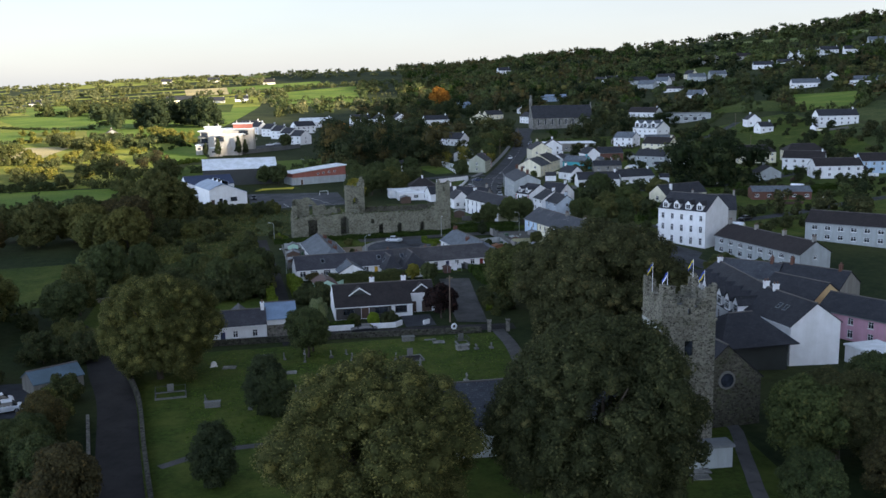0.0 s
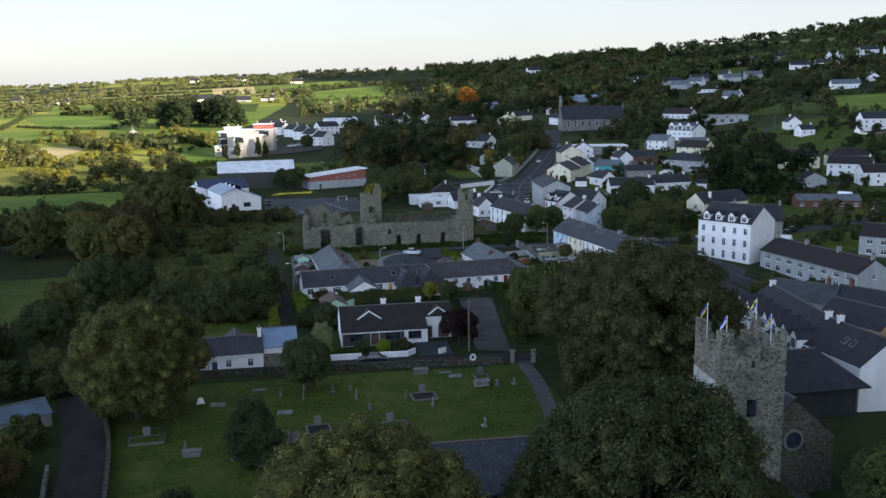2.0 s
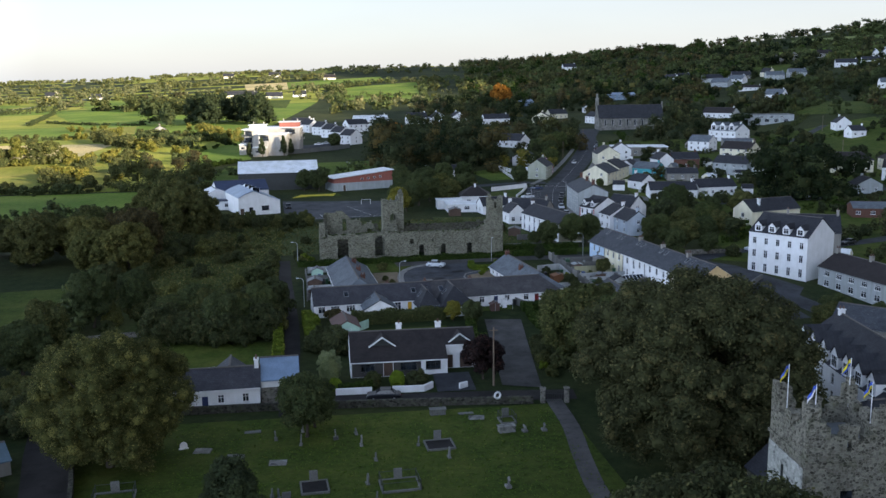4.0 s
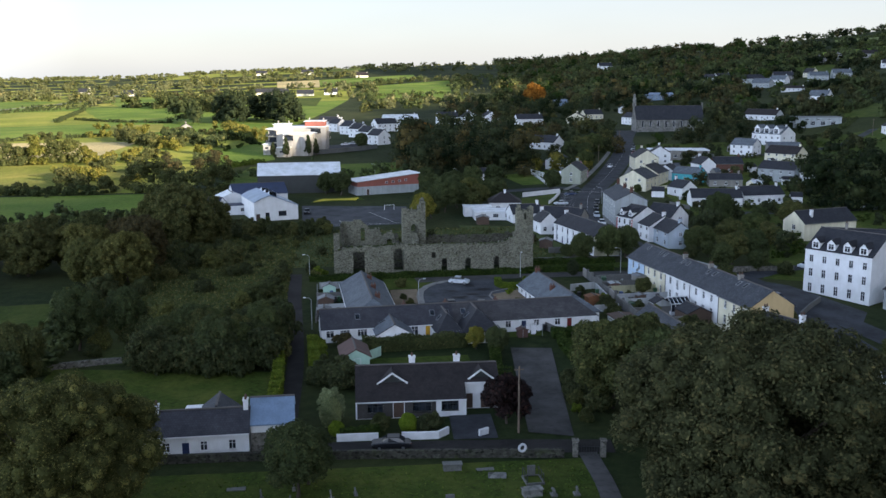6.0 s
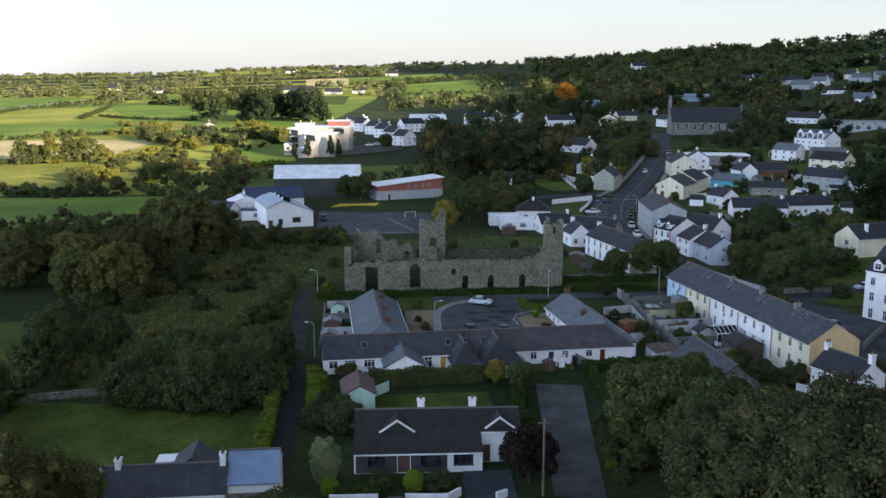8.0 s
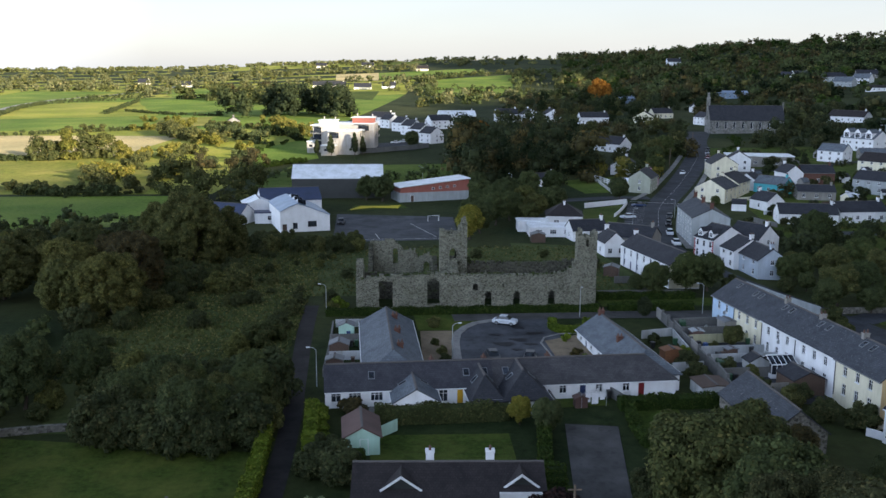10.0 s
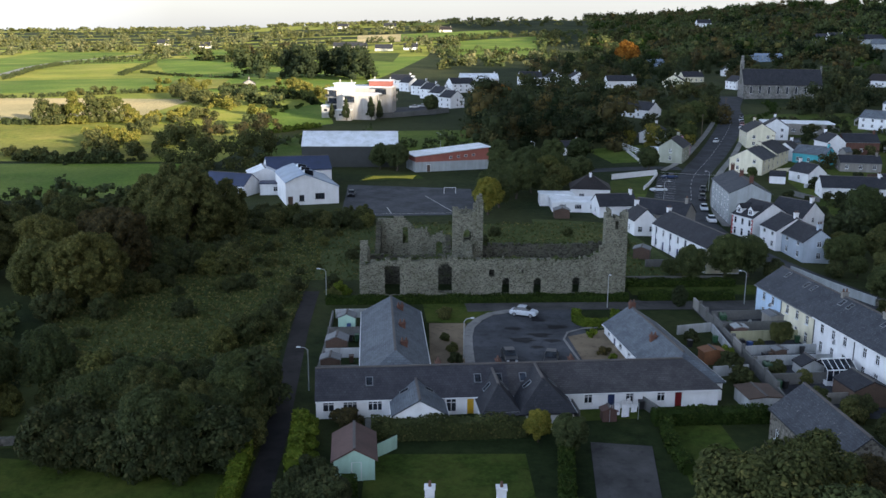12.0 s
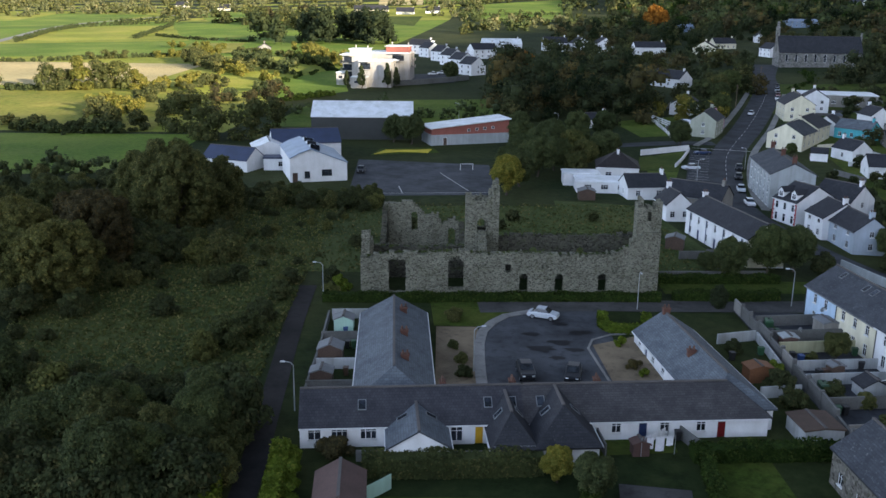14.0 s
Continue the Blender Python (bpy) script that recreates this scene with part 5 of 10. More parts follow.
# stepped battlements: high ragged corners, a lower merlon between
for k in range(4):
    e0 = -TS if k % 2 == 0 else -TS + 0.62
    tops = [(-TS, 3.75), (-TS + 0.95, 3.7), (-TS + 1.0, 2.5), (-TS + 1.55, 2.4), (-TS + 1.6, 1.6), (-0.75, 1.5), (-0.7, 2.35), (0.55, 2.3), (0.6, 1.45), (TS - 1.7, 1.55), (TS - 1.65, 2.3), (TS - 1.1, 2.5), (TS - 1.0, 3.5), (TS, 3.75)]
    bm = rag_wall(e0, -e0, -TS + 0.3, 0.6, tops, [(0.0, 0.5, 0.35, 0.7, False)] if k == 0 else [], 50 + k, 0.0)
    part("battlement", bm, STONE_T, tower, m=pose(0, 0, 16.45, 0, 0, 90 * k))
part("roof", boxes((-TS + 0.5, TS - 0.5, -TS + 0.5, TS - 0.5, 16.5, 16.9)), LEAD, tower)
# Lime-washed rubble, paler and bluish: the brighter west light is in its colour.
STONE_L = rubble("lime_washed_rubble", (0.24, 0.255, 0.25), (0.35, 0.365, 0.355), (0.33, 0.34, 0.33), 3.0, 0.35)
part("west_facing", boxes((-TS - 0.05, -TS - 0.004, -TS + 0.35, TS - 0.02, -1.0, 15.6)), STONE_L, tower, "lime-washed west face, paler for the west light")
part("slit_window", boxes((-TS - 0.07, -TS - 0.052, -0.7, -0.42, 12.8, 14.0)), GLASS, tower)
bm = bmesh.new()
tube(bm, (-TS - 0.12, 0.4, 3), (-TS - 0.12, 0.4, 14.6), 0.09, 0.09, 8)
part("drain_pipe", bm, DARKMETAL, tower)
FLAG_Y, FLAG_B, FLAG_W = plain("yellow_cloth", (0.62, 0.52, 0.02), 0.8), plain("blue_cloth", (0.05, 0.10, 0.42), 0.8), plain("white_cloth", (0.75, 0.75, 0.78), 0.8)
for fx, fy, fh, c1, c2 in ((-2.5, 1.6, 4.5, FLAG_B, FLAG_Y), (-2.3, -2.4, 4.3, FLAG_B, FLAG_W), (2.5, 2.2, 4.6, FLAG_Y, FLAG_B), (2.4, -1.2, 4.0, FLAG_B, FLAG_Y)):
    bm = bmesh.new()
    tube(bm, (fx, fy, 16.9), (fx, fy, 17.4 + fh), 0.04, 0.03, 6)
    pole_ob = part("flagpole", bm, FRAME, tower, "thin white flagpole")
    for j, c in enumerate((c1, c2)):
        bm = bmesh.new()
        g = [[bm.verts.new((fx - 0.04 - i * 0.075, fy + 0.1 * math.sin(i * 1.1 + j), 17.3 + fh - 0.26 * (j + q) - i * 0.05 - 0.01 * i * i)) for i in range(8)] for q in (0, 1)]
        for i in range(7):
            bm.faces.new((g[0][i], g[0][i + 1], g[1][i + 1], g[1][i]))
        fl = part("flag", bm, c, pole_ob)
        md = fl.modifiers.new("thick", "SOLIDIFY")
        md.thickness = 0.02
nave = house(29.6, 101.4, -2.0, 26.0, 9.0, 4.2, 3.4, wall=STONE_D, roof=SLATE3, label="low grey church nave with a slate roof and pale south wall", name="church_nave", category="church", fascia=False, front=row_of(4, 5.2, 1.2, 1.2, 2.6, "p", -2.0), verge=0.0)
part("lime_wash", boxes(*[(a, b, -4.53, -4.502, c, d) for a, b, c, d in ((-12.9, -10.42, 0, 4.1), (-9.18, -5.22, 0, 4.1), (-3.98, -0.02, 0, 4.1), (1.22, 5.18, 0, 4.1), (6.42, 12.9, 0, 4.1), (-10.42, -9.18, 0, 1.18), (-5.22, -3.98, 0, 1.18), (-0.02, 1.22, 0, 1.18), (5.18, 6.42, 0, 1.18))]), GREYR, nave, "pale lime-washed south wall")
part("bellcote", boxes((-13.3, -12.5, -0.5, 0.5, 6.5, 8.8), (-13.4, -12.4, -0.6, 0.6, 8.802, 9.0)), STONE_D, nave)
ch_hall = house(56.4, 105.6, 3.0, 9.6, 14.0, 6.2, 4.2, wall=STONE_M, roof=SLATE, ridge="y", label="stone church hall with round gable window beside the tower", name="church_hall", category="church", fascia=False)
b = bmesh.new()
tube(b, (0, -7.14, 6.0), (0, -6.95, 6.0), 1.15, 1.15, 24)
rose = part("round_window", b, GRAVE, ch_hall, "round stone-framed gable window")
b = bmesh.new()
tube(b, (0, -7.18, 6.0), (0, -7.142, 6.0), 0.88, 0.88, 24)
part("pane", b, GLASS, rose)
house(48.8, 88.6, -4.5, 5.4, 1.9, 2.4, 0.3, flat=True, wall=GREYR, roof=LEAD, label="small white flat-roofed lean-to at the foot of the tower", name="lean_to", category="outbuilding", right=[(0, 0, 0.9, 1.9, "d")])
ribbon("path", [(-10.2, 103.6), (-7.4, 105.4), (-2.9, 107.2), (5.0, 107.2), (14.0, 106.8)], 1.3, PATHWAY, 0.09, label="narrow gravel path across the churchyard", category="path")
ribbon("path", [(58.5, 103), (57.4, 97), (54.8, 91), (52.4, 85), (50.0, 79), (48, 70)], 1.6, PATHWAY, 0.09, label="narrow paved path past the tower", category="path")
drape("churchyard", [(43.2, 70), (54, 70), (58, 100), (43.2, 100)], LAWN, 0.04, 5, "shaded churchyard grass below the tower", "churchyard")
# Near-black wall colour stands for the shade on its timber posts.
house(73.2, 124.0, 0.0, 10.4, 9.6, 4.7, 3.0, wall=DARKMETAL, roof=SLATE, hip=(4.4, 4.4), label="low hall with walls darkened for shade and a broad hipped slate roof", name="visitor_hall", category="hall", over=1.2, fascia=False)

# ---------------------------------------------------------------- houses round the churchyard
def gablet(parent, x, y, z, w, hgt, slope, wall, edge):
    """A small dark gable set in the front slope with white barge boards."""
    back = hgt / slope
    b = bmesh.new()
    face(b, (x - w / 2, y, z), (x + w / 2, y, z), (x, y, z + hgt))
    g = part("gablet", b, wall, parent)
    b = bmesh.new()
    uvl = b.loops.layers.uv.new("UVMap")
    for s in (-1, 1):
        q = [(x + s * (w / 2 + 0.2), y - 0.2, z - 0.1), (x, y - 0.2, z + hgt + 0.08), (x, y + back, z + hgt + 0.08), (x + s * (w / 2 + 0.2), y + 0.1, z - 0.1)]
        f = face(b, *(q if s > 0 else q[::-1]))
        for lp in f.loops:
            lp[uvl].uv = (lp.vert.co.y, lp.vert.co.x + lp.vert.co.z)
    part("gablet_roof", b, TILE, g)
    b = bmesh.new()
    L = math.hypot(w / 2 + 0.25, hgt + 0.1)
    an = math.degrees(math.atan2(hgt + 0.1, w / 2 + 0.25))
    for s in (-1, 1):
        box(b, 0, L, -0.06, 0.06, -0.2, 0.0, m=pose(x + s * (w / 2 + 0.25), y - 0.26, z - 0.02, 0, 0, 0) @ Matrix.Diagonal((-s, 1, 1, 1)) @ pose(0, 0, 0, 0, -an, 0))
    bmesh.ops.recalc_face_normals(b, faces=b.faces)
    part("barge_board", b, edge, g)


house(-2.5, 156.9, 1.5, 12.0, 5.6, 3.0, 1.9, roof=TILE2, label="white cottage with a dark roof and white end chimneys", name="cottage", category="cottage", door_mats=DOORS,
      chim=[(-4.6, 0, 0.7), (5.6, 0, 0.9)], front=[(-3.3, 0.9, 0.85, 1.15, "w"), (-1.15, 0, 0.95, 2.0, "b"), (0.9, 0.9, 0.85, 1.15, "w"), (4.1, 0.9, 0.85, 1.15, "w")])
barn_s = house(6.1, 158.6, 1.5, 5.0, 6.4, 3.5, 2.0, wall=WHITE, roof=METALBLUE, label="tall white outbuilding with a blue metal roof", name="outbuilding", category="outbuilding", fascia=False)
part("stone_facing", boxes((-2.49, 2.49, -3.24, -3.202, -0.8, 2.3)), STONE_D, barn_s)
house(-0.8, 162.6, 1.5, 5.0, 5.0, 2.2, 1.9, wall=STONE_D, roof=SLATE3, ridge="y", label="small hipped stone outhouse behind the cottage", name="outhouse", category="outbuilding", fascia=False)
bg_h = house(23.3, 169.46, -1.5, 14.2, 11.0, 2.45, 2.9, roof=TILE, label="white and dark-clad bungalow with a broad brown tiled roof", name="bungalow", category="bungalow",
             front=[(-4.6, 0.75, 2.0, 1.2, "w"), (-1.6, 0, 1.5, 2.1, "d"), (1.4, 0.75, 2.4, 1.2, "w"), (5.0, 0.8, 2.2, 1.25, "w")], verge=0.02, frame_mat=DARKMETAL)
bg_w = house(32.72, 169.21, -1.5, 4.6, 5.8, 3.82, 1.53, roof=TILE, label="set-back white wing of the bungalow with a dark door", name="bungalow_wing", category="extension",
             front=[(-1.6, 0, 1.0, 2.1, "d"), (0.8, 0, 2.0, 2.1, "d")], verge=0.02)
for cx in (0.5, 6.5):
    chimney(bg_h, cx, 1.1, 4.4, 6.0, 0.8, 0.8, WHITE, 1)
gablet(bg_h, -2.3, -2.9, 3.9, 3.6, 1.3, 2.9 / 5.5, DARKMETAL, FRAME)
gablet(bg_w, -0.1, -2.5, 4.02, 3.0, 1.2, 2.9 / 5.5, DARKMETAL, FRAME)
part("dark_cladding", boxes(*[(a, b, -5.54, -5.502, c, d) for a, b, c, d in ((-6.9, -5.6, 0.02, 2.3), (-5.6, -3.6, 0.02, 0.74), (-5.6, -3.6, 1.97, 2.3), (-3.6, -2.36, 0.02, 2.3), (-2.36, -0.84, 2.12, 2.3), (-0.84, 0.2, 0.02, 2.3), (0.2, 2.6, 0.02, 0.74), (0.2, 2.6, 1.97, 2.3), (2.6, 3.2, 0.02, 2.3))]), plain("dark_stone_cladding", (0.055, 0.052, 0.05), 0.85, 0.3), bg_h, "dark grey stone-clad front wall")
drape("drive", [(27.6, 155.8), (33.0, 155.6), (33.4, 163.8), (28.0, 163.8)], ASPHALT, 0.1, 3, "dark asphalt forecourt of the bungalow", "drive")
shed = house(16.4, 186.2, 4.0, 4.0, 6.4, 2.2, 1.1, wall=PALEGREEN, roof=WOODR, ridge="y", label="mint-green garden shed with a red-brown roof", name="shed", category="shed", fascia=False, front=[(0.2, 0.0, 1.0, 1.9, "m")], door_mats={"m": PALEGREEN})
house(-27.2, 137.4, 30.0, 7.0, 4.6, 1.9, 1.2, wall=GREYBROWN, roof=plain("weathered_blue_sheet", (0.10, 0.15, 0.19), 0.7), label="low shed with a pale blue-grey roof by the road", name="shed", category="shed", fascia=False)
# ---------------------------------------------------------------- terrace east of the court
TA = 97.2
tdir = Vector((math.cos(radians(TA)), math.sin(radians(TA))))
tout = Vector((tdir.y, -tdir.x))
at = Vector((80.39, 190.2))
for length, wl_m, lab, nw in ((10.0, CREAM, "cream", 3), (10.0, WHITE, "white", 3), (9.5, WHITE, "white", 3), (9.0, CREAM, "cream", 3), (7.7, PALEBLUE, "pale blue", 2)):
    mid = at + tdir * length / 2 + tout * 4.0
    th = house(mid.x, mid.y, TA, length - 0.01, 8.0, 5.1, 2.6, wall=wl_m, roof=SLATE3, label=f"{lab} two-storey terraced house with a worn slate roof", name="terraced_house", category="terraced house", group="terrace by the yards",
               lights=[(length * 0.16, 1, 0.76), (length * 0.36, 1, 0.76)] if nw == 3 else [(0.4, 1, 0.78)], verge=0.0, back=row_of(nw, 2.7, 3.2, 0.85, 1.3) + row_of(nw, 2.7, 0.6, 0.85, 1.5), front=row_of(nw, 3.0, 3.1, 0.9, 1.2), chim=[(length * 0.48, 0, 0.5)] if nw == 3 and length > 9.2 else (), chim_mat=GREYBROWN, z=lz(78.0, 213.0) + 0.2)
    # a dark rain pipe at each party wall
    b = bmesh.new()
    tube(b, (length / 2 - 0.2, 4.06, 0), (length / 2 - 0.2, 4.06, 5.0), 0.06, 0.06, 6)
    part("rain_pipe", b, DARKMETAL, th)
    if at.y < 191:
        b = bmesh.new()
        face(b, (-length / 2 - 0.006, 3.99, -0.5), (-length / 2 - 0.006, -3.99, -0.5), (-length / 2 - 0.006, -3.99, 5.05), (-length / 2 - 0.006, 0, 7.6), (-length / 2 - 0.006, 3.99, 5.05))
        part("gable_render", b, BEIGE, th, "ochre rendered gable")
    at = at + tdir * length
house(83.0, 184.2, 22.0, 5.6, 7.4, 4.8, 2.0, roof=SLATE, ridge="y", label="small white house with slate roof at the terrace end", chim=[(-3.6, 0, 0.9), (3.6, 0, 0.7)], front=[(-1.6, 0.8, 0.9, 1.2, "w"), (1.6, 0.8, 0.9, 1.2, "w")], left=row_of(2, 2.6, 2.4, 0.8, 1.1))
house(64.5, 185.3, 3.0, 6.8, 13.8, 4.0, 2.6, wall=STONE_D, roof=SLATE3, ridge="y", label="old stone barn with a patched slate roof", name="barn", category="barn", fascia=False, left=[(-5, 1.0, 0.9, 1.2, "w"), (-1.5, 0.0, 1.2, 2.0, "d"), (2.0, 1.0, 0.9, 1.2, "w"), (5.0, 0.0, 1.2, 2.0, "d")])
# ---------------------------------------------------------------- houses up the east side
house(118.2, 225.6, -58.0, 14.0, 11.6, 9.2, 3.8, roof=SLATE, label="tall white three-storey house with four dormers", dormers=[(-5.0, 0.06, 1.7), (-1.7, 0.06, 1.7), (1.7, 0.06, 1.7), (5.0, 0.06, 1.7)], over=0.12, door_mats=DOORS,
      front=row_of(5, 2.8, 0.4, 0.9, 1.9) + row_of(5, 2.8, 3.6, 0.9, 1.7) + row_of(5, 2.8, 6.6, 0.9, 1.5))
house(125.2, 200.0, -82.0, 31.0, 8.6, 4.7, 2.6, wall=GREYR, roof=TILE, label="grey pebbledash two-storey terrace with tiled roof", name="terrace", category="terraced house", front=row_of(8, 3.7, 2.9, 1.6, 1.1) + row_of(8, 3.7, 0.7, 1.5, 1.3), chim=[(-15, 0, 0.9), (-5, 0, 0.9), (5, 0, 0.9), (14.8, 0, 0.9)], chim_mat=GREYBROWN, right=[(0, 3.2, 0.9, 1.0, "w")])
house(85.4, 143.4, -98.4, 26.0, 12.0, 5.3, 4.4, roof=SLATE, label="long white house with a row of gabled dormers", name="terrace", category="terraced house", dormers=[(k * 3.6 - 10.8, 0.02, 2.3) for k in range(7)], over=0.1, front=row_of(7, 3.6, 3.0, 0.9, 1.6) + row_of(7, 3.6, 0.6, 0.9, 1.6), chim=[(-12, 0, 0.6), (12.4, 0, 0.8)])
house(83.8, 127.6, 4.0, 8.9, 13.0, 6.5, 3.1, roof=SLATE, ridge="y", label="white gabled house with slate roof and rooflights", lights=[(-2.2, 1, 0.5), (-0.6, 1, 0.5)], chim=[(6, 0, 0.8)])
house(94.0, 119.0, 4.0, 6.0, 8.0, 2.8, 0.3, flat=True, roof=METALWHITE, label="flat-roofed white annexe beside the gabled house", name="annexe", category="extension")
house(104.5, 134.5, -66.0, 16.0, 8.0, 4.8, 2.4, wall=PINK, roof=SLATE, label="pink rendered street house with slate roof", front=row_of(4, 3.6, 3.0, 1, 1.2) + row_of(4, 3.6, 0.7, 1, 1.4))
house(101.5, 151.0, -72.0, 12.0, 8.0, 5.0, 2.6, wall=BEIGE, roof=SLATE, label="yellow-ochre street house with slate roof", front=row_of(3, 3.4, 3.0, 1, 1.2))
house(112.0, 162.0, -60.0, 14.0, 9.0, 4.6, 2.8, wall=GREYBROWN, roof=SLATE, label="grey rendered house with slate roof", chim=[(-5, 0, 1.0), (5, 0, 1.0)], chim_mat=BRICK)
house(104.0, 172.0, -50.0, 12.0, 8.0, 4.2, 2.6, wall=GREYBROWN, roof=SLATE3, label="grey back house with worn slate roof", chim=[(4, 0, 1.0)], chim_mat=BRICK)
house(161.5, 213.5, -50.0, 28.0, 9.0, 5.2, 2.6, wall=GREYR, roof=TILE, label="grey two-storey terrace with brown tiled roof", name="terrace", category="terraced house", front=row_of(8, 3.3, 3.2, 1.5, 1.1) + row_of(8, 3.3, 0.8, 1.4, 1.2), frame_mat=FRAME)
house(145.7, 289.2, 15.0, 18.0, 8.0, 4.8, 2.8, wall=CREAM, roof=SLATE, label="cream house with slate roof and white chimney", left=[(0, 2.6, 1.3, 1.3, "w")], chim=[(-5, -2, 1.6)], chim_mat=WHITE)
house(133.0, 246.0, -25.0, 16.0, 10.0, 6.0, 3.6, wall=GREYBROWN, roof=SLATE, label="grey rendered house with steep slate roof", chim=[(7.5, 0, 1), (-4, 0, 1)], right=row_of(2, 3, 3, 0.9, 1.3))
house(187.0, 294.0, -20.0, 20.0, 8.0, 3.0, 1.4, wall=BRICK, roof=SLATE2, label="low red-brick building with a grey roof", name="hall", category="building", front=row_of(5, 4.2, 1.0, 1.4, 1.0))
drape("lawn", [(160, 266), (214, 286), (206, 300), (152, 280)], LAWN, 0.1, 6, "bright clipped lawn by the brick building", "lawn")


def auto(w, d, h, ridge):
    """Plain rows of windows for a house of that size."""
    n = max(2, int(w / 3.4))
    f = row_of(n, w / n, 0.8, 1.0, 1.2)
    if h > 4.2:
        f = f + row_of(n, w / n, 3.1, 1.0, 1.15)
    m = max(1, int(d / 4.5))
    s = row_of(m, d / m, 0.8, 0.9, 1.2) + (row_of(m, d / m, 3.1, 0.9, 1.1) if h > 4.2 else [])
    return f, s


def hs(x, y, ang, w, d, h, r, wall, roof, label, ridge="x", ch=1, **kw):
    f, s = auto(w, d, h, ridge)
    c = [((w if ridge == "x" else d) * 0.42 * k, 0, 0.8) for k in ((1,) if ch == 1 else (1, -1))] if ch else []
    return house(x, y, ang, w, d, h, r, wall, roof, label, ridge=ridge, front=f, left=s, right=s, chim=c, group="village houses", **kw)


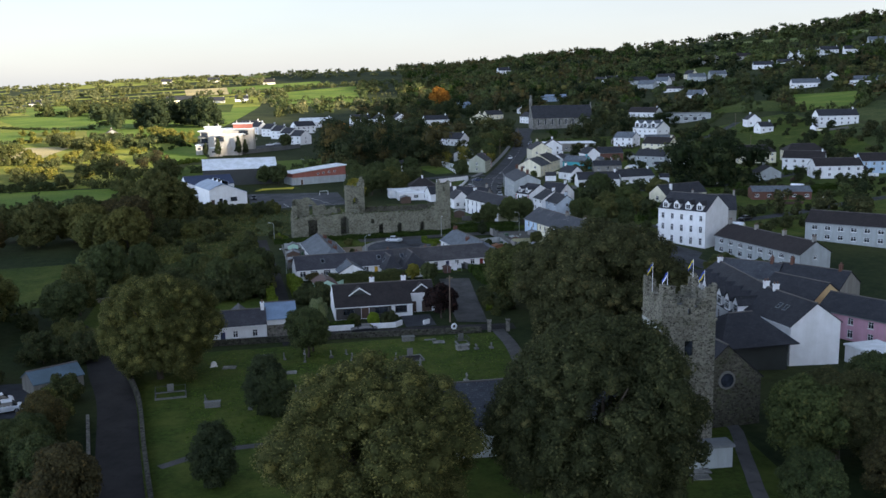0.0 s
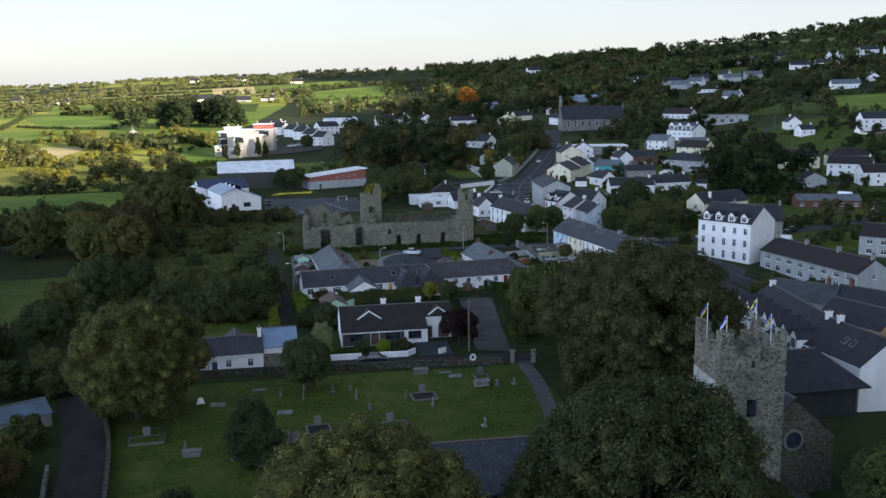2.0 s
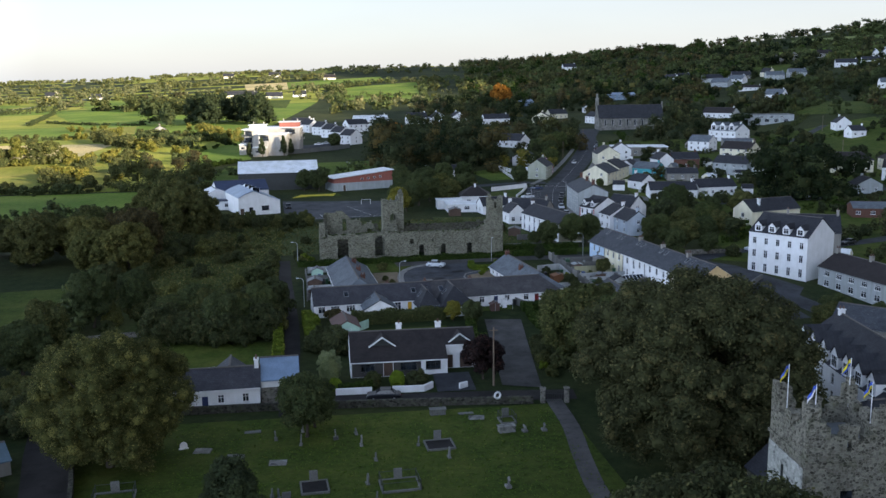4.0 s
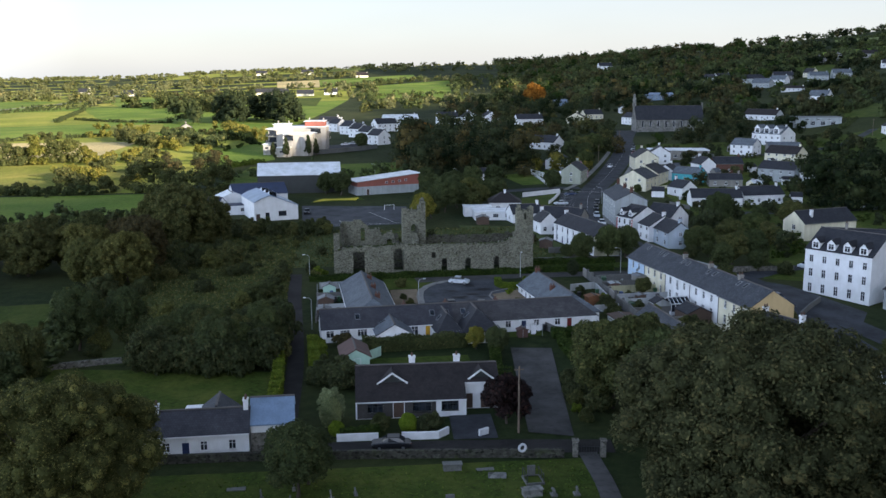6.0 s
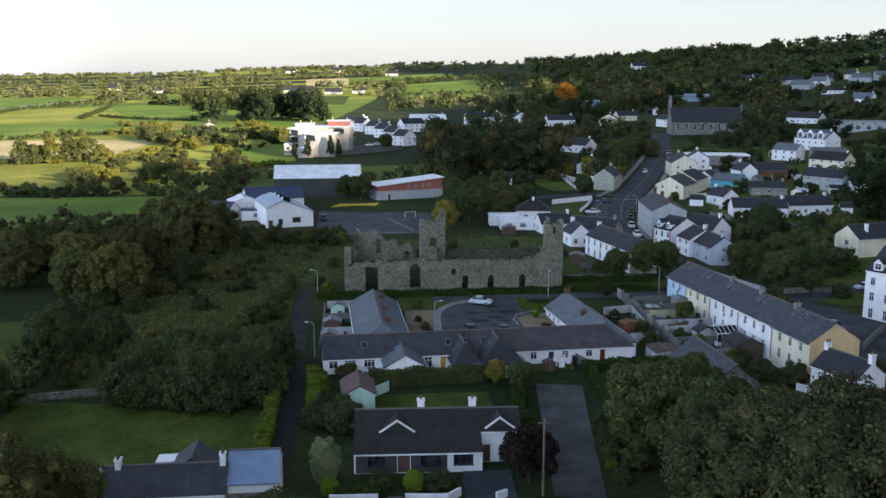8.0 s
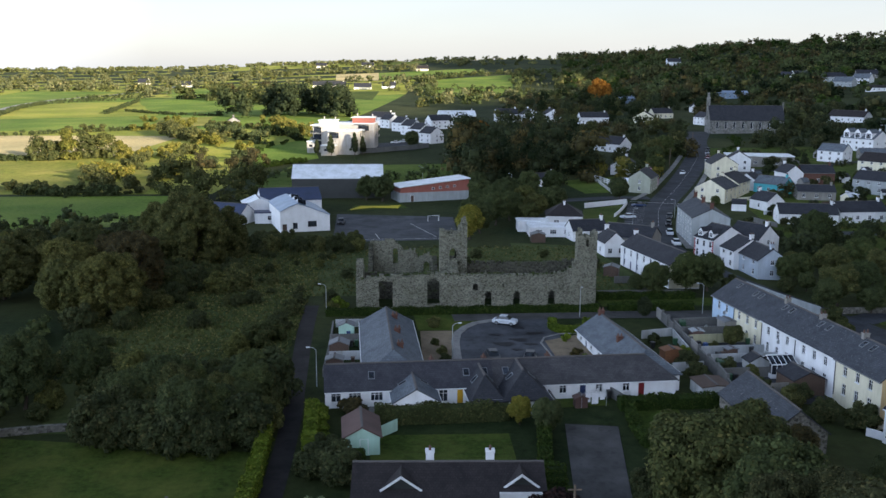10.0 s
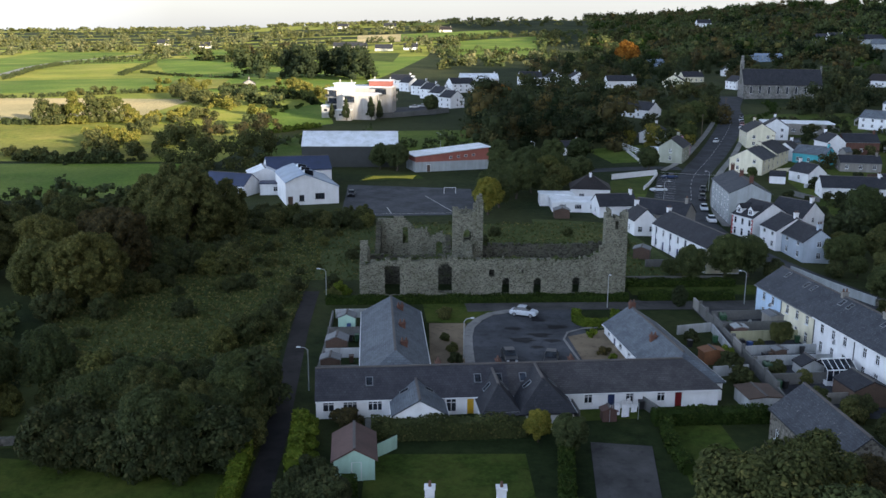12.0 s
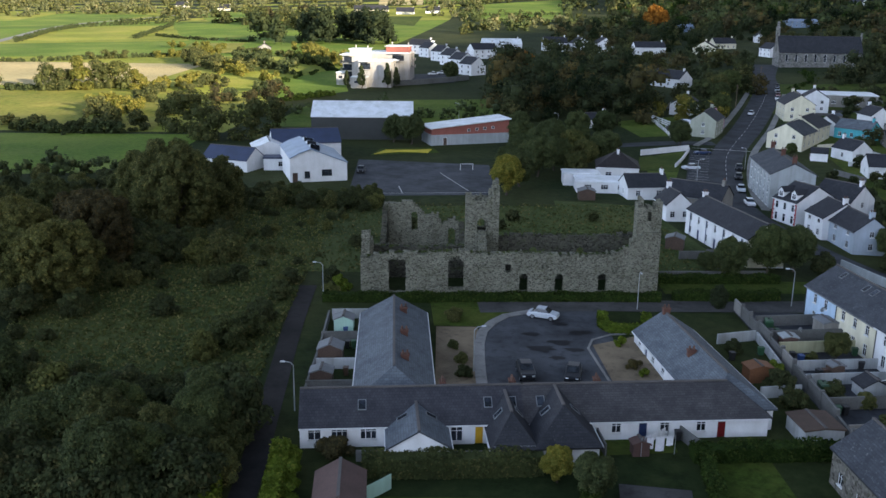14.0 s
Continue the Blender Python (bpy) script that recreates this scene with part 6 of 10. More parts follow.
LW, LC, LG = "white rendered house with slate roof and chimney", "cream rendered house with dark slate roof", "grey rendered house with dark slate roof"
for row in ((139.0, 345.0, -10, 16.4, 7.6, 3.0, 2.5, WHITE, SLATE, "long low white house with dark roof"), (155.4, 347.4, 4, 14.6, 7.6, 3.2, 2.5, WHITE, SLATE, "low white house with dark roof"), (136.0, 366.5, 20, 6.5, 8.0, 3.0, 2.4, WHITE, SLATE, "small white gabled outbuilding with slate roof", "y"),
            (185.5, 392.5, -54, 15.0, 8.5, 4.8, 2.6, GREYR, SLATE, "pale grey-white two-storey house with slate roof"), (194.0, 383.0, -30, 10.0, 8.0, 4.6, 2.0, WHITE, SLATE, LW), (172.8, 414.8, -6, 11.6, 8.0, 4.2, 2.4, BRICK, SLATE, "brick house with dark roof"), (163.2, 415.0, 4, 6.6, 9.0, 4.2, 2.6, WHITE, SLATE, "white gabled house with slate roof", "y"),
            (150.0, 396.0, -50, 11.0, 7.0, 3.4, 2.2, TEAL, SLATE2, "turquoise house with slate roof"), (159.0, 384.0, -12, 12.0, 7.0, 2.8, 1.8, GREYBROWN, SLATE, LG), (210.0, 438.0, -55, 15.0, 9.5, 4.4, 3.0, CREAM, TILE, LC), 
            (206.0, 470.0, -50, 11.0, 9.0, 4.6, 2.8, WHITE, SLATE2, LW), (226.0, 474.0, -15, 14.0, 8.0, 3.0, 1.6, GREYBROWN, SLATE2, "low grey outbuilding with slate roof"), (288.0, 626.0, -52, 22.0, 11.0, 3.2, 3.4, WHITE, TILE, "low white house with brown roof"),
            (121.0, 514.0, -50, 15.0, 9.0, 3.6, 3.2, WHITE, SLATE, LW), (177.0, 670.0, -20, 13.0, 10.0, 3.8, 3.6, CREAM, TILE, LC, "y"), (144.0, 670.0, 5, 18.0, 9.0, 4.2, 3.0, WHITE, SLATE, LW), (198.0, 708.0, 10, 14.0, 9.0, 3.6, 3.0, CREAM, SLATE, LC), (209.0, 872.0, 0, 24.0, 12.0, 4.0, 1.6, METALBLUE, METALBLUE, "pale blue metal farm shed"),
            (143.8, 431.6, -8, 9.6, 14.0, 5.4, 3.0, CREAM, SLATE, "pale gabled public house on the street", "y"), (156.0, 447.0, -16, 9.0, 9.0, 5.0, 2.8, WHITE, SLATE, LW, "y"), (125.8, 383.7, 53, 13.4, 10.0, 4.4, 2.8, CREAM, SLATE3, "cream street house with worn slates"), (133.9, 394.4, 53, 13.4, 10.0, 4.6, 2.8, CREAM, SLATE, LC), (144.5, 404.0, 53, 8.0, 7.0, 3.4, 2.4, WHITE, SLATE, LW),
            (105.9, 401.0, 64, 13.0, 7.5, 5.0, 2.6, SAGE, SLATE, "sage-grey two-storey house on the street"), (110.4, 410.6, 64, 6.0, 6.0, 3.4, 1.8, PINK, SLATE, "small pink house on the street"), (109.0, 440.0, -20, 10.0, 9.0, 3.6, 2.8, WHITE, SLATE, "white cottage above the street", "y"), (73.0, 411.0, 20, 7.0, 6.0, 2.6, 1.8, WHITE, SLATE, "small white outbuilding with slate roof"),
            (76.4, 299.0, -35, 12.0, 7.0, 3.6, 2.4, GREYBROWN, SLATE, LG), (69.6, 291.5, 8, 5.0, 6.5, 3.4, 2.2, WHITE, SLATE, "white gabled cottage with slate roof", "y"), (67.8, 310.5, 8, 9.0, 6.5, 2.8, 2.2, WHITE, SLATE, "low white house with slate roof"),
            (98.6, 285.2, -82, 6.5, 8.5, 4.4, 2.5, WHITE, SLATE, LW), (106.5, 301.0, -57, 9.0, 8.0, 4.6, 3.0, WHITE, SLATE, "white house with steep slate roof behind"), (99.6, 277.2, -86.0, 9.4, 6.4, 4.3, 2.3, ICE, SLATE, "pale blue-grey two-storey house with slate roof"),
             (238.5, 336.0, -14, 19.0, 9.0, 5.0, 2.8, WHITE, TILE, "white semi-detached houses with brown tiled roof"), (263.0, 342.0, -14, 17.0, 9.0, 5.0, 2.8, PALEBLUE, TILE, "blue-grey semi-detached houses with tiled roof"), (210.0, 340.0, -10, 9.0, 8.0, 3.2, 2.4, GREYR, SLATE, LG, "y"),
            (322.0, 456.0, -12, 22.0, 9.0, 5.4, 3.2, WHITE, SLATE, "white farmhouse with slate roof and big chimney"), (299.0, 502.0, -10, 8.0, 8.0, 3.6, 3.0, WHITE, SLATE, "white gabled cottage with slate roof", "y"), (291.0, 476.0, 0, 8.0, 7.0, 3.2, 2.4, WHITE, SLATE, LW), (496.0, 748.0, -20, 24.0, 10.0, 4.0, 3.6, WHITE, SLATE2, "white hillside bungalow with blue slates"), (543.0, 778.0, -20, 10.0, 9.0, 3.6, 3.2, WHITE, SLATE, LW, "y"), (530.0, 706.0, -25, 34.0, 11.0, 3.6, 3.4, WHITE, SLATE2, "long white hillside house with dark roof"),
            (640.5, 998.0, -25, 8.6, 10.0, 5.0, 4.8, WHITE, SLATE2, "white gabled house on the hillside", "y"), (648.8, 993.0, -25, 8.6, 10.0, 5.0, 4.8, WHITE, SLATE2, "white gabled house on the hillside", "y"), (656.5, 988.0, -25, 8.6, 10.0, 5.0, 4.8, WHITE, SLATE2, "white gabled house on the hillside", "y"), (664.5, 982.0, -25, 8.6, 10.0, 5.0, 4.8, WHITE, SLATE2, "white gabled house on the hillside", "y"), (590.0, 972.0, -25, 22.0, 11.0, 3.8, 4.0, WHITE, SLATE, LW), (608.0, 956.0, -25, 18.0, 11.0, 3.8, 4.0, WHITE, SLATE, LW), (684.0, 988.0, -25, 20.0, 11.0, 5.0, 4.0, WHITE, SLATE, LW), (694.0, 956.0, -25, 22.0, 11.0, 4.0, 4.0, WHITE, SLATE, LW),
            (742.0, 976.0, -25, 26.0, 12.0, 5.0, 4.0, GREYR, SLATE2, LG), (394.0, 752.0, -58, 16.0, 10.0, 4.0, 4.4, WHITE, SLATE2, "white hillside house with dark slate roof"), (492.0, 940.0, -15, 18.0, 10.0, 5.0, 3.6, GREYR, SLATE2, LG), (515.0, 938.0, -15, 18.0, 10.0, 5.0, 3.6, GREYR, SLATE2, LG), (450.0, 995.0, -15, 22.0, 11.0, 4.4, 4.0, GREYR, SLATE, LG), (480.0, 990.0, -15, 20.0, 11.0, 4.4, 4.0, GREYBROWN, SLATE, LG), (592.0, 1126.0, -20, 16.0, 11.0, 4.0, 5.0, GREYBROWN, SLATE, LG, "y"), (612.0, 1120.0, -20, 16.0, 11.0, 4.0, 5.0, GREYBROWN, SLATE, LG, "y"),
            (601.0, 920.0, -20, 11.0, 9.0, 3.6, 3.4, WHITE, SLATE, LW, "y"), (640.0, 1100.0, -20, 24.0, 11.0, 4.0, 4.0, GREYBROWN, TILE, LG), (-82.0, 682.0, 10, 7.5, 7.0, 2.4, 2.2, GREYBROWN, TILE, "small pale farm barn with slate roof", "y"), (-60.0, 1232.0, 5, 40.0, 10.0, 2.8, 4.4, CREAM, SLATE, "long white far row with dark roof"), (-18.0, 1176.0, 0, 20.0, 10.0, 2.8, 4.4, CREAM, SLATE, LW), (12.0, 1190.0, 0, 16.0, 10.0, 2.8, 4.4, WHITE, SLATE, LW), (-116.0, 1830.0, 0, 20.0, 12.0, 3.5, 5.0, CREAM, SLATE, "far white farmhouse on the plain"), (-30.0, 1780.0, 0, 22.0, 12.0, 3.5, 5.0, CREAM, SLATE, "far pale farmhouse on the plain"), (62.0, 1600.0, 0, 20.0, 12.0, 3.5, 5.0, CREAM, TILE, "far pale house with tiled roof"), (-250.0, 1320.0, 0, 16.0, 10.0, 3.0, 4.5, CREAM, SLATE, "far white farmhouse on the plain"), (-330.0, 1420.0, 0, 16.0, 10.0, 3.0, 4.5, CREAM, SLATE, "far white farmhouse on the plain"),
            (38.0, 552.0, -52, 9.0, 8.6, 5.0, 3.0, WHITE, SLATE, "white gabled estate house with slate roof"), (33.5, 575.0, -52, 9.0, 8.6, 5.0, 3.0, WHITE, SLATE, "white gabled estate house with slate roof"), (29.0, 598.0, -52, 9.0, 8.6, 5.0, 3.0, WHITE, SLATE, "white gabled estate house with slate roof"), (24.0, 622.0, -52, 9.0, 8.6, 5.0, 3.0, WHITE, SLATE, "white gabled estate house with slate roof"), (17.0, 648.0, -52, 9.0, 8.6, 5.0, 3.0, WHITE, SLATE, "white gabled estate house with slate roof"), (12.0, 672.0, -30, 14.0, 10.0, 5.0, 3.0, WHITE, SLATE, "white estate house with slate roof"), (46.0, 640.0, 20, 14.0, 10.0, 5.0, 3.0, WHITE, SLATE, "white estate house with slate roof"), (92.0, 694.0, 5, 14.0, 10.0, 5.0, 3.4, WHITE, SLATE, "white estate house with slate roof"), (107.0, 692.0, 5, 11.0, 12.0, 5.0, 3.4, WHITE, SLATE, "white gabled estate house with slate roof", "y"), (121.0, 690.0, 5, 11.0, 12.0, 5.0, 3.4, WHITE, SLATE, "white gabled estate house with slate roof", "y"), (60.0, 700.0, 5, 24.0, 12.0, 4.0, 3.0, WHITE, METALWHITE, "white hall with pale metal roof")):
    hs(*row)
for x, y, a, w, d, h, r, wl_m, rf, lab in ((430, 930, -50, 18, 11, 4.6, 4.2, GREYR, SLATE2, "grey hillside house with steep gables"), (456, 948, -52, 16, 11, 4.4, 4.2, WHITE, SLATE2, "white hillside house with steep gables"), (433, 1066, -60, 15, 10, 3.6, 4.0, WHITE, SLATE, "small white hillside cottage"), (450, 1072, -30, 13, 9, 3.6, 3.4, GREYR, SLATE, "small grey hillside cottage"),
                                        (237, 754, -10, 9, 9, 3.8, 3.6, WHITE, SLATE, "small white gabled cottage above the church"), (508, 985, -70, 12, 10, 4.6, 4.2, CREAM, SLATE, "cream gabled hillside house"), (426, 860, -20, 20, 9, 2.8, 2.0, WHITE, TILE, "low white bungalow on the hillside"), (421, 1440, 0, 20, 12, 5.0, 5.0, WHITE, SLATE, "white farmhouse on the far slope"),
                                        (309, 880, -10, 26, 12, 4.6, 1.8, METALBLUE, METALBLUE, "blue metal shed behind the church"), (208, 648, -75, 11, 8, 4.6, 3.0, WHITE, SLATE, "white gabled house beside the church")):
    hs(x, y, a, w, d, h, r, wl_m, rf, lab, ridge="y" if lab.startswith("small white gabled") else "x", ch=0 if "shed" in lab else 1)
hs(236.0, 504.0, -62, 17.0, 12.0, 5.6, 3.6, WHITE, SLATE2, "large white house with three front gablets", dormers=[(-5.6, 0.04, 3.2), (0.0, 0.04, 3.2), (5.6, 0.04, 3.2)])
for x, y, a, wl_m, lab in ((233.0, 388.0, -12, CREAM, "cream"), (255.0, 384.0, -12, CREAM, "cream"), (241.0, 361.0, -40, WHITE, "white")):
    hs(x, y, a, 17.0, 9.0, 5.0, 2.8, wl_m, TILE, f"{lab} semi-detached houses with brown hipped tiled roof", hip=(3.6, 3.6) if lab == "cream" else (0, 0), ch=0 if lab == "cream" else 1)
house(96.7, 295.6, -68.0, 6.6, 10.0, 4.9, 2.8, roof=SLATE, label="white house with red quoins and dormers", quoins=plain("red_quoin_paint", (0.3, 0.03, 0.03)), dormers=[(-1.8, 0.1, 1.5), (1.8, 0.1, 1.5)], front=row_of(3, 2.2, 2.9, 0.8, 1.4) + row_of(3, 2.2, 0.5, 0.8, 1.6), right=row_of(2, 2.6, 2.9, 0.9, 1.3))
house(99.1, 316.5, -97.0, 22.0, 9.0, 7.6, 2.2, wall=GREYR, roof=SLATE3, label="tall grey three-storey street building with worn slate roof", front=row_of(6, 3.5, 0.6, 1.0, 1.9) + row_of(6, 3.5, 3.2, 1.0, 1.6) + row_of(6, 3.5, 5.6, 1.0, 1.4), right=[(2, 5.0, 0.9, 1.2, "w")], chim=[(-10.5, 0, 1.2), (0, 0, 1.2), (10.4, 0, 1.2)], chim_mat=BRICK)
rw_h = house(74.6, 269.6, -79.0, 22.4, 6.6, 4.7, 2.4, roof=SLATE, label="white and blue two-storey row with a dark slate roof", name="cottage_row", category="terraced house", over=0.15, door_mats=DOORS, chim=[(-11.0, 0, 0.5)],
             front=row_of(7, 3.1, 3.0, 0.85, 1.35) + [o for k in range(7) for o in [((k - 3) * 3.1, 0.0 if k % 2 else 0.7, 0.9, 2.0 if k % 2 else 1.3, "b" if k % 2 else "w")]])
b = bmesh.new()
face(b, (11.206, -3.29, 0), (11.206, 3.29, 0), (11.206, 3.29, 4.66), (11.206, 0, 7.0), (11.206, -3.29, 4.66))
part("gable_render", b, CREAM, rw_h, "cream rendered gable")
for k in range(4):
    b = bmesh.new()
    tube(b, (-9.3 + k * 6.2, -3.38, 0), (-9.3 + k * 6.2, -3.38, 4.6), 0.06, 0.06, 6)
    part("rain_pipe", b, plain("blue_pipe_paint", (0.03, 0.06, 0.16), 0.5), rw_h)
house(66.0, 332.0, -8.0, 9.6, 9.6, 3.2, 2.9, roof=TILE, hip=(4.7, 4.7), label="white house with pyramid-hipped brown tiled roof", front=row_of(2, 4.2, 0.8, 1.4, 1.2), right=row_of(2, 4.0, 0.8, 1.2, 1.2), chim=[(0, -0.6, 0.7)])
house(60.0, 316.0, -2.0, 12.0, 7.0, 2.3, 0.3, roof=METALWHITE, flat=True, label="flat-roofed low white extension building", name="extension", category="extension", front=row_of(3, 3.6, 0.8, 1.6, 1.1))
house(56.0, 322.6, -2.0, 8.0, 5.0, 2.6, 0.3, roof=METALWHITE, flat=True, label="flat-roofed low white extension building", name="extension", category="extension")
house(170.0, 462.0, -12.0, 26.0, 13.0, 4.0, 0.3, roof=METALWHITE, flat=True, wall=GREYBROWN, label="low flat-roofed building with pale roof", name="building", category="building", front=row_of(6, 4, 1.0, 1.6, 1.2))
house(289.0, 562.0, -12.0, 26.0, 11.0, 4.8, 0.3, roof=LEAD, flat=True, wall=GREYR, label="modern grey flat-roofed house with wide windows", category="house", front=row_of(4, 5.6, 0.4, 2.6, 2.2) + row_of(3, 6.0, 3.0, 2.0, 1.2))
# ---------------------------------------------------------------- parish church
pc = house(212.0, 592.0, -6.0, 40.0, 13.0, 7.0, 7.6, wall=STONE_C, roof=SLATE, label="large grey granite parish church with steep slate roof", name="parish_church", category="church", fascia=False, front=row_of(8, 4.6, 2.2, 1.1, 3.8, "p"))
part("buttress", boxes(*[(x - 0.4, x + 0.4, -7.4, -6.502, -1, 5.6) for x in (-18.6, -13.8, -9.2, -4.6, 0, 4.6, 9.2, 13.8, 18.6)]), STONE_C, pc)
part("gable_coping", boxes((20.02, 20.7, -0.7, 0.7, 7, 16.4), (-20.7, -20.02, -0.9, 0.9, 7, 17.6)), STONE_C, pc)
part("bellcote", boxes((-20.9, -19.2, -1.0, 1.0, 14.5, 19.0), (-20.6, -19.5, -0.6, 0.6, 19.002, 21.5)), STONE_C, pc)
# ---------------------------------------------------------------- school, hall, club
def slope_hall(x, y, ang, tops, depth, wall, roof, label, name, category, front=()):
    """A hall with an uneven roof line: tops are (x, z) along its front, from one eave over the ridge to the other."""
    BUILT.append((x, y, math.hypot(tops[-1][0], depth) / 2))
    t = thing(name, x, y, ang, label, category, z=lz(x, y))
    w = tops[-1][0]
    low = min(tops[0][1], tops[-1][1])
    for yy, n, o, u, hs_ in ((0, (0, -1, 0), (0, 0, 0), (1, 0, 0), [q[:4] for q in front]), (depth, (0, 1, 0), (w, depth, 0), (-1, 0, 0), [])):
        b = bmesh.new()
        wall_face(b, o, u, n, w, low, hs_)
        face(b, *[(a, yy, c) for a, c in ([(0, low), (w, low)] + [p for p in tops[::-1] if p[1] > low + 0.01])][:: 1 if yy == 0 else -1])
        part("gable_wall", b, wall, t)
    b = bmesh.new()
    face(b, (0, depth, -1), (0, 0, -1), (0, 0, tops[0][1]), (0, depth, tops[0][1]))
    face(b, (w, 0, -1), (w, depth, -1), (w, depth, tops[-1][1]), (w, 0, tops[-1][1]))
    part("side_wall", b, wall, t)
    b = bmesh.new()
    for (x0, z0), (x1, z1) in zip(tops, tops[1:]):
        L, a = math.hypot(x1 - x0, z1 - z0), -math.degrees(math.atan2(z1 - z0, x1 - x0))
        box(b, -0.1, L + 0.1, -0.35, depth + 0.35, 0.03, 0.2, m=pose(x0, 0, z0, 0, a, 0))
    part("roof", b, roof, t)
    for c, z0, ww, hh, kind in front:
        m = pose(c, 0.1, z0)
        put_door(t, m, ww, hh, WOODD) if kind == "d" else put_window(t, m, ww, hh, "w", DARKMETAL)
    return t


NAVY = plain("navy_metal_roof", (0.035, 0.048, 0.095), 0.45)
sch = slope_hall(-9.0, 319.4, 16.0, [(0, 5.4), (2.2, 6.5), (4.7, 7.3), (9.0, 5.6), (12.8, 4.1)], 19.0, WHITE, METALBLUE, "white school block with a pale blue curved metal roof", "school", "school", [(1.1, 0, 1.3, 2.2, "d"), (3.8, 0.9, 1.2, 1.5, "w"), (8.2, 1.3, 2.3, 1.4, "w")])
for k in range(3):
    y0 = 1.6 + k * 5.2
    b = bmesh.new()
    face(b, (4.9, y0, 7.1), (6.9, y0, 6.4), (6.9, y0, 7.9), (4.9, y0, 8.4))
    c = part("roof_monitor", b, CAR_GLASS_D, sch, "dark glazed roof monitor")
    b = bmesh.new()
    face(b, (4.8, y0 - 0.2, 8.45), (7.0, y0 - 0.2, 7.95), (7.0, y0 + 3.6, 6.45), (4.8, y0 + 3.6, 7.35))
    face(b, (4.8, y0 + 3.6, 7.3), (4.8, y0 - 0.2, 7.2), (4.8, y0 - 0.2, 8.45))
    face(b, (7.0, y0 - 0.2, 6.2), (7.0, y0 + 3.6, 6.4), (7.0, y0 - 0.2, 7.95))
    part("monitor_roof", b, METALWHITE, c)
house(-10.5, 352.5, 15.0, 17.0, 11.0, 4.6, 2.8, roof=NAVY, label="white school wing with a navy metal roof", name="school_wing", category="school", fascia=False, front=row_of(4, 3.2, 1.4, 1.2, 1.0), right=[(-2, 1.2, 1.2, 1.2, "w")])
house(-18.2, 344.0, 15.0, 8.0, 9.0, 4.4, 1.6, ridge="y", roof=METALWHITE, label="white school bay with a pale low-pitched roof", name="school_wing", category="school", fascia=False, front=[(-2.2, 1.2, 1.5, 1.0, "w"), (0.2, 1.2, 1.5, 1.0, "w"), (2.6, 0.6, 0.9, 1.9, "w")])
house(-25.4, 336.6, -22.0, 12.5, 7.4, 2.9, 2.4, roof=NAVY, label="white outbuilding with dark blue roof by the school", name="school_annex", category="school", fascia=False, front=[(1.5, 1, 2.4, 1, "w")])
house(-14.8, 336.0, 5.0, 6.0, 4.0, 2.8, 0.3, flat=True, roof=NAVY, label="low white link between the school blocks", name="school_link", category="school", front=[(1.0, 0.9, 1.2, 1.2, "w")])
house(1.5, 389.0, 2.0, 29.0, 16.0, 6.4, 3.6, wall=DARKMETAL, roof=METALWHITE, label="large sports hall with white metal roof and dark walls", name="sports_hall", category="hall", fascia=False)
club = thing("clubhouse", 32.6, 375.5, 18.0, "long clubhouse with red upper cladding and sloping white roof", "building")
BUILT.append((32.6, 375.5, 12.0))
CL, CD = 11.6, 9.0


def slope_wall(x0, x1, z0, z1a, z1b, y0, y1):
    """A wall whose top runs from z1a to z1b."""
    b = bmesh.new()
    vs = [[b.verts.new((x, y, z)) for x, z in ((x0, z0), (x1, z0), (x1, z1b), (x0, z1a))] for y in (y0, y1)]
    b.faces.new(vs[0]), b.faces.new(vs[1][::-1])
    for k in range(4):
        n = (k + 1) % 4
        b.faces.new((vs[0][n], vs[0][k], vs[1][k], vs[1][n]))
    return b


part("base_wall", slope_wall(-CL, CL, -0.6, 2.9, 2.9, 0, CD), GREYR, club)
part("upper_wall", slope_wall(-CL + 0.3, CL, 2.902, 4.6, 6.6, 0.06, CD - 0.06), REDWALL, club)
rb = bmesh.new()
box(rb, -CL - 0.4, CL + 0.5, -0.6, CD + 0.4, 0.0, 0.3, m=pose(0, 0, 5.6, 0, -math.degrees(math.atan2(2.05, 2 * CL)), 0))
part("roof_sheet", rb, METALWHITE, club)
for k in range(4):
    put_window(club, pose(-0.5 + k * 2.4, 0.02, 3.6 + 0.18 * k), 0.9, 0.7, "p")
put_door(club, pose(-7.5, -0.03, 0), 1.2, 2.1, WOODD)
# ---------------------------------------------------------------- apartments: stepped pale blocks with balconies
APT = render_coat("buff_apartment_render", (0.46, 0.435, 0.40), 0.2)


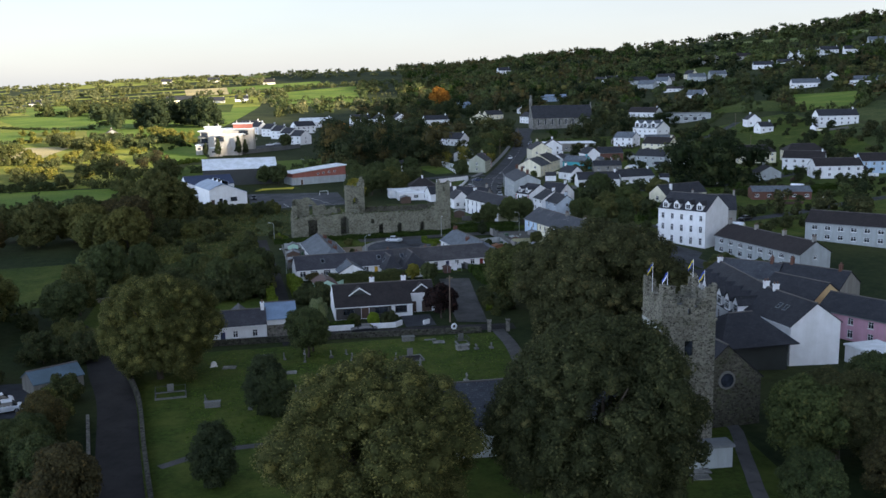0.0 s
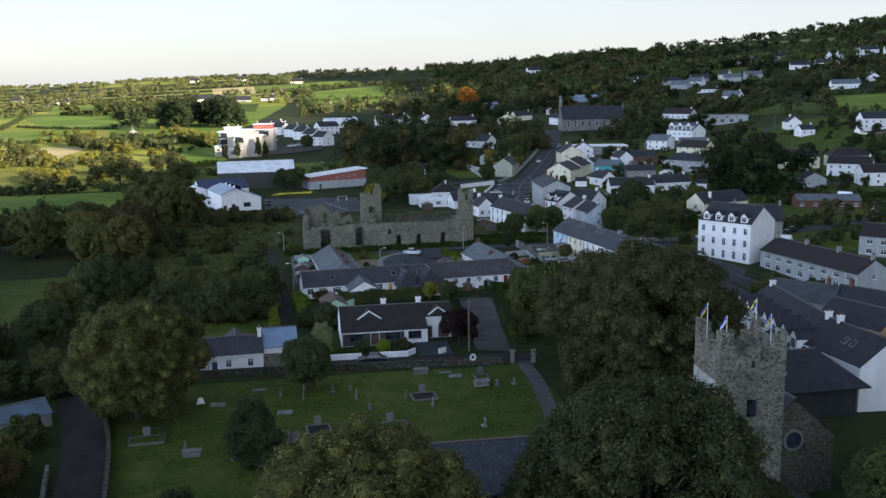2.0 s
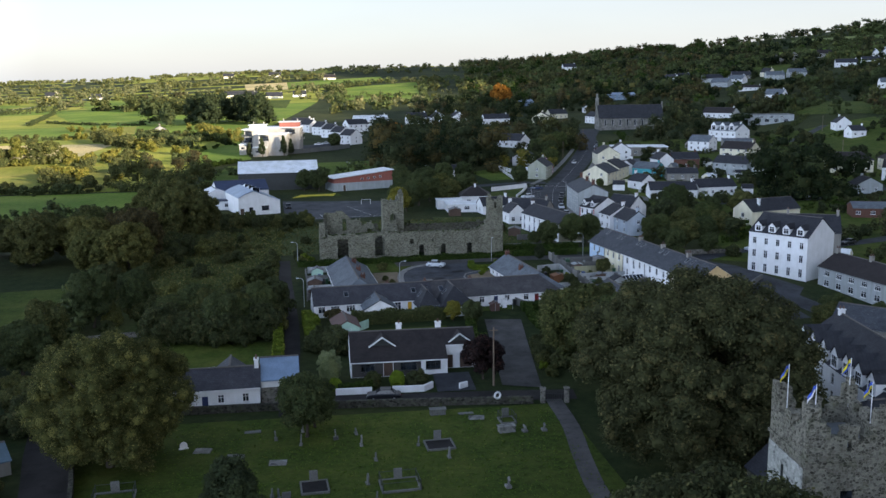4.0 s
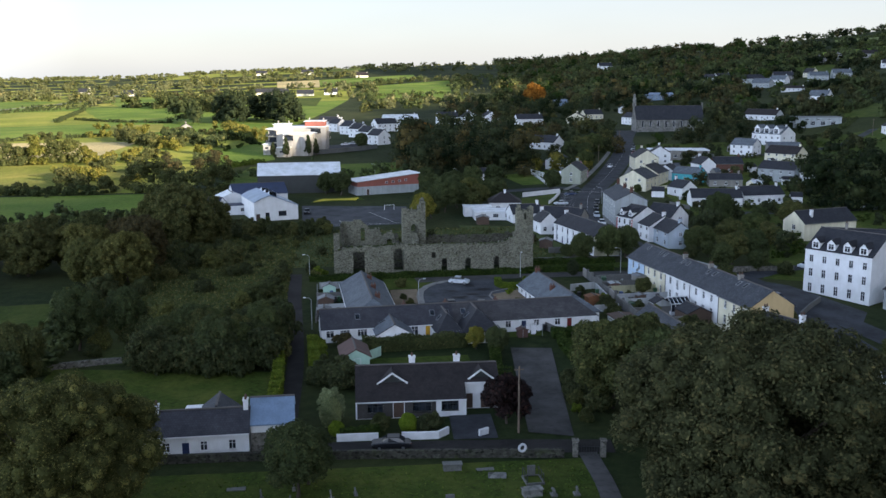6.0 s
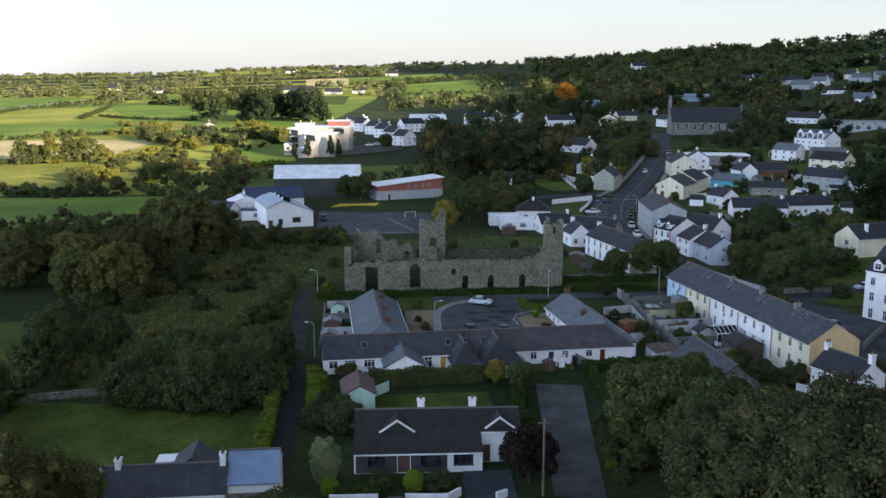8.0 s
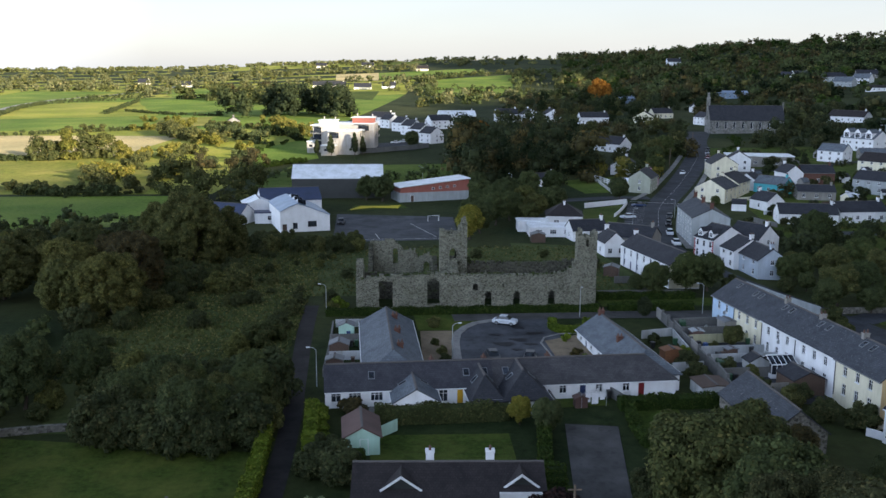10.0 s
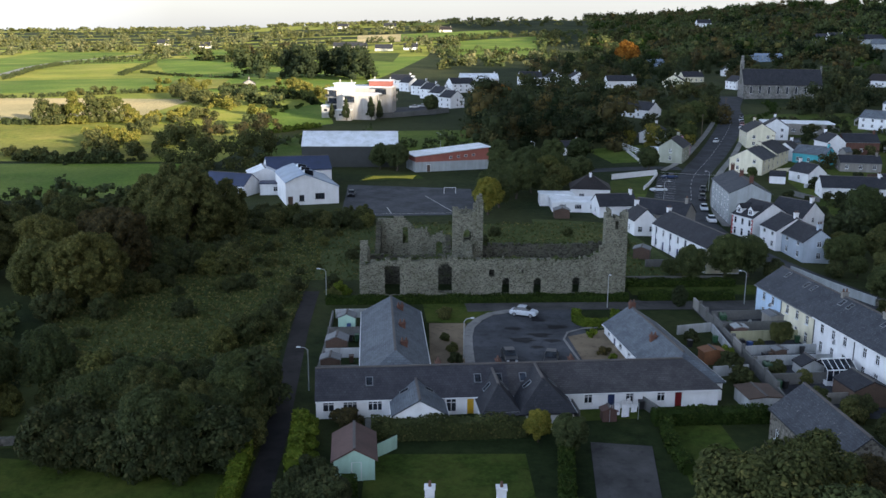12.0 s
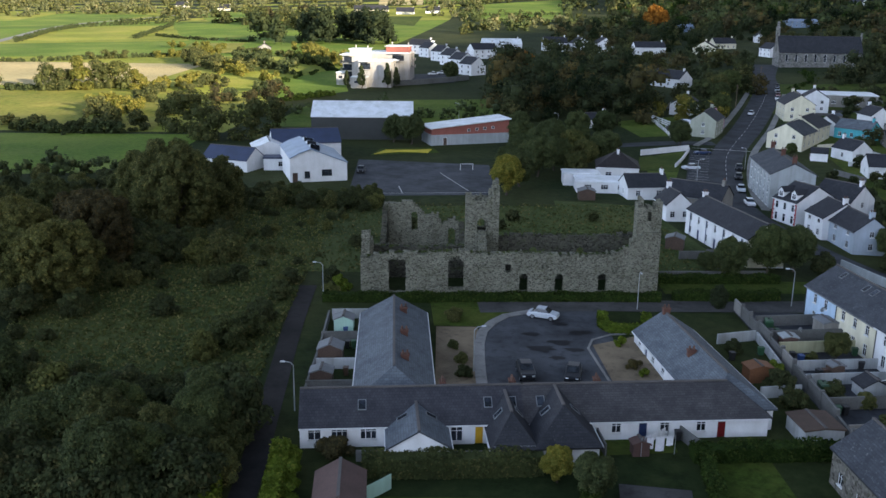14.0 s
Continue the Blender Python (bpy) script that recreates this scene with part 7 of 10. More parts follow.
def flats(x, y, ang, w, d, h, label, recess=(), top=None):
    """A flat-roofed block of the apartments: recess rows are deep balconies (offset, floor, width, height, side)."""
    n = int(h / 2.9)
    sides = {"f": [], "l": [], "r": []}
    for c, z0, ww, hh, sd in recess:
        sides[sd].append((c, z0, ww, hh, "p"))
    t = house(x, y, ang, w, d, h, 0.3, wall=APT, flat=True, roof=METALWHITE, label=label, name="apartment_block", category="apartment block", group="apartments", front=sides["f"], left=sides["l"], right=sides["r"], frame_mat=DARKMETAL)
    for c, z0, ww, hh, sd in recess:
        m = pose(0, 0, 0) if sd == "f" else pose(0, 0, 0, 0, 0, -90 if sd == "l" else 90)
        dd = d / 2 if sd == "f" else w / 2
        cc = c
        b = part("balcony", boxes((cc - ww / 2 - 0.3, cc + ww / 2 + 0.3, -dd - 1.5, -dd - 0.002, z0 - 0.25, z0 - 0.05)), APT, t, m=m)
        part("balustrade", boxes((cc - ww / 2 - 0.3, cc + ww / 2 + 0.3, -dd - 1.5, -dd - 1.4, z0 - 0.048, z0 + 0.9)), GLASS if ww > 3 else APT, b)
        if z0 + hh > h - 1.2:
            part("canopy", boxes((cc - ww / 2 - 0.5, cc + ww / 2 + 0.5, -dd - 1.7, -dd - 0.21, h + 0.02, h + 0.2)), METALWHITE, t, m=m)
    if top:
        u0, u1, v0, v1, hh, mt = top
        ph = part("penthouse", boxes((u0, u1, v0, v1, h + 0.37, h + 0.37 + hh)), mt, t)
        part("penthouse_roof", boxes((u0 - 0.5, u1 + 0.5, v0 - 0.5, v1 + 0.5, h + 0.372 + hh, h + 0.6 + hh)), METALWHITE, ph)
        part("roof_flue", boxes((u0 + 1, u0 + 1.4, v1 - 1.4, v1 - 1.0, h + 0.6 + hh, h + 1.9 + hh), (u1 - 1.4, u1 - 1, v1 - 1.4, v1 - 1, h + 0.6 + hh, h + 1.7 + hh)), APT, ph)
    return t


flats(-2.6, 508.5, -6.0, 13.5, 13.0, 10.2, "pale modern apartment block with a deep corner balcony", [(-4.0, 7.2, 4.2, 2.3, "f"), (-3.5, 7.0, 3.4, 2.4, "l"), (-3.5, 4.0, 3.4, 2.2, "l"), (-3.5, 1.0, 3.4, 2.2, "l"), (2.5, 4.0, 2.4, 2.2, "r"), (2.5, 7.0, 2.4, 2.2, "r")])
flats(-11.6, 519.0, -6.0, 9.5, 18.0, 11.8, "pale modern apartment block with stacked balconies", [(-2.6, 8.8, 3.4, 2.4, "f"), (-2.6, 5.8, 3.4, 2.3, "f"), (-2.6, 2.8, 3.4, 2.3, "f"), (5.5, 8.6, 2.6, 2.2, "l"), (5.5, 5.6, 2.6, 2.2, "l"), (0.0, 8.6, 2.6, 2.2, "l"), (0.0, 5.6, 2.6, 2.2, "l"), (-5.5, 8.6, 2.6, 2.2, "l"), (-5.5, 5.6, 2.6, 2.2, "l")], (-3.4, 4.2, -1.0, 8.0, 1.6, APT))
flats(1.5, 531.0, -6.0, 19.0, 15.0, 11.6, "pale modern apartment block with red-brown top storey", [(4.5, 8.6, 5.0, 2.3, "f"), (0.0, 8.6, 2.6, 2.3, "r"), (0.0, 5.6, 2.6, 2.3, "r")], (-1.0, 8.6, -5.5, 5.0, 2.4, REDWALL))
flats(-17.8, 511.0, -6.0, 3.4, 6.0, 5.0, "low pale wing of the apartment block", [(0.0, 2.0, 1.6, 1.8, "f")])
flats(-9.4, 501.0, -6.0, 6.5, 4.6, 4.2, "low pale podium of the apartment block", [(-1.0, 1.2, 1.8, 1.6, "f")])
drape("car_park", [(6, 508), (30, 520), (26, 556), (8, 548)], ASPHALT, 0.1, 6, "grey asphalt car park of the estate", "car park")
ribbon("wall", [(2, 506), (14, 512), (28, 522), (36, 530)], 0.5, BLOCK, high=2.2, label="long grey concrete retaining wall", category="wall")

# ---------------------------------------------------------------- trees
tree_kind("great", LEAF_G, 9.0, 17.5, 0.4, 76, 150000, 0.165, "boughs", 0.6, 11)
tree_kind("great_o", LEAF_K, 9.0, 17.5, 0.4, 84, 180000, 0.14, "boughs", 0.6, 12)
tree_kind("great_b", LEAF_G, 9.0, 17.5, 0.6, 54, 110000, 0.18, "boughs", 0.65, 37)
tree_kind("mid", LEAF, 5.0, 11.0, 0.8, 110, 24000, 0.25, r0=0.3, seed=13, lump=0.7)
tree_kind("mid_o", LEAF_O, 5.0, 11.0, 0.8, 110, 24000, 0.25, r0=0.3, seed=14, lump=0.7)
tree_kind("mid_y", LEAF_Y, 4.5, 10.5, 0.8, 100, 21000, 0.25, r0=0.3, seed=15, lump=0.7)
tree_kind("mid_a", LEAF_A, 5.0, 11.0, 0.8, 100, 21000, 0.25, r0=0.3, seed=16, lump=0.7)
tree_kind("wild", LEAF_O, 7.0, 14.0, -0.6, 60, 52000, 0.24, "boughs", 0.35, 41)
tree_kind("wild_r", LEAF_A, 6.0, 13.5, -0.6, 46, 40000, 0.24, "boughs", 0.35, 42)
tree_kind("wild_y", leafage("leaves_turning_olive", (0.066, 0.074, 0.026), (0.128, 0.132, 0.045), (0.20, 0.170, 0.055), 0.25), 6.0, 13.0, -0.8, 46, 42000, 0.23, "boughs", 0.35, 43)
tree_kind("orange", LEAF_R, 6.0, 13.0, 1.0, 36, 2500, 0.9, r0=0.3, seed=17)
tree_kind("purple", LEAF_P, 3.2, 6.6, 0.2, 30, 5000, 0.34, r0=0.18, seed=18)
tree_kind("pine", LEAF_N, 3.6, 12.0, 0.6, 60, 3800, 0.5, "cone", 0.25, 19)
tree_kind("yew", LEAF_N, 3.0, 8.0, -0.4, 90, 14000, 0.2, "column", 0.25, 20)
tree_kind("bush", LEAF_B, 2.4, 3.4, -0.6, 60, 7000, 0.19, r0=0.08, seed=21, lump=0.75)
tree_kind("bush_o", LEAF_O, 2.4, 3.2, -0.6, 60, 7000, 0.19, r0=0.08, seed=22, lump=0.75)
tree_kind("bush_a", LEAF_A, 2.2, 3.0, -0.6, 28, 3400, 0.27, r0=0.08, seed=23)
tree_kind("bush_l", LEAF_L, 1.6, 2.6, -0.4, 18, 1800, 0.24, r0=0.06, seed=24)
tree_kind("far", LEAF_D, 4.6, 9.0, 0.4, 26, 1300, 0.85, r0=0.25, seed=25)
tree_kind("far_o", LEAF_G, 4.6, 9.0, 0.4, 26, 1300, 0.85, r0=0.25, seed=26)
tree_kind("far_y", LEAF_Y, 4.2, 9.0, 0.4, 24, 1200, 0.85, r0=0.25, seed=27)
tree_kind("far_a", LEAF_A, 4.4, 9.0, 0.4, 24, 1200, 0.85, r0=0.25, seed=28)
tree_kind("far_c", LEAF_C, 3.4, 10.0, 0.2, 30, 1200, 0.8, "cone", 0.25, 29)
LABELS = {"wild": "tall spreading olive-green thicket tree", "wild_r": "tall brown-leaved thicket tree", "wild_y": "tall thicket tree turning yellow-olive", "mid": "leafy dark-green broadleaf village tree", "mid_o": "olive-green broadleaf tree in early autumn", "mid_y": "young broadleaf tree turning yellow", "mid_a": "rust-brown broadleaf autumn tree", "pine": "dark conifer with layered branches",
          "yew": "dense dark upright churchyard yew", "bush": "dense dark-green shrub with small leaves", "bush_o": "rough olive-green shrub of the thicket", "bush_a": "brownish autumn shrub in thicket", "bush_l": "bright lime-green garden shrub", "far": "dark-green tree among the houses",
          "far_o": "olive-green tree among the houses", "far_y": "yellow-green tree catching the light", "far_a": "rusty autumn tree among the houses", "far_c": "dark conifer among the houses", "purple": "dark purple-leaved small garden tree"}

WOOD_LABEL = {"far": "dark-green broadleaf trees between the houses", "far_o": "olive-green trees between the houses", "far_y": "yellow-green trees and scrub in low sun", "far_a": "rust-brown autumn trees among the green", "far_c": "dark pines standing close together"}


def put(key, x, y, s=1.0, tall=1.0, sink=0.0, turn=None, label=""):
    bush = key.startswith("bush")
    return plant(key, x, y, s, turn, label or LABELS[key], "bush" if bush else "tree", "bush" if bush else "tree", tall=tall, sink=sink)


plant("great_o", 11.2, 81.0, 1.14, 20, "huge dense churchyard tree with yellowing leaf sprays", tall=0.86)
plant("great", 32.6, 79.6, 1.16, 60, "huge dense dark-green churchyard tree", tall=1.0)
plant("great", 51.5, 124.5, 1.38, 140, "broad dense dark tree by the churchyard path", tall=0.93)
plant("great_b", 60.5, 137.0, 0.95, 10, "broad dark tree by the churchyard path", tall=0.82)
plant("great_b", 53.0, 148.0, 0.78, 200, "dark leafy tree beside the drive")
plant("great_b", 68.0, 143.0, 0.8, 70, "broad dark tree behind the churchyard", tall=0.72)
plant("great_o", -12.4, 137.4, 1.0, 200, "broad leafy tree with pale sprays beside the lane", tall=0.98, sink=1.4)
plant("great_b", 63.5, 86.5, 0.72, 33, "broad dark-olive tree beside the tower path", tall=0.86)
plant("great_b", 78.0, 88.0, 0.66, 133, "broad dark-olive tree beside the tower path", tall=0.86)
plant("mid_o", 49.5, 164.0, 1.22, 30, "olive-green garden tree with yellowing top", tall=1.0)
plant("mid_o", 55.0, 170.0, 1.05, 80, "olive-green garden tree with yellowing top", tall=1.0)
plant("mid", 53.5, 158.0, 1.15, 130, "dense dark-green garden tree")
for bx, by, bs, bk in ((-24.5, 130, 1.2, "bush"), (-25.5, 122, 1.4, "bush_o"), (-24, 115, 1.2, "bush"), (-25.5, 120, 1.1, "bush_a"), (-24.5, 150, 1.4, "bush"), (-26, 155, 1.5, "bush_o"), (-31, 150, 1.6, "bush"), (-38, 141, 1.5, "bush")):
    put(bk, bx, by, bs)
# churchyard and gardens
for key, x, y, s in (("yew", 2.3, 118.5, 1.0), ("yew", 3.6, 116.5, 0.8), ("yew", -4.0, 97.4, 0.9), ("mid", 9.5, 142.5, 0.78), ("mid", 10.6, 145.5, 0.6), ("mid", -22, 98, 0.62), ("mid_a", -24.0, 114.0, 0.62), ("mid", -25, 106, 0.6), ("mid_a", -18, 90, 0.8), ("mid", -27, 94, 0.75),
                     ("mid", 58.5, 85, 1.0), ("pine", -8.2, 496.0, 0.8), ("pine", 2.0, 499.0, 0.85), ("pine", -14.5, 499.0, 0.6), ("pine", 5.5, 501.0, 0.7), ("mid", 28.0, 527.0, 0.8), ("mid", 67.5, 88, 0.8), ("mid", 70, 80, 0.95), ("mid_a", 61, 74, 0.7), ("mid", 76, 95, 0.9), ("mid", 52, 74, 0.7), ("mid", 80, 103, 0.7), ("mid_o", 77, 86, 0.9), ("mid", 84, 96, 0.9),
                     ("purple", 34.9, 160.2, 1.0), ("mid_o", 62, 160, 0.75), ("mid_y", 60, 174.5, 0.6), ("mid_o", 66, 166, 0.5), ("mid", 72, 172, 0.45), ("mid_a", 64.5, 177.5, 0.5), ("mid", 75, 160, 0.6), ("mid_o", 70, 154, 0.55), ("bush", 76, 156, 1.0), ("mid", 104, 184, 0.6), ("mid_o", 99, 178, 0.6), ("bush", 109, 190, 1.0), ("mid", 112, 182, 0.5), ("bush", 94, 196, 0.8), ("bush_o", 95, 205, 0.7), ("mid", 99.5, 246, 0.6), ("mid_o", 104, 251, 0.8), ("mid", 108, 246, 0.5), ("mid", 111, 255, 0.8), ("bush", 97, 238, 0.9), ("bush_o", 95.5, 231, 0.8), ("bush", 113, 243, 0.9), ("bush", 94.5, 223, 0.7),
                     ("bush", 19.0, 160.4, 0.62), ("bush", 25.2, 159.3, 0.7), ("bush", 14.6, 176.5, 1.3), ("bush", 11.5, 178.0, 1.0), ("bush_l", 11.4, 187.0, 0.8), ("bush_l", 11.2, 190.5, 0.9), ("bush_l", 11.0, 193.5, 0.8), ("bush", 12.5, 182, 0.9),
                     ("bush", 46.6, 174, 0.7), ("bush", 45.8, 168, 0.7), ("bush_l", 44.6, 163, 0.5), ("bush_o", 45.5, 166, 0.6), ("bush", 46.0, 170, 0.7), ("bush", 47.8, 163.5, 0.9), ("bush_o", 45.0, 160, 0.5), ("mid_y", 35.6, 191.2, 0.36), ("mid", 38.5, 188.5, 0.42), ("bush_a", 15.0, 195.3, 0.7),
                     ("bush", 26.4, 221, 0.35), ("bush_o", 27.4, 217, 0.4), ("bush", 27.6, 213, 0.45), ("bush_o", 26.6, 230.5, 0.55), ("bush_l", 47.0, 222.5, 0.5), ("bush_a", 47.3, 216.0, 0.4), ("bush_l", 48.2, 213.8, 0.4), ("bush", 60.5, 221, 0.5),
                     ("bush", 8.8, 246, 0.7), ("bush_l", 10.2, 243.6, 0.7), ("bush_l", 11.5, 241, 0.6), ("bush_o", 9.4, 239.4, 0.6), ("mid_o", 72.6, 220.0, 0.36), ("bush_o", 69.6, 219.6, 0.35), ("bush", 68.2, 209.6, 0.6), ("bush_o", 70.8, 207.6, 0.55), ("bush_l", 63.4, 214.4, 0.75), ("yew", 63.0, 236.6, 0.42), ("bush", 62.6, 206.6, 0.7), ("bush", 73.8, 198.6, 0.8), ("bush", 70.2, 201.6, 0.6), ("bush_o", 67.6, 227.4, 0.3), ("bush", 62.5, 210.5, 0.8), ("bush", 78.5, 190.5, 1.0), ("bush", 74.5, 192.5, 0.9), ("bush_o", 72, 197, 0.8), ("bush", 81, 186, 0.8), ("mid", 66.0, 253.0, 0.35), ("mid", 68.8, 251.0, 0.62), ("mid", 102.4, 270.6, 0.55), ("mid", 106.5, 273.0, 0.6), ("mid_o", 107.5, 280.0, 0.5), ("mid", 103.0, 262.5, 0.4), ("bush", 98.6, 262.0, 0.9), ("mid", 76.2, 255.5, 0.74), ("mid", 81.0, 257.5, 0.72), ("bush", 86.0, 258.0, 1.0)):
    put(key, x, y, s)
# the thicket and big trees west of the lane
rt = random.Random(9)


# house fronts that stand clear: open gardens run down from them towards the village
GARDENS = [(394, 752), (288, 626), (121, 514), (177, 670), (430, 930), (456, 948), (433, 1066), (237, 754), (508, 985), (426, 860), (421, 1440), (309, 880), (208, 648), (496, 748), (492, 940), (515, 938), (281, 560), (236, 504), (206, 470), (299, 502), (291, 476), (198, 708), (144, 670)]


def in_garden(x, y):
    for gx0, gy0 in GARDENS:
        ux, uy = 22 - gx0, 60 - gy0
        n = math.hypot(ux, uy)
        along, across = ((x - gx0) * ux + (y - gy0) * uy) / n, ((x - gx0) * uy - (y - gy0) * ux) / n
        if -6 < along < 34 + 0.03 * n and abs(across) < 7.5 + 0.006 * n:
            return True
    return False


def free(x, y, r=1.5):
    return not in_garden(x, y) and all(math.hypot(x - a, y - b) > c * 0.8 + r for a, b, c in BUILT)


def scatter(quad, n, kinds, s0, s1, gap=1.0, tall=(0.85, 1.25), avoid=None, join=True):
    a, b, c, d = [Vector((*p, 0)) for p in quad]
    done, tries, spots = [], 0, {}
    while len(done) < n and tries < n * 14:
        tries += 1
        u, v = rt.random(), rt.random()
        p = a.lerp(b, u).lerp(d.lerp(c, u), v)
        s = rt.uniform(s0, s1)
        if not free(p.x, p.y, gap) or (avoid and avoid(p.x, p.y)) or any(math.hypot(p.x - q[0], p.y - q[1]) < gap * (s + q[2]) for q in done):
            continue
        done.append((p.x, p.y, s))
        key, up = rt.choice(kinds), rt.uniform(*tall)
        if key.startswith("far") and join:
            k = TREES[key]
            spots.setdefault(key, []).append((p.x, p.y, k["R"] * s, k["height"] * s * up))
        else:
            put(key, p.x, p.y, s, up)
    for key, rows in spots.items():
        woods("woodland", rows, TREES[key]["leaf"], 0.62, 420, WOOD_LABEL[key], np.random.default_rng(len(rows)))


def clearing(x, y):
    return -22 < x < 3.5 and 208 < y < 240 and rt.random() < 0.9


for key, x, y, s, up in (("wild", -21.0, 272.5, 1.1, 1.06), ("wild", -27.5, 279.0, 0.95, 1.0), ("wild", -16.5, 281.0, 0.85, 1.0), ("wild_r", -26.5, 249.5, 0.92, 1.05), ("wild_r", -31.5, 256.0, 0.85, 1.0), ("wild_y", -27.0, 236.0, 0.98, 0.98), ("wild_y", -36.5, 247.0, 0.95, 1.0), ("wild", -34.5, 238.0, 0.75, 0.9),
                         ("wild_y", -42.0, 256.0, 0.9, 0.9), ("wild", -41.0, 268.0, 0.85, 0.9), ("wild", -50.0, 250.0, 0.9, 0.9), ("wild", -52.0, 266.0, 0.85, 0.85), ("wild_r", -60.0, 244.0, 0.8, 0.9), ("wild", -62.0, 262.0, 0.85, 0.8), ("wild", -33.0, 284.0, 0.75, 0.9)):
    put(key, x, y, s, up)
for key, x, y, s in (("bush_o", -9.5, 256.5, 1.55), ("bush_o", -13.0, 255.0, 1.2), ("bush", -21.5, 254.0, 1.5), ("bush", -17.5, 256.5, 1.4), ("bush", -15.5, 260.5, 1.3), ("bush", -25.5, 262.0, 1.6), ("bush", -21.0, 262.5, 1.4), ("bush", -12.0, 267.0, 1.2), ("bush", -32.0, 268.0, 1.6), ("bush", -1.0, 220.5, 1.2), ("bush", 1.2, 224.0, 1.0), ("bush_o", -3.0, 217.5, 1.0), ("bush", 1.6, 229.5, 0.9), ("bush", 2.6, 238.0, 0.8),
                     ("bush", 2.8, 245.0, 0.7), ("bush", -24.0, 241.0, 1.2), ("bush_o", -20.5, 243.0, 1.0), ("bush", -23.0, 231.0, 1.0), ("bush", -30.0, 229.5, 1.3), ("bush", -19.0, 247.5, 1.1)):
    put(key, x, y, s)
scatter([(-14, 184), (5.0, 184), (5.0, 205), (-20, 205)], 52, ("bush", "bush", "bush_o", "bush"), 0.9, 1.7, 0.9, avoid=clearing)
scatter([(-30, 208), (4.5, 210), (3.5, 246), (-34, 246)], 20, ("bush", "bush_o", "bush"), 0.4, 0.9, 0.9, avoid=clearing)
scatter([(-13, 186), (4.0, 186), (3.5, 200), (-19, 200)], 10, ("mid", "mid", "mid_o"), 0.5, 0.72, 1.8)
scatter([(-13, 186), (4.0, 186), (3.5, 204), (-17, 204)], 9, ("yew", "mid"), 0.5, 0.75, 1.0, (0.8, 1.1))
scatter([(-34, 194), (-18, 194), (-18, 210), (-34, 210)], 8, ("bush", "bush_o", "mid"), 0.6, 0.9, 1.6)
scatter([(-80, 290), (-40, 290), (-50, 322), (-84, 318)], 18, ("bush", "bush_o", "bush"), 0.9, 1.5, 1.6)
scatter([(-36, 290), (-6, 292), (-8, 316), (-40, 320)], 20, ("bush", "bush_o", "bush"), 0.6, 1.15, 1.5)
scatter([(-10, 292), (12, 294), (12, 302), (-10, 304)], 14, ("bush", "bush_o"), 0.7, 1.1, 1.4)
scatter([(-12, 246), (12, 250), (10, 292), (-14, 290)], 26, ("bush", "bush_o", "bush"), 0.25, 0.5, 1.4)
scatter([(8, 262), (66, 258), (68, 300), (8, 298)], 14, ("bush", "bush_o", "bush"), 0.3, 0.7, 1.4)
scatter([(-70, 160), (-24, 160), (-24, 186), (-70, 186)], 20, ("mid", "bush", "bush_o", "mid_o"), 0.6, 1.1, 2.2)
drape("yard", [(-40, 126), (-27.5, 125), (-26.5, 140), (-40, 141)], ASPHALT, 0.06, 4, "grey yard beside the road shed", "yard")
scatter([(-70, 100), (-42, 104), (-42, 150), (-70, 158)], 16, ("mid", "mid_o", "mid_a", "bush"), 0.7, 1.1, 2.6)
# behind the ruin, along the yard and the street
for key, x, y, s in (("mid", 11, 377, 0.75), ("mid", 16, 374, 0.8), ("mid_y", 38.5, 309, 0.85), ("mid", 42, 318, 0.8), ("mid", 47, 330, 0.9), ("mid", 52, 338, 0.8), ("mid_o", 56, 330, 0.6), ("mid", 44, 342, 0.8), ("mid", 50, 350, 0.9), ("mid_o", 58, 352, 0.8), ("mid", 46, 366, 0.8), ("mid", 40, 330, 0.7),
                     ("mid", 54, 362, 0.9), ("mid", 62, 366, 0.7), ("mid", 92, 378, 0.75), ("mid", 72, 388, 0.8), ("mid", 66, 350, 0.8), ("mid_o", 60, 343, 0.7), ("mid", 64, 386, 0.8), ("mid", 47, 384, 0.8), ("mid", 118, 430, 0.8), ("mid", 124, 452, 0.9), ("mid_o", 128, 470, 1.0), ("mid", 136, 482, 1.0), ("mid", 120, 462, 0.9), ("mid", 140, 372, 0.5), ("mid", 121, 370, 0.35)):
    put(key, x, y, s)
scatter([(44, 412), (92, 408), (104, 500), (44, 520)], 66, ("far", "far_o", "far_a", "far_c", "far"), 0.8, 1.7, 2.6, (1.0, 1.5))
scatter([(70, 500), (150, 480), (190, 640), (80, 680)], 66, ("far", "far_o", "far_a", "far", "far_o"), 0.6, 1.25, 3.4)
scatter([(96, 420), (120, 420), (150, 500), (110, 510)], 22, ("far", "far_o", "far_y"), 0.6, 0.9, 2.6)
scatter([(110, 255), (140, 262), (150, 330), (114, 300)], 16, ("mid", "mid_o", "far"), 0.5, 0.9, 2.6)
scatter([(150, 225), (230, 240), (240, 300), (160, 275)], 18, ("far", "far_o", "bush"), 0.5, 1.0, 2.6)
scatter([(168, 326), (200, 322), (206, 368), (178, 368)], 24, ("far_c", "far_c", "far"), 1.3, 1.8, 2.4, (1.0, 1.25))
scatter([(140, 350), (260, 380), (280, 520), (170, 480)], 80, ("far", "far_o", "far"), 0.25, 0.62, 2.6, join=True)
scatter([(240, 330), (330, 360), (330, 500), (260, 470)], 60, ("far", "far_o", "far"), 0.3, 0.8, 2.8)
scatter([(118, 300), (240, 310), (250, 350), (118, 345)], 44, ("far", "far_o", "far"), 0.2, 0.5, 2.0)
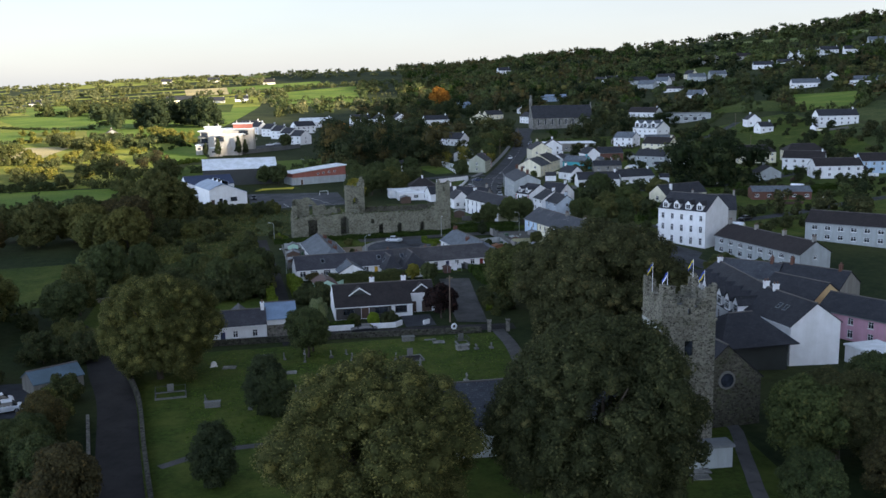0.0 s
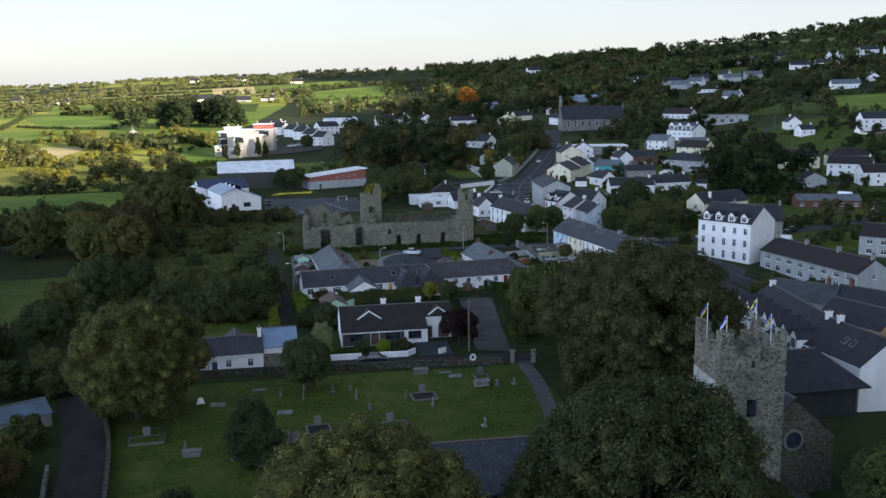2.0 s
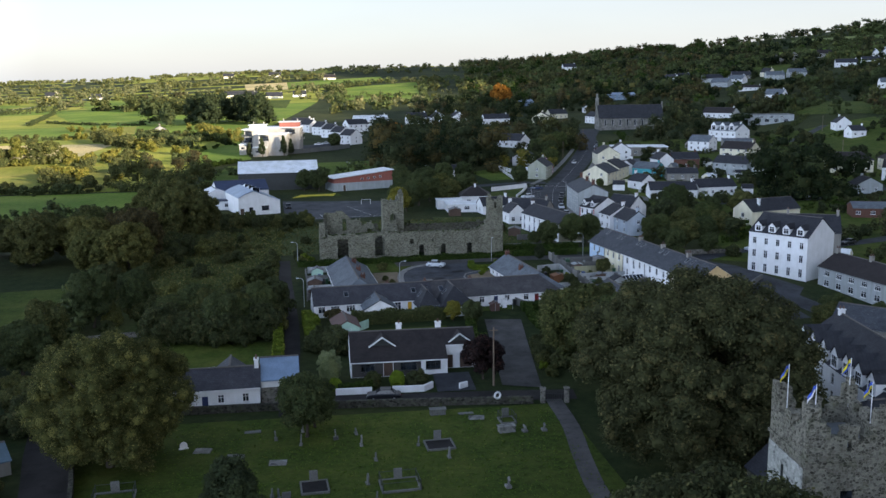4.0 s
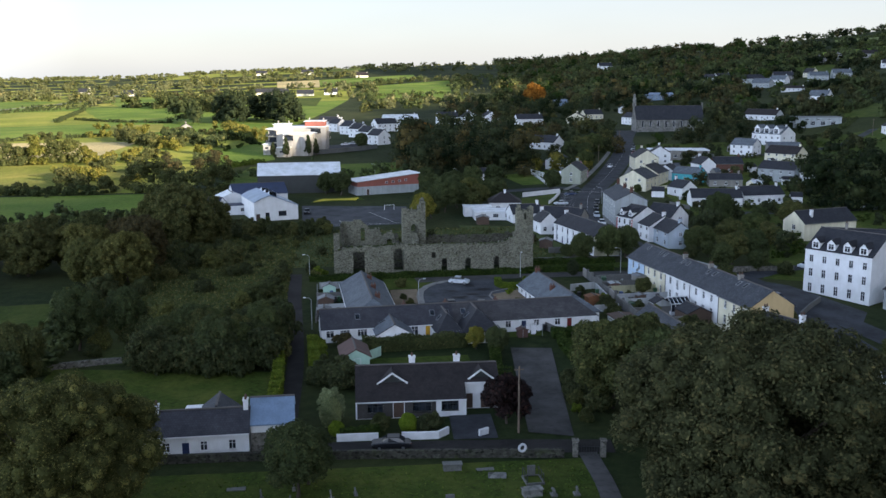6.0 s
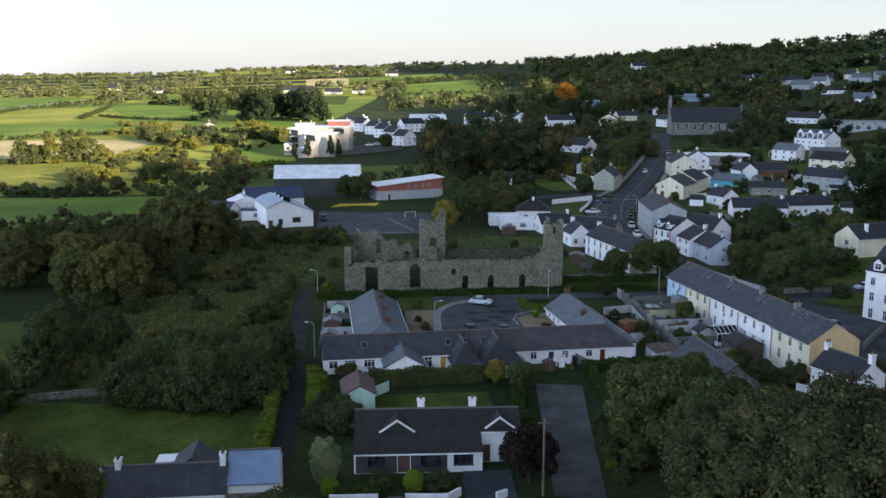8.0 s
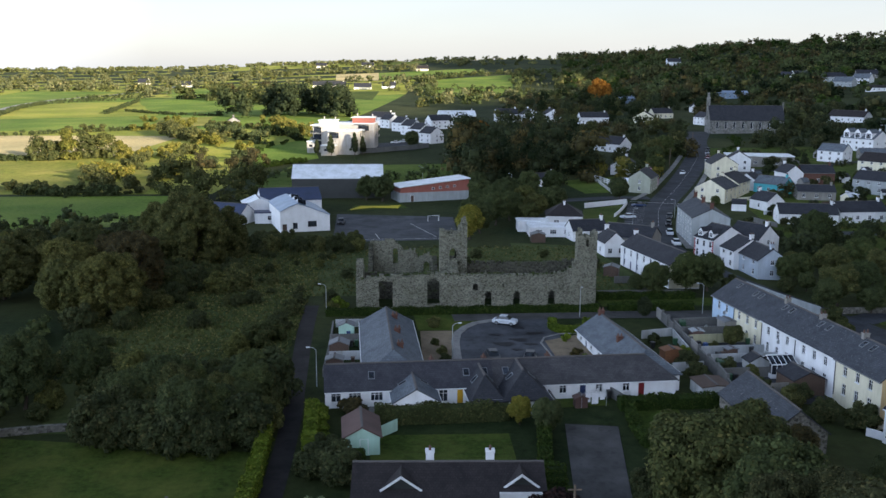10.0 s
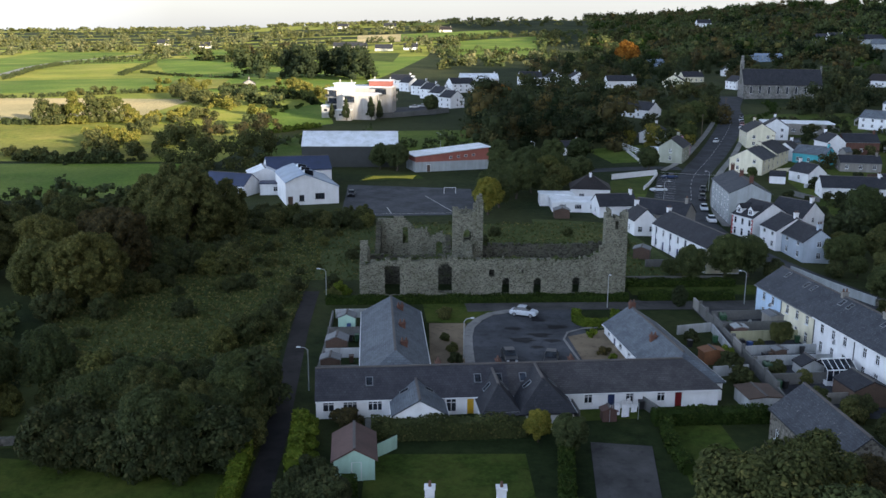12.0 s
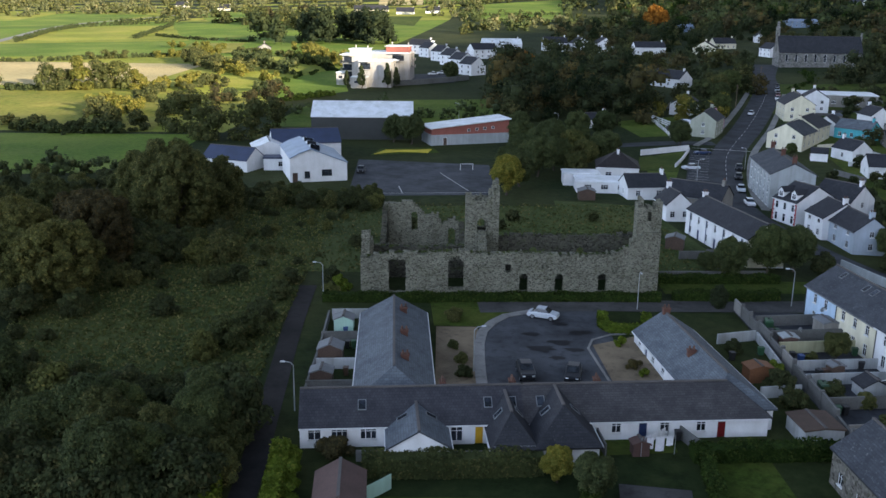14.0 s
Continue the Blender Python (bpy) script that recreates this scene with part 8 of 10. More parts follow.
scatter([(190, 500), (330, 520), (420, 700), (230, 720)], 75, ("far", "far_o", "far_c", "far"), 0.7, 1.2, 4.0, avoid=lambda x, y: x > 294 + (y - 560) * 0.435)
scatter([(90, 680), (240, 640), (330, 860), (120, 900)], 84, ("far", "far_o", "far_a", "far", "far_c"), 0.8, 1.7, 4.5)
scatter([(330, 560), (560, 640), (640, 900), (420, 860)], 60, ("far", "far_o"), 0.8, 1.4, 5.0, avoid=lambda x, y: 330 < x < 520 and 545 < y < 775)
plant("orange", 186, 846, 1.5, 0, "tall bright orange autumn tree", tall=1.15)
plant("orange", 60, 520, 1.0, 50, "orange-brown autumn tree in the wood", tall=1.1)
plant("far_a", 52, 505, 1.6, 50, "rusty autumn tree at the edge of the wood", tall=1.2)
scatter([(-48, 78), (-19, 82), (-21, 112), (-50, 118)], 22, ("mid", "mid", "mid", "mid_a"), 0.45, 0.7, 1.9)
# sunlit scrub, hedgerow trees and pines of the plain
def belt(pts, leaf, label, R, h, gap, wide=1.5, seed=1, size=0.62, per=420, cat="scrub"):
    """Bushes or trees strung along a line, wide metres to either side; R and h are ranges."""
    rng = np.random.default_rng(seed)
    rows = [(p.x + rng.uniform(-wide, wide), p.y + rng.uniform(-wide, wide), rng.uniform(*R), rng.uniform(*h)) for p in smooth_line(pts, gap) if rng.random() < 0.92]
    woods("scrub", rows, leaf, size, per, label, rng, category=cat)


belt([(-190, 402), (-150, 404), (-112, 400), (-90, 392), (-64, 391)], LEAF_B, "dark thorn hedge below the golden pasture", (1.4, 2.6), (2.2, 4.2), 2.6, 2.0, 101)
belt([(-92, 428), (-84, 412), (-70, 402), (-62, 410)], LEAF_O, "low sunlit scrub of mixed bushes", (2.2, 3.6), (3.5, 5.5), 3.0, 5.0, 102)
belt([(-90, 440), (-76, 428), (-62, 428)], LEAF_Y, "yellowing sunlit scrub", (2.0, 3.4), (3.5, 6.0), 2.8, 6.0, 103)
belt([(-90, 462), (-76, 452), (-60, 446)], LEAF_O, "low sunlit scrub of mixed bushes", (2.0, 3.4), (3.0, 5.5), 3.0, 6.0, 104)
belt([(-98, 482), (-89, 491), (-81, 499), (-72, 516)], LEAF_Y, "tall golden scrub beside the stubble", (1.4, 2.6), (3.0, 5.5), 2.0, 3.5, 105)
belt([(-86, 478), (-74, 490), (-66, 508)], LEAF_O, "olive scrub beside the stubble", (1.8, 3.0), (3.0, 5.0), 3.0, 5.0, 106)
belt([(-215, 480), (-150, 480), (-132, 482)], LEAF, "dark thorn hedge between two fields", (1.3, 2.2), (2.0, 3.6), 2.2, 0.8, 107)
belt([(-170, 484), (-152, 484)], LEAF_O, "round sunlit field trees", (4.0, 5.5), (7.0, 9.0), 9.0, 1.5, 127)
for i, (x, y, R, h, lf) in enumerate(((-128, 484, 5.4, 11.0, LEAF_O), (-117.5, 484.5, 4.8, 13.5, LEAF_Y), (-111.6, 488, 4.4, 12.5, LEAF_O), (-105.5, 492, 5.4, 13.0, LEAF_O), (-99.0, 493, 2.8, 8.0, LEAF_Y), (-122.6, 485, 2.2, 4.0, LEAF))):
    rng = np.random.default_rng(140 + i)
    woods("field_tree", [(x, y, R, h), (x + R * 0.3, y + 0.6, R * 0.8, h * 0.8)], lf, 0.5, 1500, "tall sunlit hedgerow tree beside the stubble", rng, category="tree")
belt([(-260, 598), (-192, 590), (-160, 613), (-122, 641)], LEAF, "dark clipped field hedge", (1.2, 2.0), (1.8, 2.8), 2.4, 0.4, 108, per=160)
belt([(-160, 613), (-146, 622)], LEAF_O, "round sunlit field trees", (2.4, 3.2), (4.0, 5.5), 5.0, 0.6, 128)
belt([(-258, 745), (-289, 886), (-290, 952), (-268, 993), (-231, 1036)], LEAF, "dark hedge along the country road", (1.8, 3.0), (2.4, 4.0), 3.2, 0.6, 109, per=120)
belt([(-285, 1020), (-270, 1060), (-245, 1090)], LEAF, "dark hedge along the country road", (2.4, 4.0), (3.0, 5.0), 4.0, 2.0, 129, per=120)
belt([(-195, 794), (-211, 904), (-224, 992)], LEAF, "dark field hedge", (1.6, 2.6), (2.2, 3.6), 3.0, 1.0, 110, per=120)
belt([(-190, 831), (-154, 793), (-108, 764)], LEAF, "dark field hedge", (1.2, 2.0), (1.6, 2.6), 2.4, 0.4, 111, per=120)
belt([(-197, 1032), (-162, 1055), (-110, 1072)], LEAF_C, "dark field hedge", (2.2, 3.4), (3.0, 4.6), 3.2, 0.8, 112, per=120)
belt([(-127, 632), (-114, 644), (-103, 664)], LEAF_Y, "yellow scrub in the dry field", (1.8, 3.6), (3.0, 5.5), 3.4, 4.0, 113)
belt([(-142, 712), (-126, 706), (-112, 700)], LEAF_Y, "yellow scrub in the dry field", (1.8, 3.4), (2.6, 5.0), 4.0, 5.0, 114)
belt([(-110, 616), (-96, 590), (-84, 560), (-66, 548)], LEAF_O, "rounded olive scrub below the barn", (3.0, 5.0), (5.0, 8.0), 4.0, 4.0, 115)
belt([(-84, 616), (-70, 596), (-58, 570), (-48, 545)], LEAF, "dark scrub in the dip", (2.6, 4.4), (4.0, 7.0), 4.0, 4.0, 116)
belt([(-78, 566), (-64, 540), (-52, 516)], LEAF_Y, "yellowing scrub below the barn", (2.2, 4.0), (4.0, 6.5), 5.0, 4.0, 117)
belt([(-62, 660), (-48, 640), (-38, 600), (-27, 590)], LEAF_Y, "golden scrub behind the apartments", (2.6, 4.4), (5.0, 8.5), 3.2, 4.0, 118)
belt([(-54, 610), (-40, 590), (-28, 566)], LEAF_C, "dark scrub in the dip", (2.6, 4.0), (4.0, 6.0), 4.0, 3.0, 119)
belt([(-88, 660), (-72, 650), (-60, 640)], LEAF_O, "olive scrub beside the barn", (2.2, 3.6), (3.0, 5.0), 4.0, 4.0, 120)
belt([(-33, 459), (-18, 477)], LEAF_H, "dark hedge below the meadow", (1.2, 1.8), (1.6, 2.4), 2.0, 0.4, 121)
belt([(-46, 500), (-40, 530), (-30, 560)], LEAF_H, "small shrubs on the meadow", (0.9, 1.6), (1.4, 2.2), 7.0, 5.0, 122)
belt([(-56, 398), (-46, 382), (-34, 374), (-27, 386)], LEAF_O, "soft tall willows in autumn green", (3.6, 5.2), (9.0, 13.0), 5.0, 2.5, 123, 0.5, 900, "tree")
belt([(-52, 428), (-40, 430), (-33, 448)], LEAF_A, "rusty slender trees catching the light", (2.8, 4.0), (8.0, 12.0), 5.0, 3.0, 124, 0.5, 700, "tree")
belt([(-60, 450), (-50, 470), (-44, 496)], LEAF, "green scrub beside the meadow", (2.2, 3.6), (3.0, 5.0), 5.0, 5.0, 125)
belt([(-104, 392), (-88, 386), (-70, 388)], LEAF, "dark hedge behind the pasture", (1.6, 2.4), (2.0, 3.6), 2.6, 1.0, 126)


def pine_clump(spots, label, seed):
    """Scots pines: flat tufts of needles in tiers on bare leaning limbs."""
    rng = np.random.default_rng(seed)
    rows = []
    for x, y, R, h in spots:
        for k in range(12):
            a, f = rng.uniform(0, math.tau), rng.uniform(0.08, 1.0)
            q = R * (1.1 - f * 0.75) * rng.uniform(0.4, 1.0)
            rows.append((x + q * math.cos(a), y + q * math.sin(a), h * f, R * rng.uniform(0.3, 0.5)))
        rows.append((x, y, h * 0.98, R * 0.35))
    c = np.array(rows)
    c[:, 2] += land(c[:, 0], c[:, 1])
    p, d = crown_points(rng, 420 * len(spots), c, 0.1)
    v, f = leaf_quads(p, d + np.array([0, 0, 0.5]), 1.0, rng, 0.6)
    cv, cf = core_balls(c, 0.95, rng, False)
    return tagged(new("pine_wood", mesh_from("pine_wood", np.concatenate([v, cv]), np.concatenate([f, cf + len(v)]), LEAF_N)), label, "woods", kind="stuff")


pine_clump([(-102, 766, 9.0, 18), (-94, 770, 6.5, 15), (-86, 748, 7.5, 16)], "group of dark pines standing in the field", 7)
rp = random.Random(17)
pine_clump([(-72 + k * 4.4 + rp.uniform(-2, 2), 756 + rp.uniform(-14, 40) - k * 0.5, rp.uniform(6.0, 9.0), rp.uniform(15, 22)) for k in range(22) for k in (k * 0.64,)], "dark pine wood behind the scrub", 8)
belt([(-176, 1030), (-140, 1010), (-104, 990), (-84, 900)], LEAF_O, "autumn-brown wood behind the pines", (7, 10), (12, 17), 7.0, 16.0, 130, 1.0, 260, "woods")
belt([(-168, 1072), (-130, 1064), (-104, 1076)], LEAF_A, "autumn-brown wood behind the pines", (6, 9), (11, 16), 7.0, 12.0, 131, 1.0, 260, "woods")

# far woods and hedgerows, out to the skyline
def in_field(x, y):
    for q in FIELDS:
        s = [(q[(i + 1) % 4][0] - q[i][0]) * (y - q[i][1]) - (q[(i + 1) % 4][1] - q[i][1]) * (x - q[i][0]) for i in range(4)]
        if all(v > 0 for v in s) or all(v < 0 for v in s):
            return True
    return False


def far_wood(az0, az1, r0, r1, n, leaves, R0, R1, label, seed, size=1.5, per=40, tall=1.5):
    rng = np.random.default_rng(seed)
    spots = {k: [] for k in range(len(leaves))}
    made = 0
    while made < n:
        az, r = radians(rng.uniform(az0, az1)), math.sqrt(rng.uniform(r0 * r0, r1 * r1))
        x, y = r * math.sin(az), r * math.cos(az)
        # woods gather in belts and leave openings
        if noise.noise(Vector((x * 0.006, y * 0.006, seed))) < rng.uniform(-0.35, 0.25) or in_field(x, y) or not free(x, y, 3):
            made += 0.25
            continue
        R = rng.uniform(R0, R1)
        spots[int(rng.integers(len(leaves)))].append((x, y, R, R * tall * rng.uniform(0.8, 1.2)))
        made += 1
    for k, rows in spots.items():
        if rows:
            woods("woodland", rows, leaves[k], size, per, label, rng)


def hedgerow(pts, leaf, label, R=2.2, h=3.4, gap=3.2, seed=1, size=0.8, per=60, stray=0.25):
    rng = np.random.default_rng(seed)
    rows = []
    for p in smooth_line(pts, gap):
        if rng.random() < 0.93:
            k = 1.9 if rng.random() < stray * 0.4 else 1.0
            rows.append((p.x + rng.normal(0, 0.8), p.y + rng.normal(0, 0.8), R * k * rng.uniform(0.7, 1.2), h * k * rng.uniform(0.7, 1.25)))
    woods("hedgerow", rows, leaf, size, per, label, rng, category="hedgerow")


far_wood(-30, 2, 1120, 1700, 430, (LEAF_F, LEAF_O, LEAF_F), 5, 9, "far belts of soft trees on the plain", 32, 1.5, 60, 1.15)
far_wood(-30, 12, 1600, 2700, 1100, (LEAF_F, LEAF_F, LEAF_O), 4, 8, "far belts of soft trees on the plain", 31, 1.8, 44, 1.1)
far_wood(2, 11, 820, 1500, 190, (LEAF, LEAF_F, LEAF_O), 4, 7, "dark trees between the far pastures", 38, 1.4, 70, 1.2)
far_wood(10, 24, 800, 2000, 1150, (LEAF, LEAF_O, LEAF_G, LEAF_H, LEAF_A), 4.0, 10, "dark woods on the rising ground", 33, 1.5, 50)
far_wood(22, 44, 620, 1750, 1000, (LEAF, LEAF_O, LEAF_G, LEAF_H, LEAF_C, LEAF_A), 3.0, 8.5, "scattered dark trees on the hillside", 34, 1.3, 54)
far_wood(24, 40, 1150, 1500, 240, (LEAF, LEAF_G, LEAF), 5, 10, "dark trees along the skyline of the hill", 36, 1.6, 60)
far_wood(14, 30, 900, 1500, 500, (LEAF, LEAF_C), 5, 8, "dense dark hillside wood", 35, 1.6, 50)
for i, (pts, lf, lab) in enumerate((
        ([(-112, 316), (-80, 322), (-46, 330)], LEAF, "dark hedge below the pasture"), ([(-60, 228), (-56, 186), (-30, 188), (-35, 227)], LEAF, "dark hedge round the field"), ([(-46, 426), (-20, 430), (14, 424), (44, 420)], LEAF, "hedge behind the playing field"),
        ([(340, 524), (382, 518), (440, 590), (494, 657)], LEAF, "dark hill hedge"), ([(494, 657), (475, 690), (456, 706), (418, 664)], LEAF, "dark hill hedge"), ([(338, 528), (380, 600), (416, 662)], LEAF, "dark hill hedge"), ([(306, 574), (360, 640), (408, 704)], LEAF, "dark hill hedge"),
        ([(588, 1224), (650, 1150), (702, 1098), (730, 1150)], LEAF, "dark hill hedge"), ([(730, 1150), (680, 1222), (612, 1288)], LEAF, "dark hill hedge"), ([(712, 1314), (740, 1220), (760, 1152), (828, 1068)], LEAF, "dark hill hedge"), ([(736, 1356), (804, 1168), (850, 1110)], LEAF, "dark hill hedge"),
        ([(58, 1022), (100, 1012), (138, 1006)], LEAF, "dark hedge below the hill pasture"), ([(138, 1006), (186, 1424), (70, 1350), (57, 1024)], LEAF, "dark hedge round the hill pasture"), ([(62, 1120), (110, 1130), (150, 1120)], LEAF, "dark hedge across the hill pasture"), ([(-3, 1372), (70, 1420), (145, 1482)], LEAF, "dark hedge round the hill pasture"))):
    hedgerow(pts, lf, lab, seed=40 + i)
# garden hedges, walls of shrubs and lanes between the village houses
for i, pts in enumerate(([(112, 258), (128, 268), (134, 282)], [(150, 262), (166, 272), (182, 281)], [(198, 288), (214, 296), (226, 312)], [(150, 305), (172, 312), (196, 318)], [(118, 312), (140, 318), (152, 332)], [(128, 332), (160, 338), (190, 346)], [(200, 352), (222, 348), (250, 352)], [(226, 372), (250, 372), (276, 370)], [(186, 392), (206, 396), (230, 404)], [(160, 420), (190, 416), (204, 424)],
                         [(190, 452), (210, 458), (236, 462)], [(180, 480), (200, 496), (226, 500)], [(252, 490), (280, 486), (300, 484)], [(258, 400), (284, 410), (300, 432)], [(262, 520), (290, 536), (312, 560)], [(168, 500), (186, 530), (196, 566)], [(140, 225), (150, 240), (170, 252)], [(226, 262), (250, 280), (270, 310)], [(270, 330), (300, 350), (330, 380)])):
    hedgerow(pts, (LEAF_H, LEAF_B, LEAF)[i % 3], "dark garden hedge between the houses", 1.0, 1.7, 1.5, 80 + i, 0.42, 60, 0.3)
scatter([(112, 250), (250, 260), (320, 500), (160, 500)], 150, ("far", "far_o", "far"), 0.12, 0.34, 2.0)
scatter([(300, 560), (560, 700), (800, 1000), (480, 1000)], 150, ("far", "far_o", "far"), 0.35, 0.8, 3.0, avoid=lambda x, y: in_field(x, y))

# ---------------------------------------------------------------- cars
TYRE, RIM = plain("tyre_rubber", (0.012, 0.012, 0.013), 0.9), plain("wheel_alloy", (0.42, 0.43, 0.45), 0.35, metal=0.8)
CAR_GLASS = glass_dark("car_glass", (0.01, 0.012, 0.014))
LAMP_W, LAMP_R = plain("headlamp_lens", (0.6, 0.62, 0.65), 0.2), plain("tail_lamp_lens", (0.25, 0.01, 0.012), 0.3)


def paint(name, c):
    m = plain(name, c, 0.28, 0.04, stain=0.03, bumps=0)
    return m


C_SILVER, C_DARK, C_BLUE, C_RED, C_WHITE = paint("silver_car_paint", (0.52, 0.56, 0.60)), paint("black_car_paint", (0.012, 0.013, 0.016)), paint("blue_car_paint", (0.03, 0.05, 0.11)), paint("red_car_paint", (0.28, 0.015, 0.015)), paint("white_car_paint", (0.72, 0.73, 0.74))


def loft(bm, sections):
    """Closed shell through cross-sections along x; each is a list of (y, z)."""
    rings = [[bm.verts.new((x, y, z)) for y, z in sec] for x, sec in sections]
    n = len(rings[0])
    for a, b in zip(rings, rings[1:]):
        for k in range(n):
            bm.faces.new((a[k], a[(k + 1) % n], b[(k + 1) % n], b[k]))
    bm.faces.new(rings[0])
    bm.faces.new(rings[-1][::-1])
    bmesh.ops.recalc_face_normals(bm, faces=bm.faces)


def car(x, y, ang, mat, label, length=4.5, high=1.48, suv=False):
    t = thing("car", x, y, ang, label, "car", z=lz(x, y) + 0.1)
    L, W = length / 2, 0.88
    hood, belt = 0.72 if not suv else 0.95, 0.92 if not suv else 1.1

    def sec(w, z0, z1):
        return [(-w, z0 + 0.12), (-w * 0.94, z0), (w * 0.94, z0), (w, z0 + 0.12), (w, z1 - 0.12), (w * 0.9, z1), (-w * 0.9, z1), (-w, z1 - 0.12)]

    bm = bmesh.new()
    loft(bm, [(-L, sec(W * 0.86, 0.32, hood * 0.92)), (-L + 0.18, sec(W * 0.97, 0.22, hood + 0.06)), (-L * 0.45, sec(W, 0.2, belt)), (L * 0.4, sec(W, 0.2, belt)), (L - 0.25, sec(W * 0.97, 0.22, hood + (0.14 if suv else 0.1))), (L, sec(W * 0.86, 0.34, hood * 0.95))])
    part("body", bm, mat, t, smooth=False)
    bm = bmesh.new()
    r = high
    rear = 0.86 if suv else 0.66
    loft(bm, [(-L * 0.5, [(-W * 0.86, belt - 0.02), (W * 0.86, belt - 0.02), (W * 0.84, belt + 0.02), (-W * 0.84, belt + 0.02)]), (-L * 0.18, [(-W * 0.9, belt - 0.02), (W * 0.9, belt - 0.02), (W * 0.72, r - 0.06), (-W * 0.72, r - 0.06)]),
              (L * 0.4, [(-W * 0.9, belt - 0.02), (W * 0.9, belt - 0.02), (W * 0.72, r - 0.08), (-W * 0.72, r - 0.08)]), (L * rear + 0.08, [(-W * 0.86, belt - 0.02), (W * 0.86, belt - 0.02), (W * 0.8, belt + 0.04), (-W * 0.8, belt + 0.04)])])
    part("cabin_glass", bm, CAR_GLASS, t)
    bm = bmesh.new()
    box(bm, -L * 0.2, L * 0.42, -W * 0.71, W * 0.71, r - 0.07, r, bevel=0.03)
    for s in (-1, 1):
        for px in (-0.02, 0.2):
            box(bm, L * px - 0.05 + 0.25, L * px + 0.05 + 0.25, s * W * 0.9 - 0.02, s * W * 0.9 + 0.02, belt, belt + 0.06)
    part("roof", bm, mat, t)
    wm = None
    for wx in (-L * 0.62, L * 0.6):
        for s in (-1, 1):
            m = pose(wx, s * (W - 0.1), 0.22)
            if wm is None:
                b = bmesh.new()
                tube(b, (0, -0.11, 0), (0, 0.11, 0), 0.32, 0.32, 14)
                wm = part("wheel", b, TYRE, t, m=m)
                b = bmesh.new()
                tube(b, (0, -0.125, 0), (0, 0.125, 0), 0.2, 0.2, 10)
                wr = part("rim", b, RIM, wm)
            else:
                o = twin(wm, t, m)
                twin(wr, o, Matrix())
    for s in (-1, 1):
        part("headlight", boxes((-L - 0.01, -L + 0.14, s * W * 0.62 - 0.16, s * W * 0.62 + 0.16, hood * 0.74, hood * 0.92)), LAMP_W, t)
        part("tail_light", boxes((L - 0.12, L + 0.012, s * W * 0.66 - 0.13, s * W * 0.66 + 0.13, hood * 0.78, hood * 0.98)), LAMP_R, t)
    part("number_plate", boxes((L + 0.002, L + 0.02, -0.26, 0.26, 0.48, 0.6)), LAMP_W, t)
    return t


car(38.4, 231.6, 158, C_SILVER, "silver saloon car parked by the court road", 4.1, 1.44)
car(34.6, 213.6, 94, C_DARK, "black family car parked in the court", 4.5, 1.62, True)
car(40.0, 213.4, 78, C_DARK, "black hatchback parked in the court", 4.2)
car(-33.4, 131.2, 20, C_WHITE, "white car parked in the yard by the road shed", 4.3)
car(-31.6, 128.0, 14, C_SILVER, "silver car parked in the yard by the road shed", 4.4)
car(20.0, 154.3, -4, C_DARK, "dark car parked below the garden wall", 4.6)
car(-11.3, 163.0, 10, C_SILVER, "silver off-road car behind the cottage", 4.3, 1.75, True)
for cx, cy, ca, cm, cl in ((100.2, 348.9, 74, C_DARK, "dark car parked along the street"), (96.5, 337.1, 74, C_DARK, "dark car parked along the street"), (92.6, 322.5, 78, C_SILVER, "silver car parked along the street"), (90.0, 308.0, 84, C_WHITE, "white car parked along the street"), (87.2, 346.0, 8, C_SILVER, "silver car in a street parking bay"), (96.0, 368.0, 8, C_BLUE, "blue car in a street parking bay"),
                           (131.0, 437.4, 66, C_WHITE, "white car driving along the street"), (152.6, 474.0, 68, C_WHITE, "white car parked up the street"), (155.6, 482.0, 68, C_RED, "red car parked up the street"), (158.0, 489.5, 68, C_DARK, "dark car parked up the street"), (160.4, 497.5, 68, C_SILVER, "silver car parked up the street"), (164.5, 509.0, 70, C_DARK, "dark car parked up the street"), (134.5, 196.0, 30, C_RED, "red car parked beside the terrace"),
                           (132.0, 190.5, 30, C_WHITE, "white car parked beside the terrace"), (97.5, 213.0, 95, C_DARK, "dark car parked behind the terrace"), (99.5, 219.5, 95, C_BLUE, "dark blue car parked behind the terrace"), (5.6, 333.0, 90, C_DARK, "dark car parked by the school"), (24.0, 552.0, 20, C_SILVER, "silver car in the estate car park"), (20.0, 548.0, 20, C_WHITE, "white car in the estate car park"), (76.5, 263.0, 5, C_BLUE, "blue car in a yard")):
    car(cx, cy, ca, cm, cl)

# ---------------------------------------------------------------- posts and lamps
STEEL = plain("galvanised_steel", (0.38, 0.40, 0.41), 0.5, metal=0.5)
POLEWOOD = plain("weathered_pole_wood", (0.16, 0.12, 0.085), 0.9, 0.25)


def street_lamp(x, y, ang, high=5.5):
    t = thing("street_lamp", x, y, ang, "grey steel street lamp with a curved arm", "street lamp", "street lamps")
    b = bmesh.new()
    tube(b, (0, 0, 0), (0, 0, high - 0.4), 0.075, 0.05, 8)
    tube(b, (0, 0, high - 0.4), (-0.35, 0, high - 0.05), 0.05, 0.045, 8)
    tube(b, (-0.35, 0, high - 0.05), (-0.9, 0, high + 0.02), 0.045, 0.04, 8)
    part("pole", b, STEEL, t)
    part("lamp_head", boxes((-1.35, -0.85, -0.12, 0.12, high - 0.05, high + 0.1), bevel=0.03), LAMP_W, t)


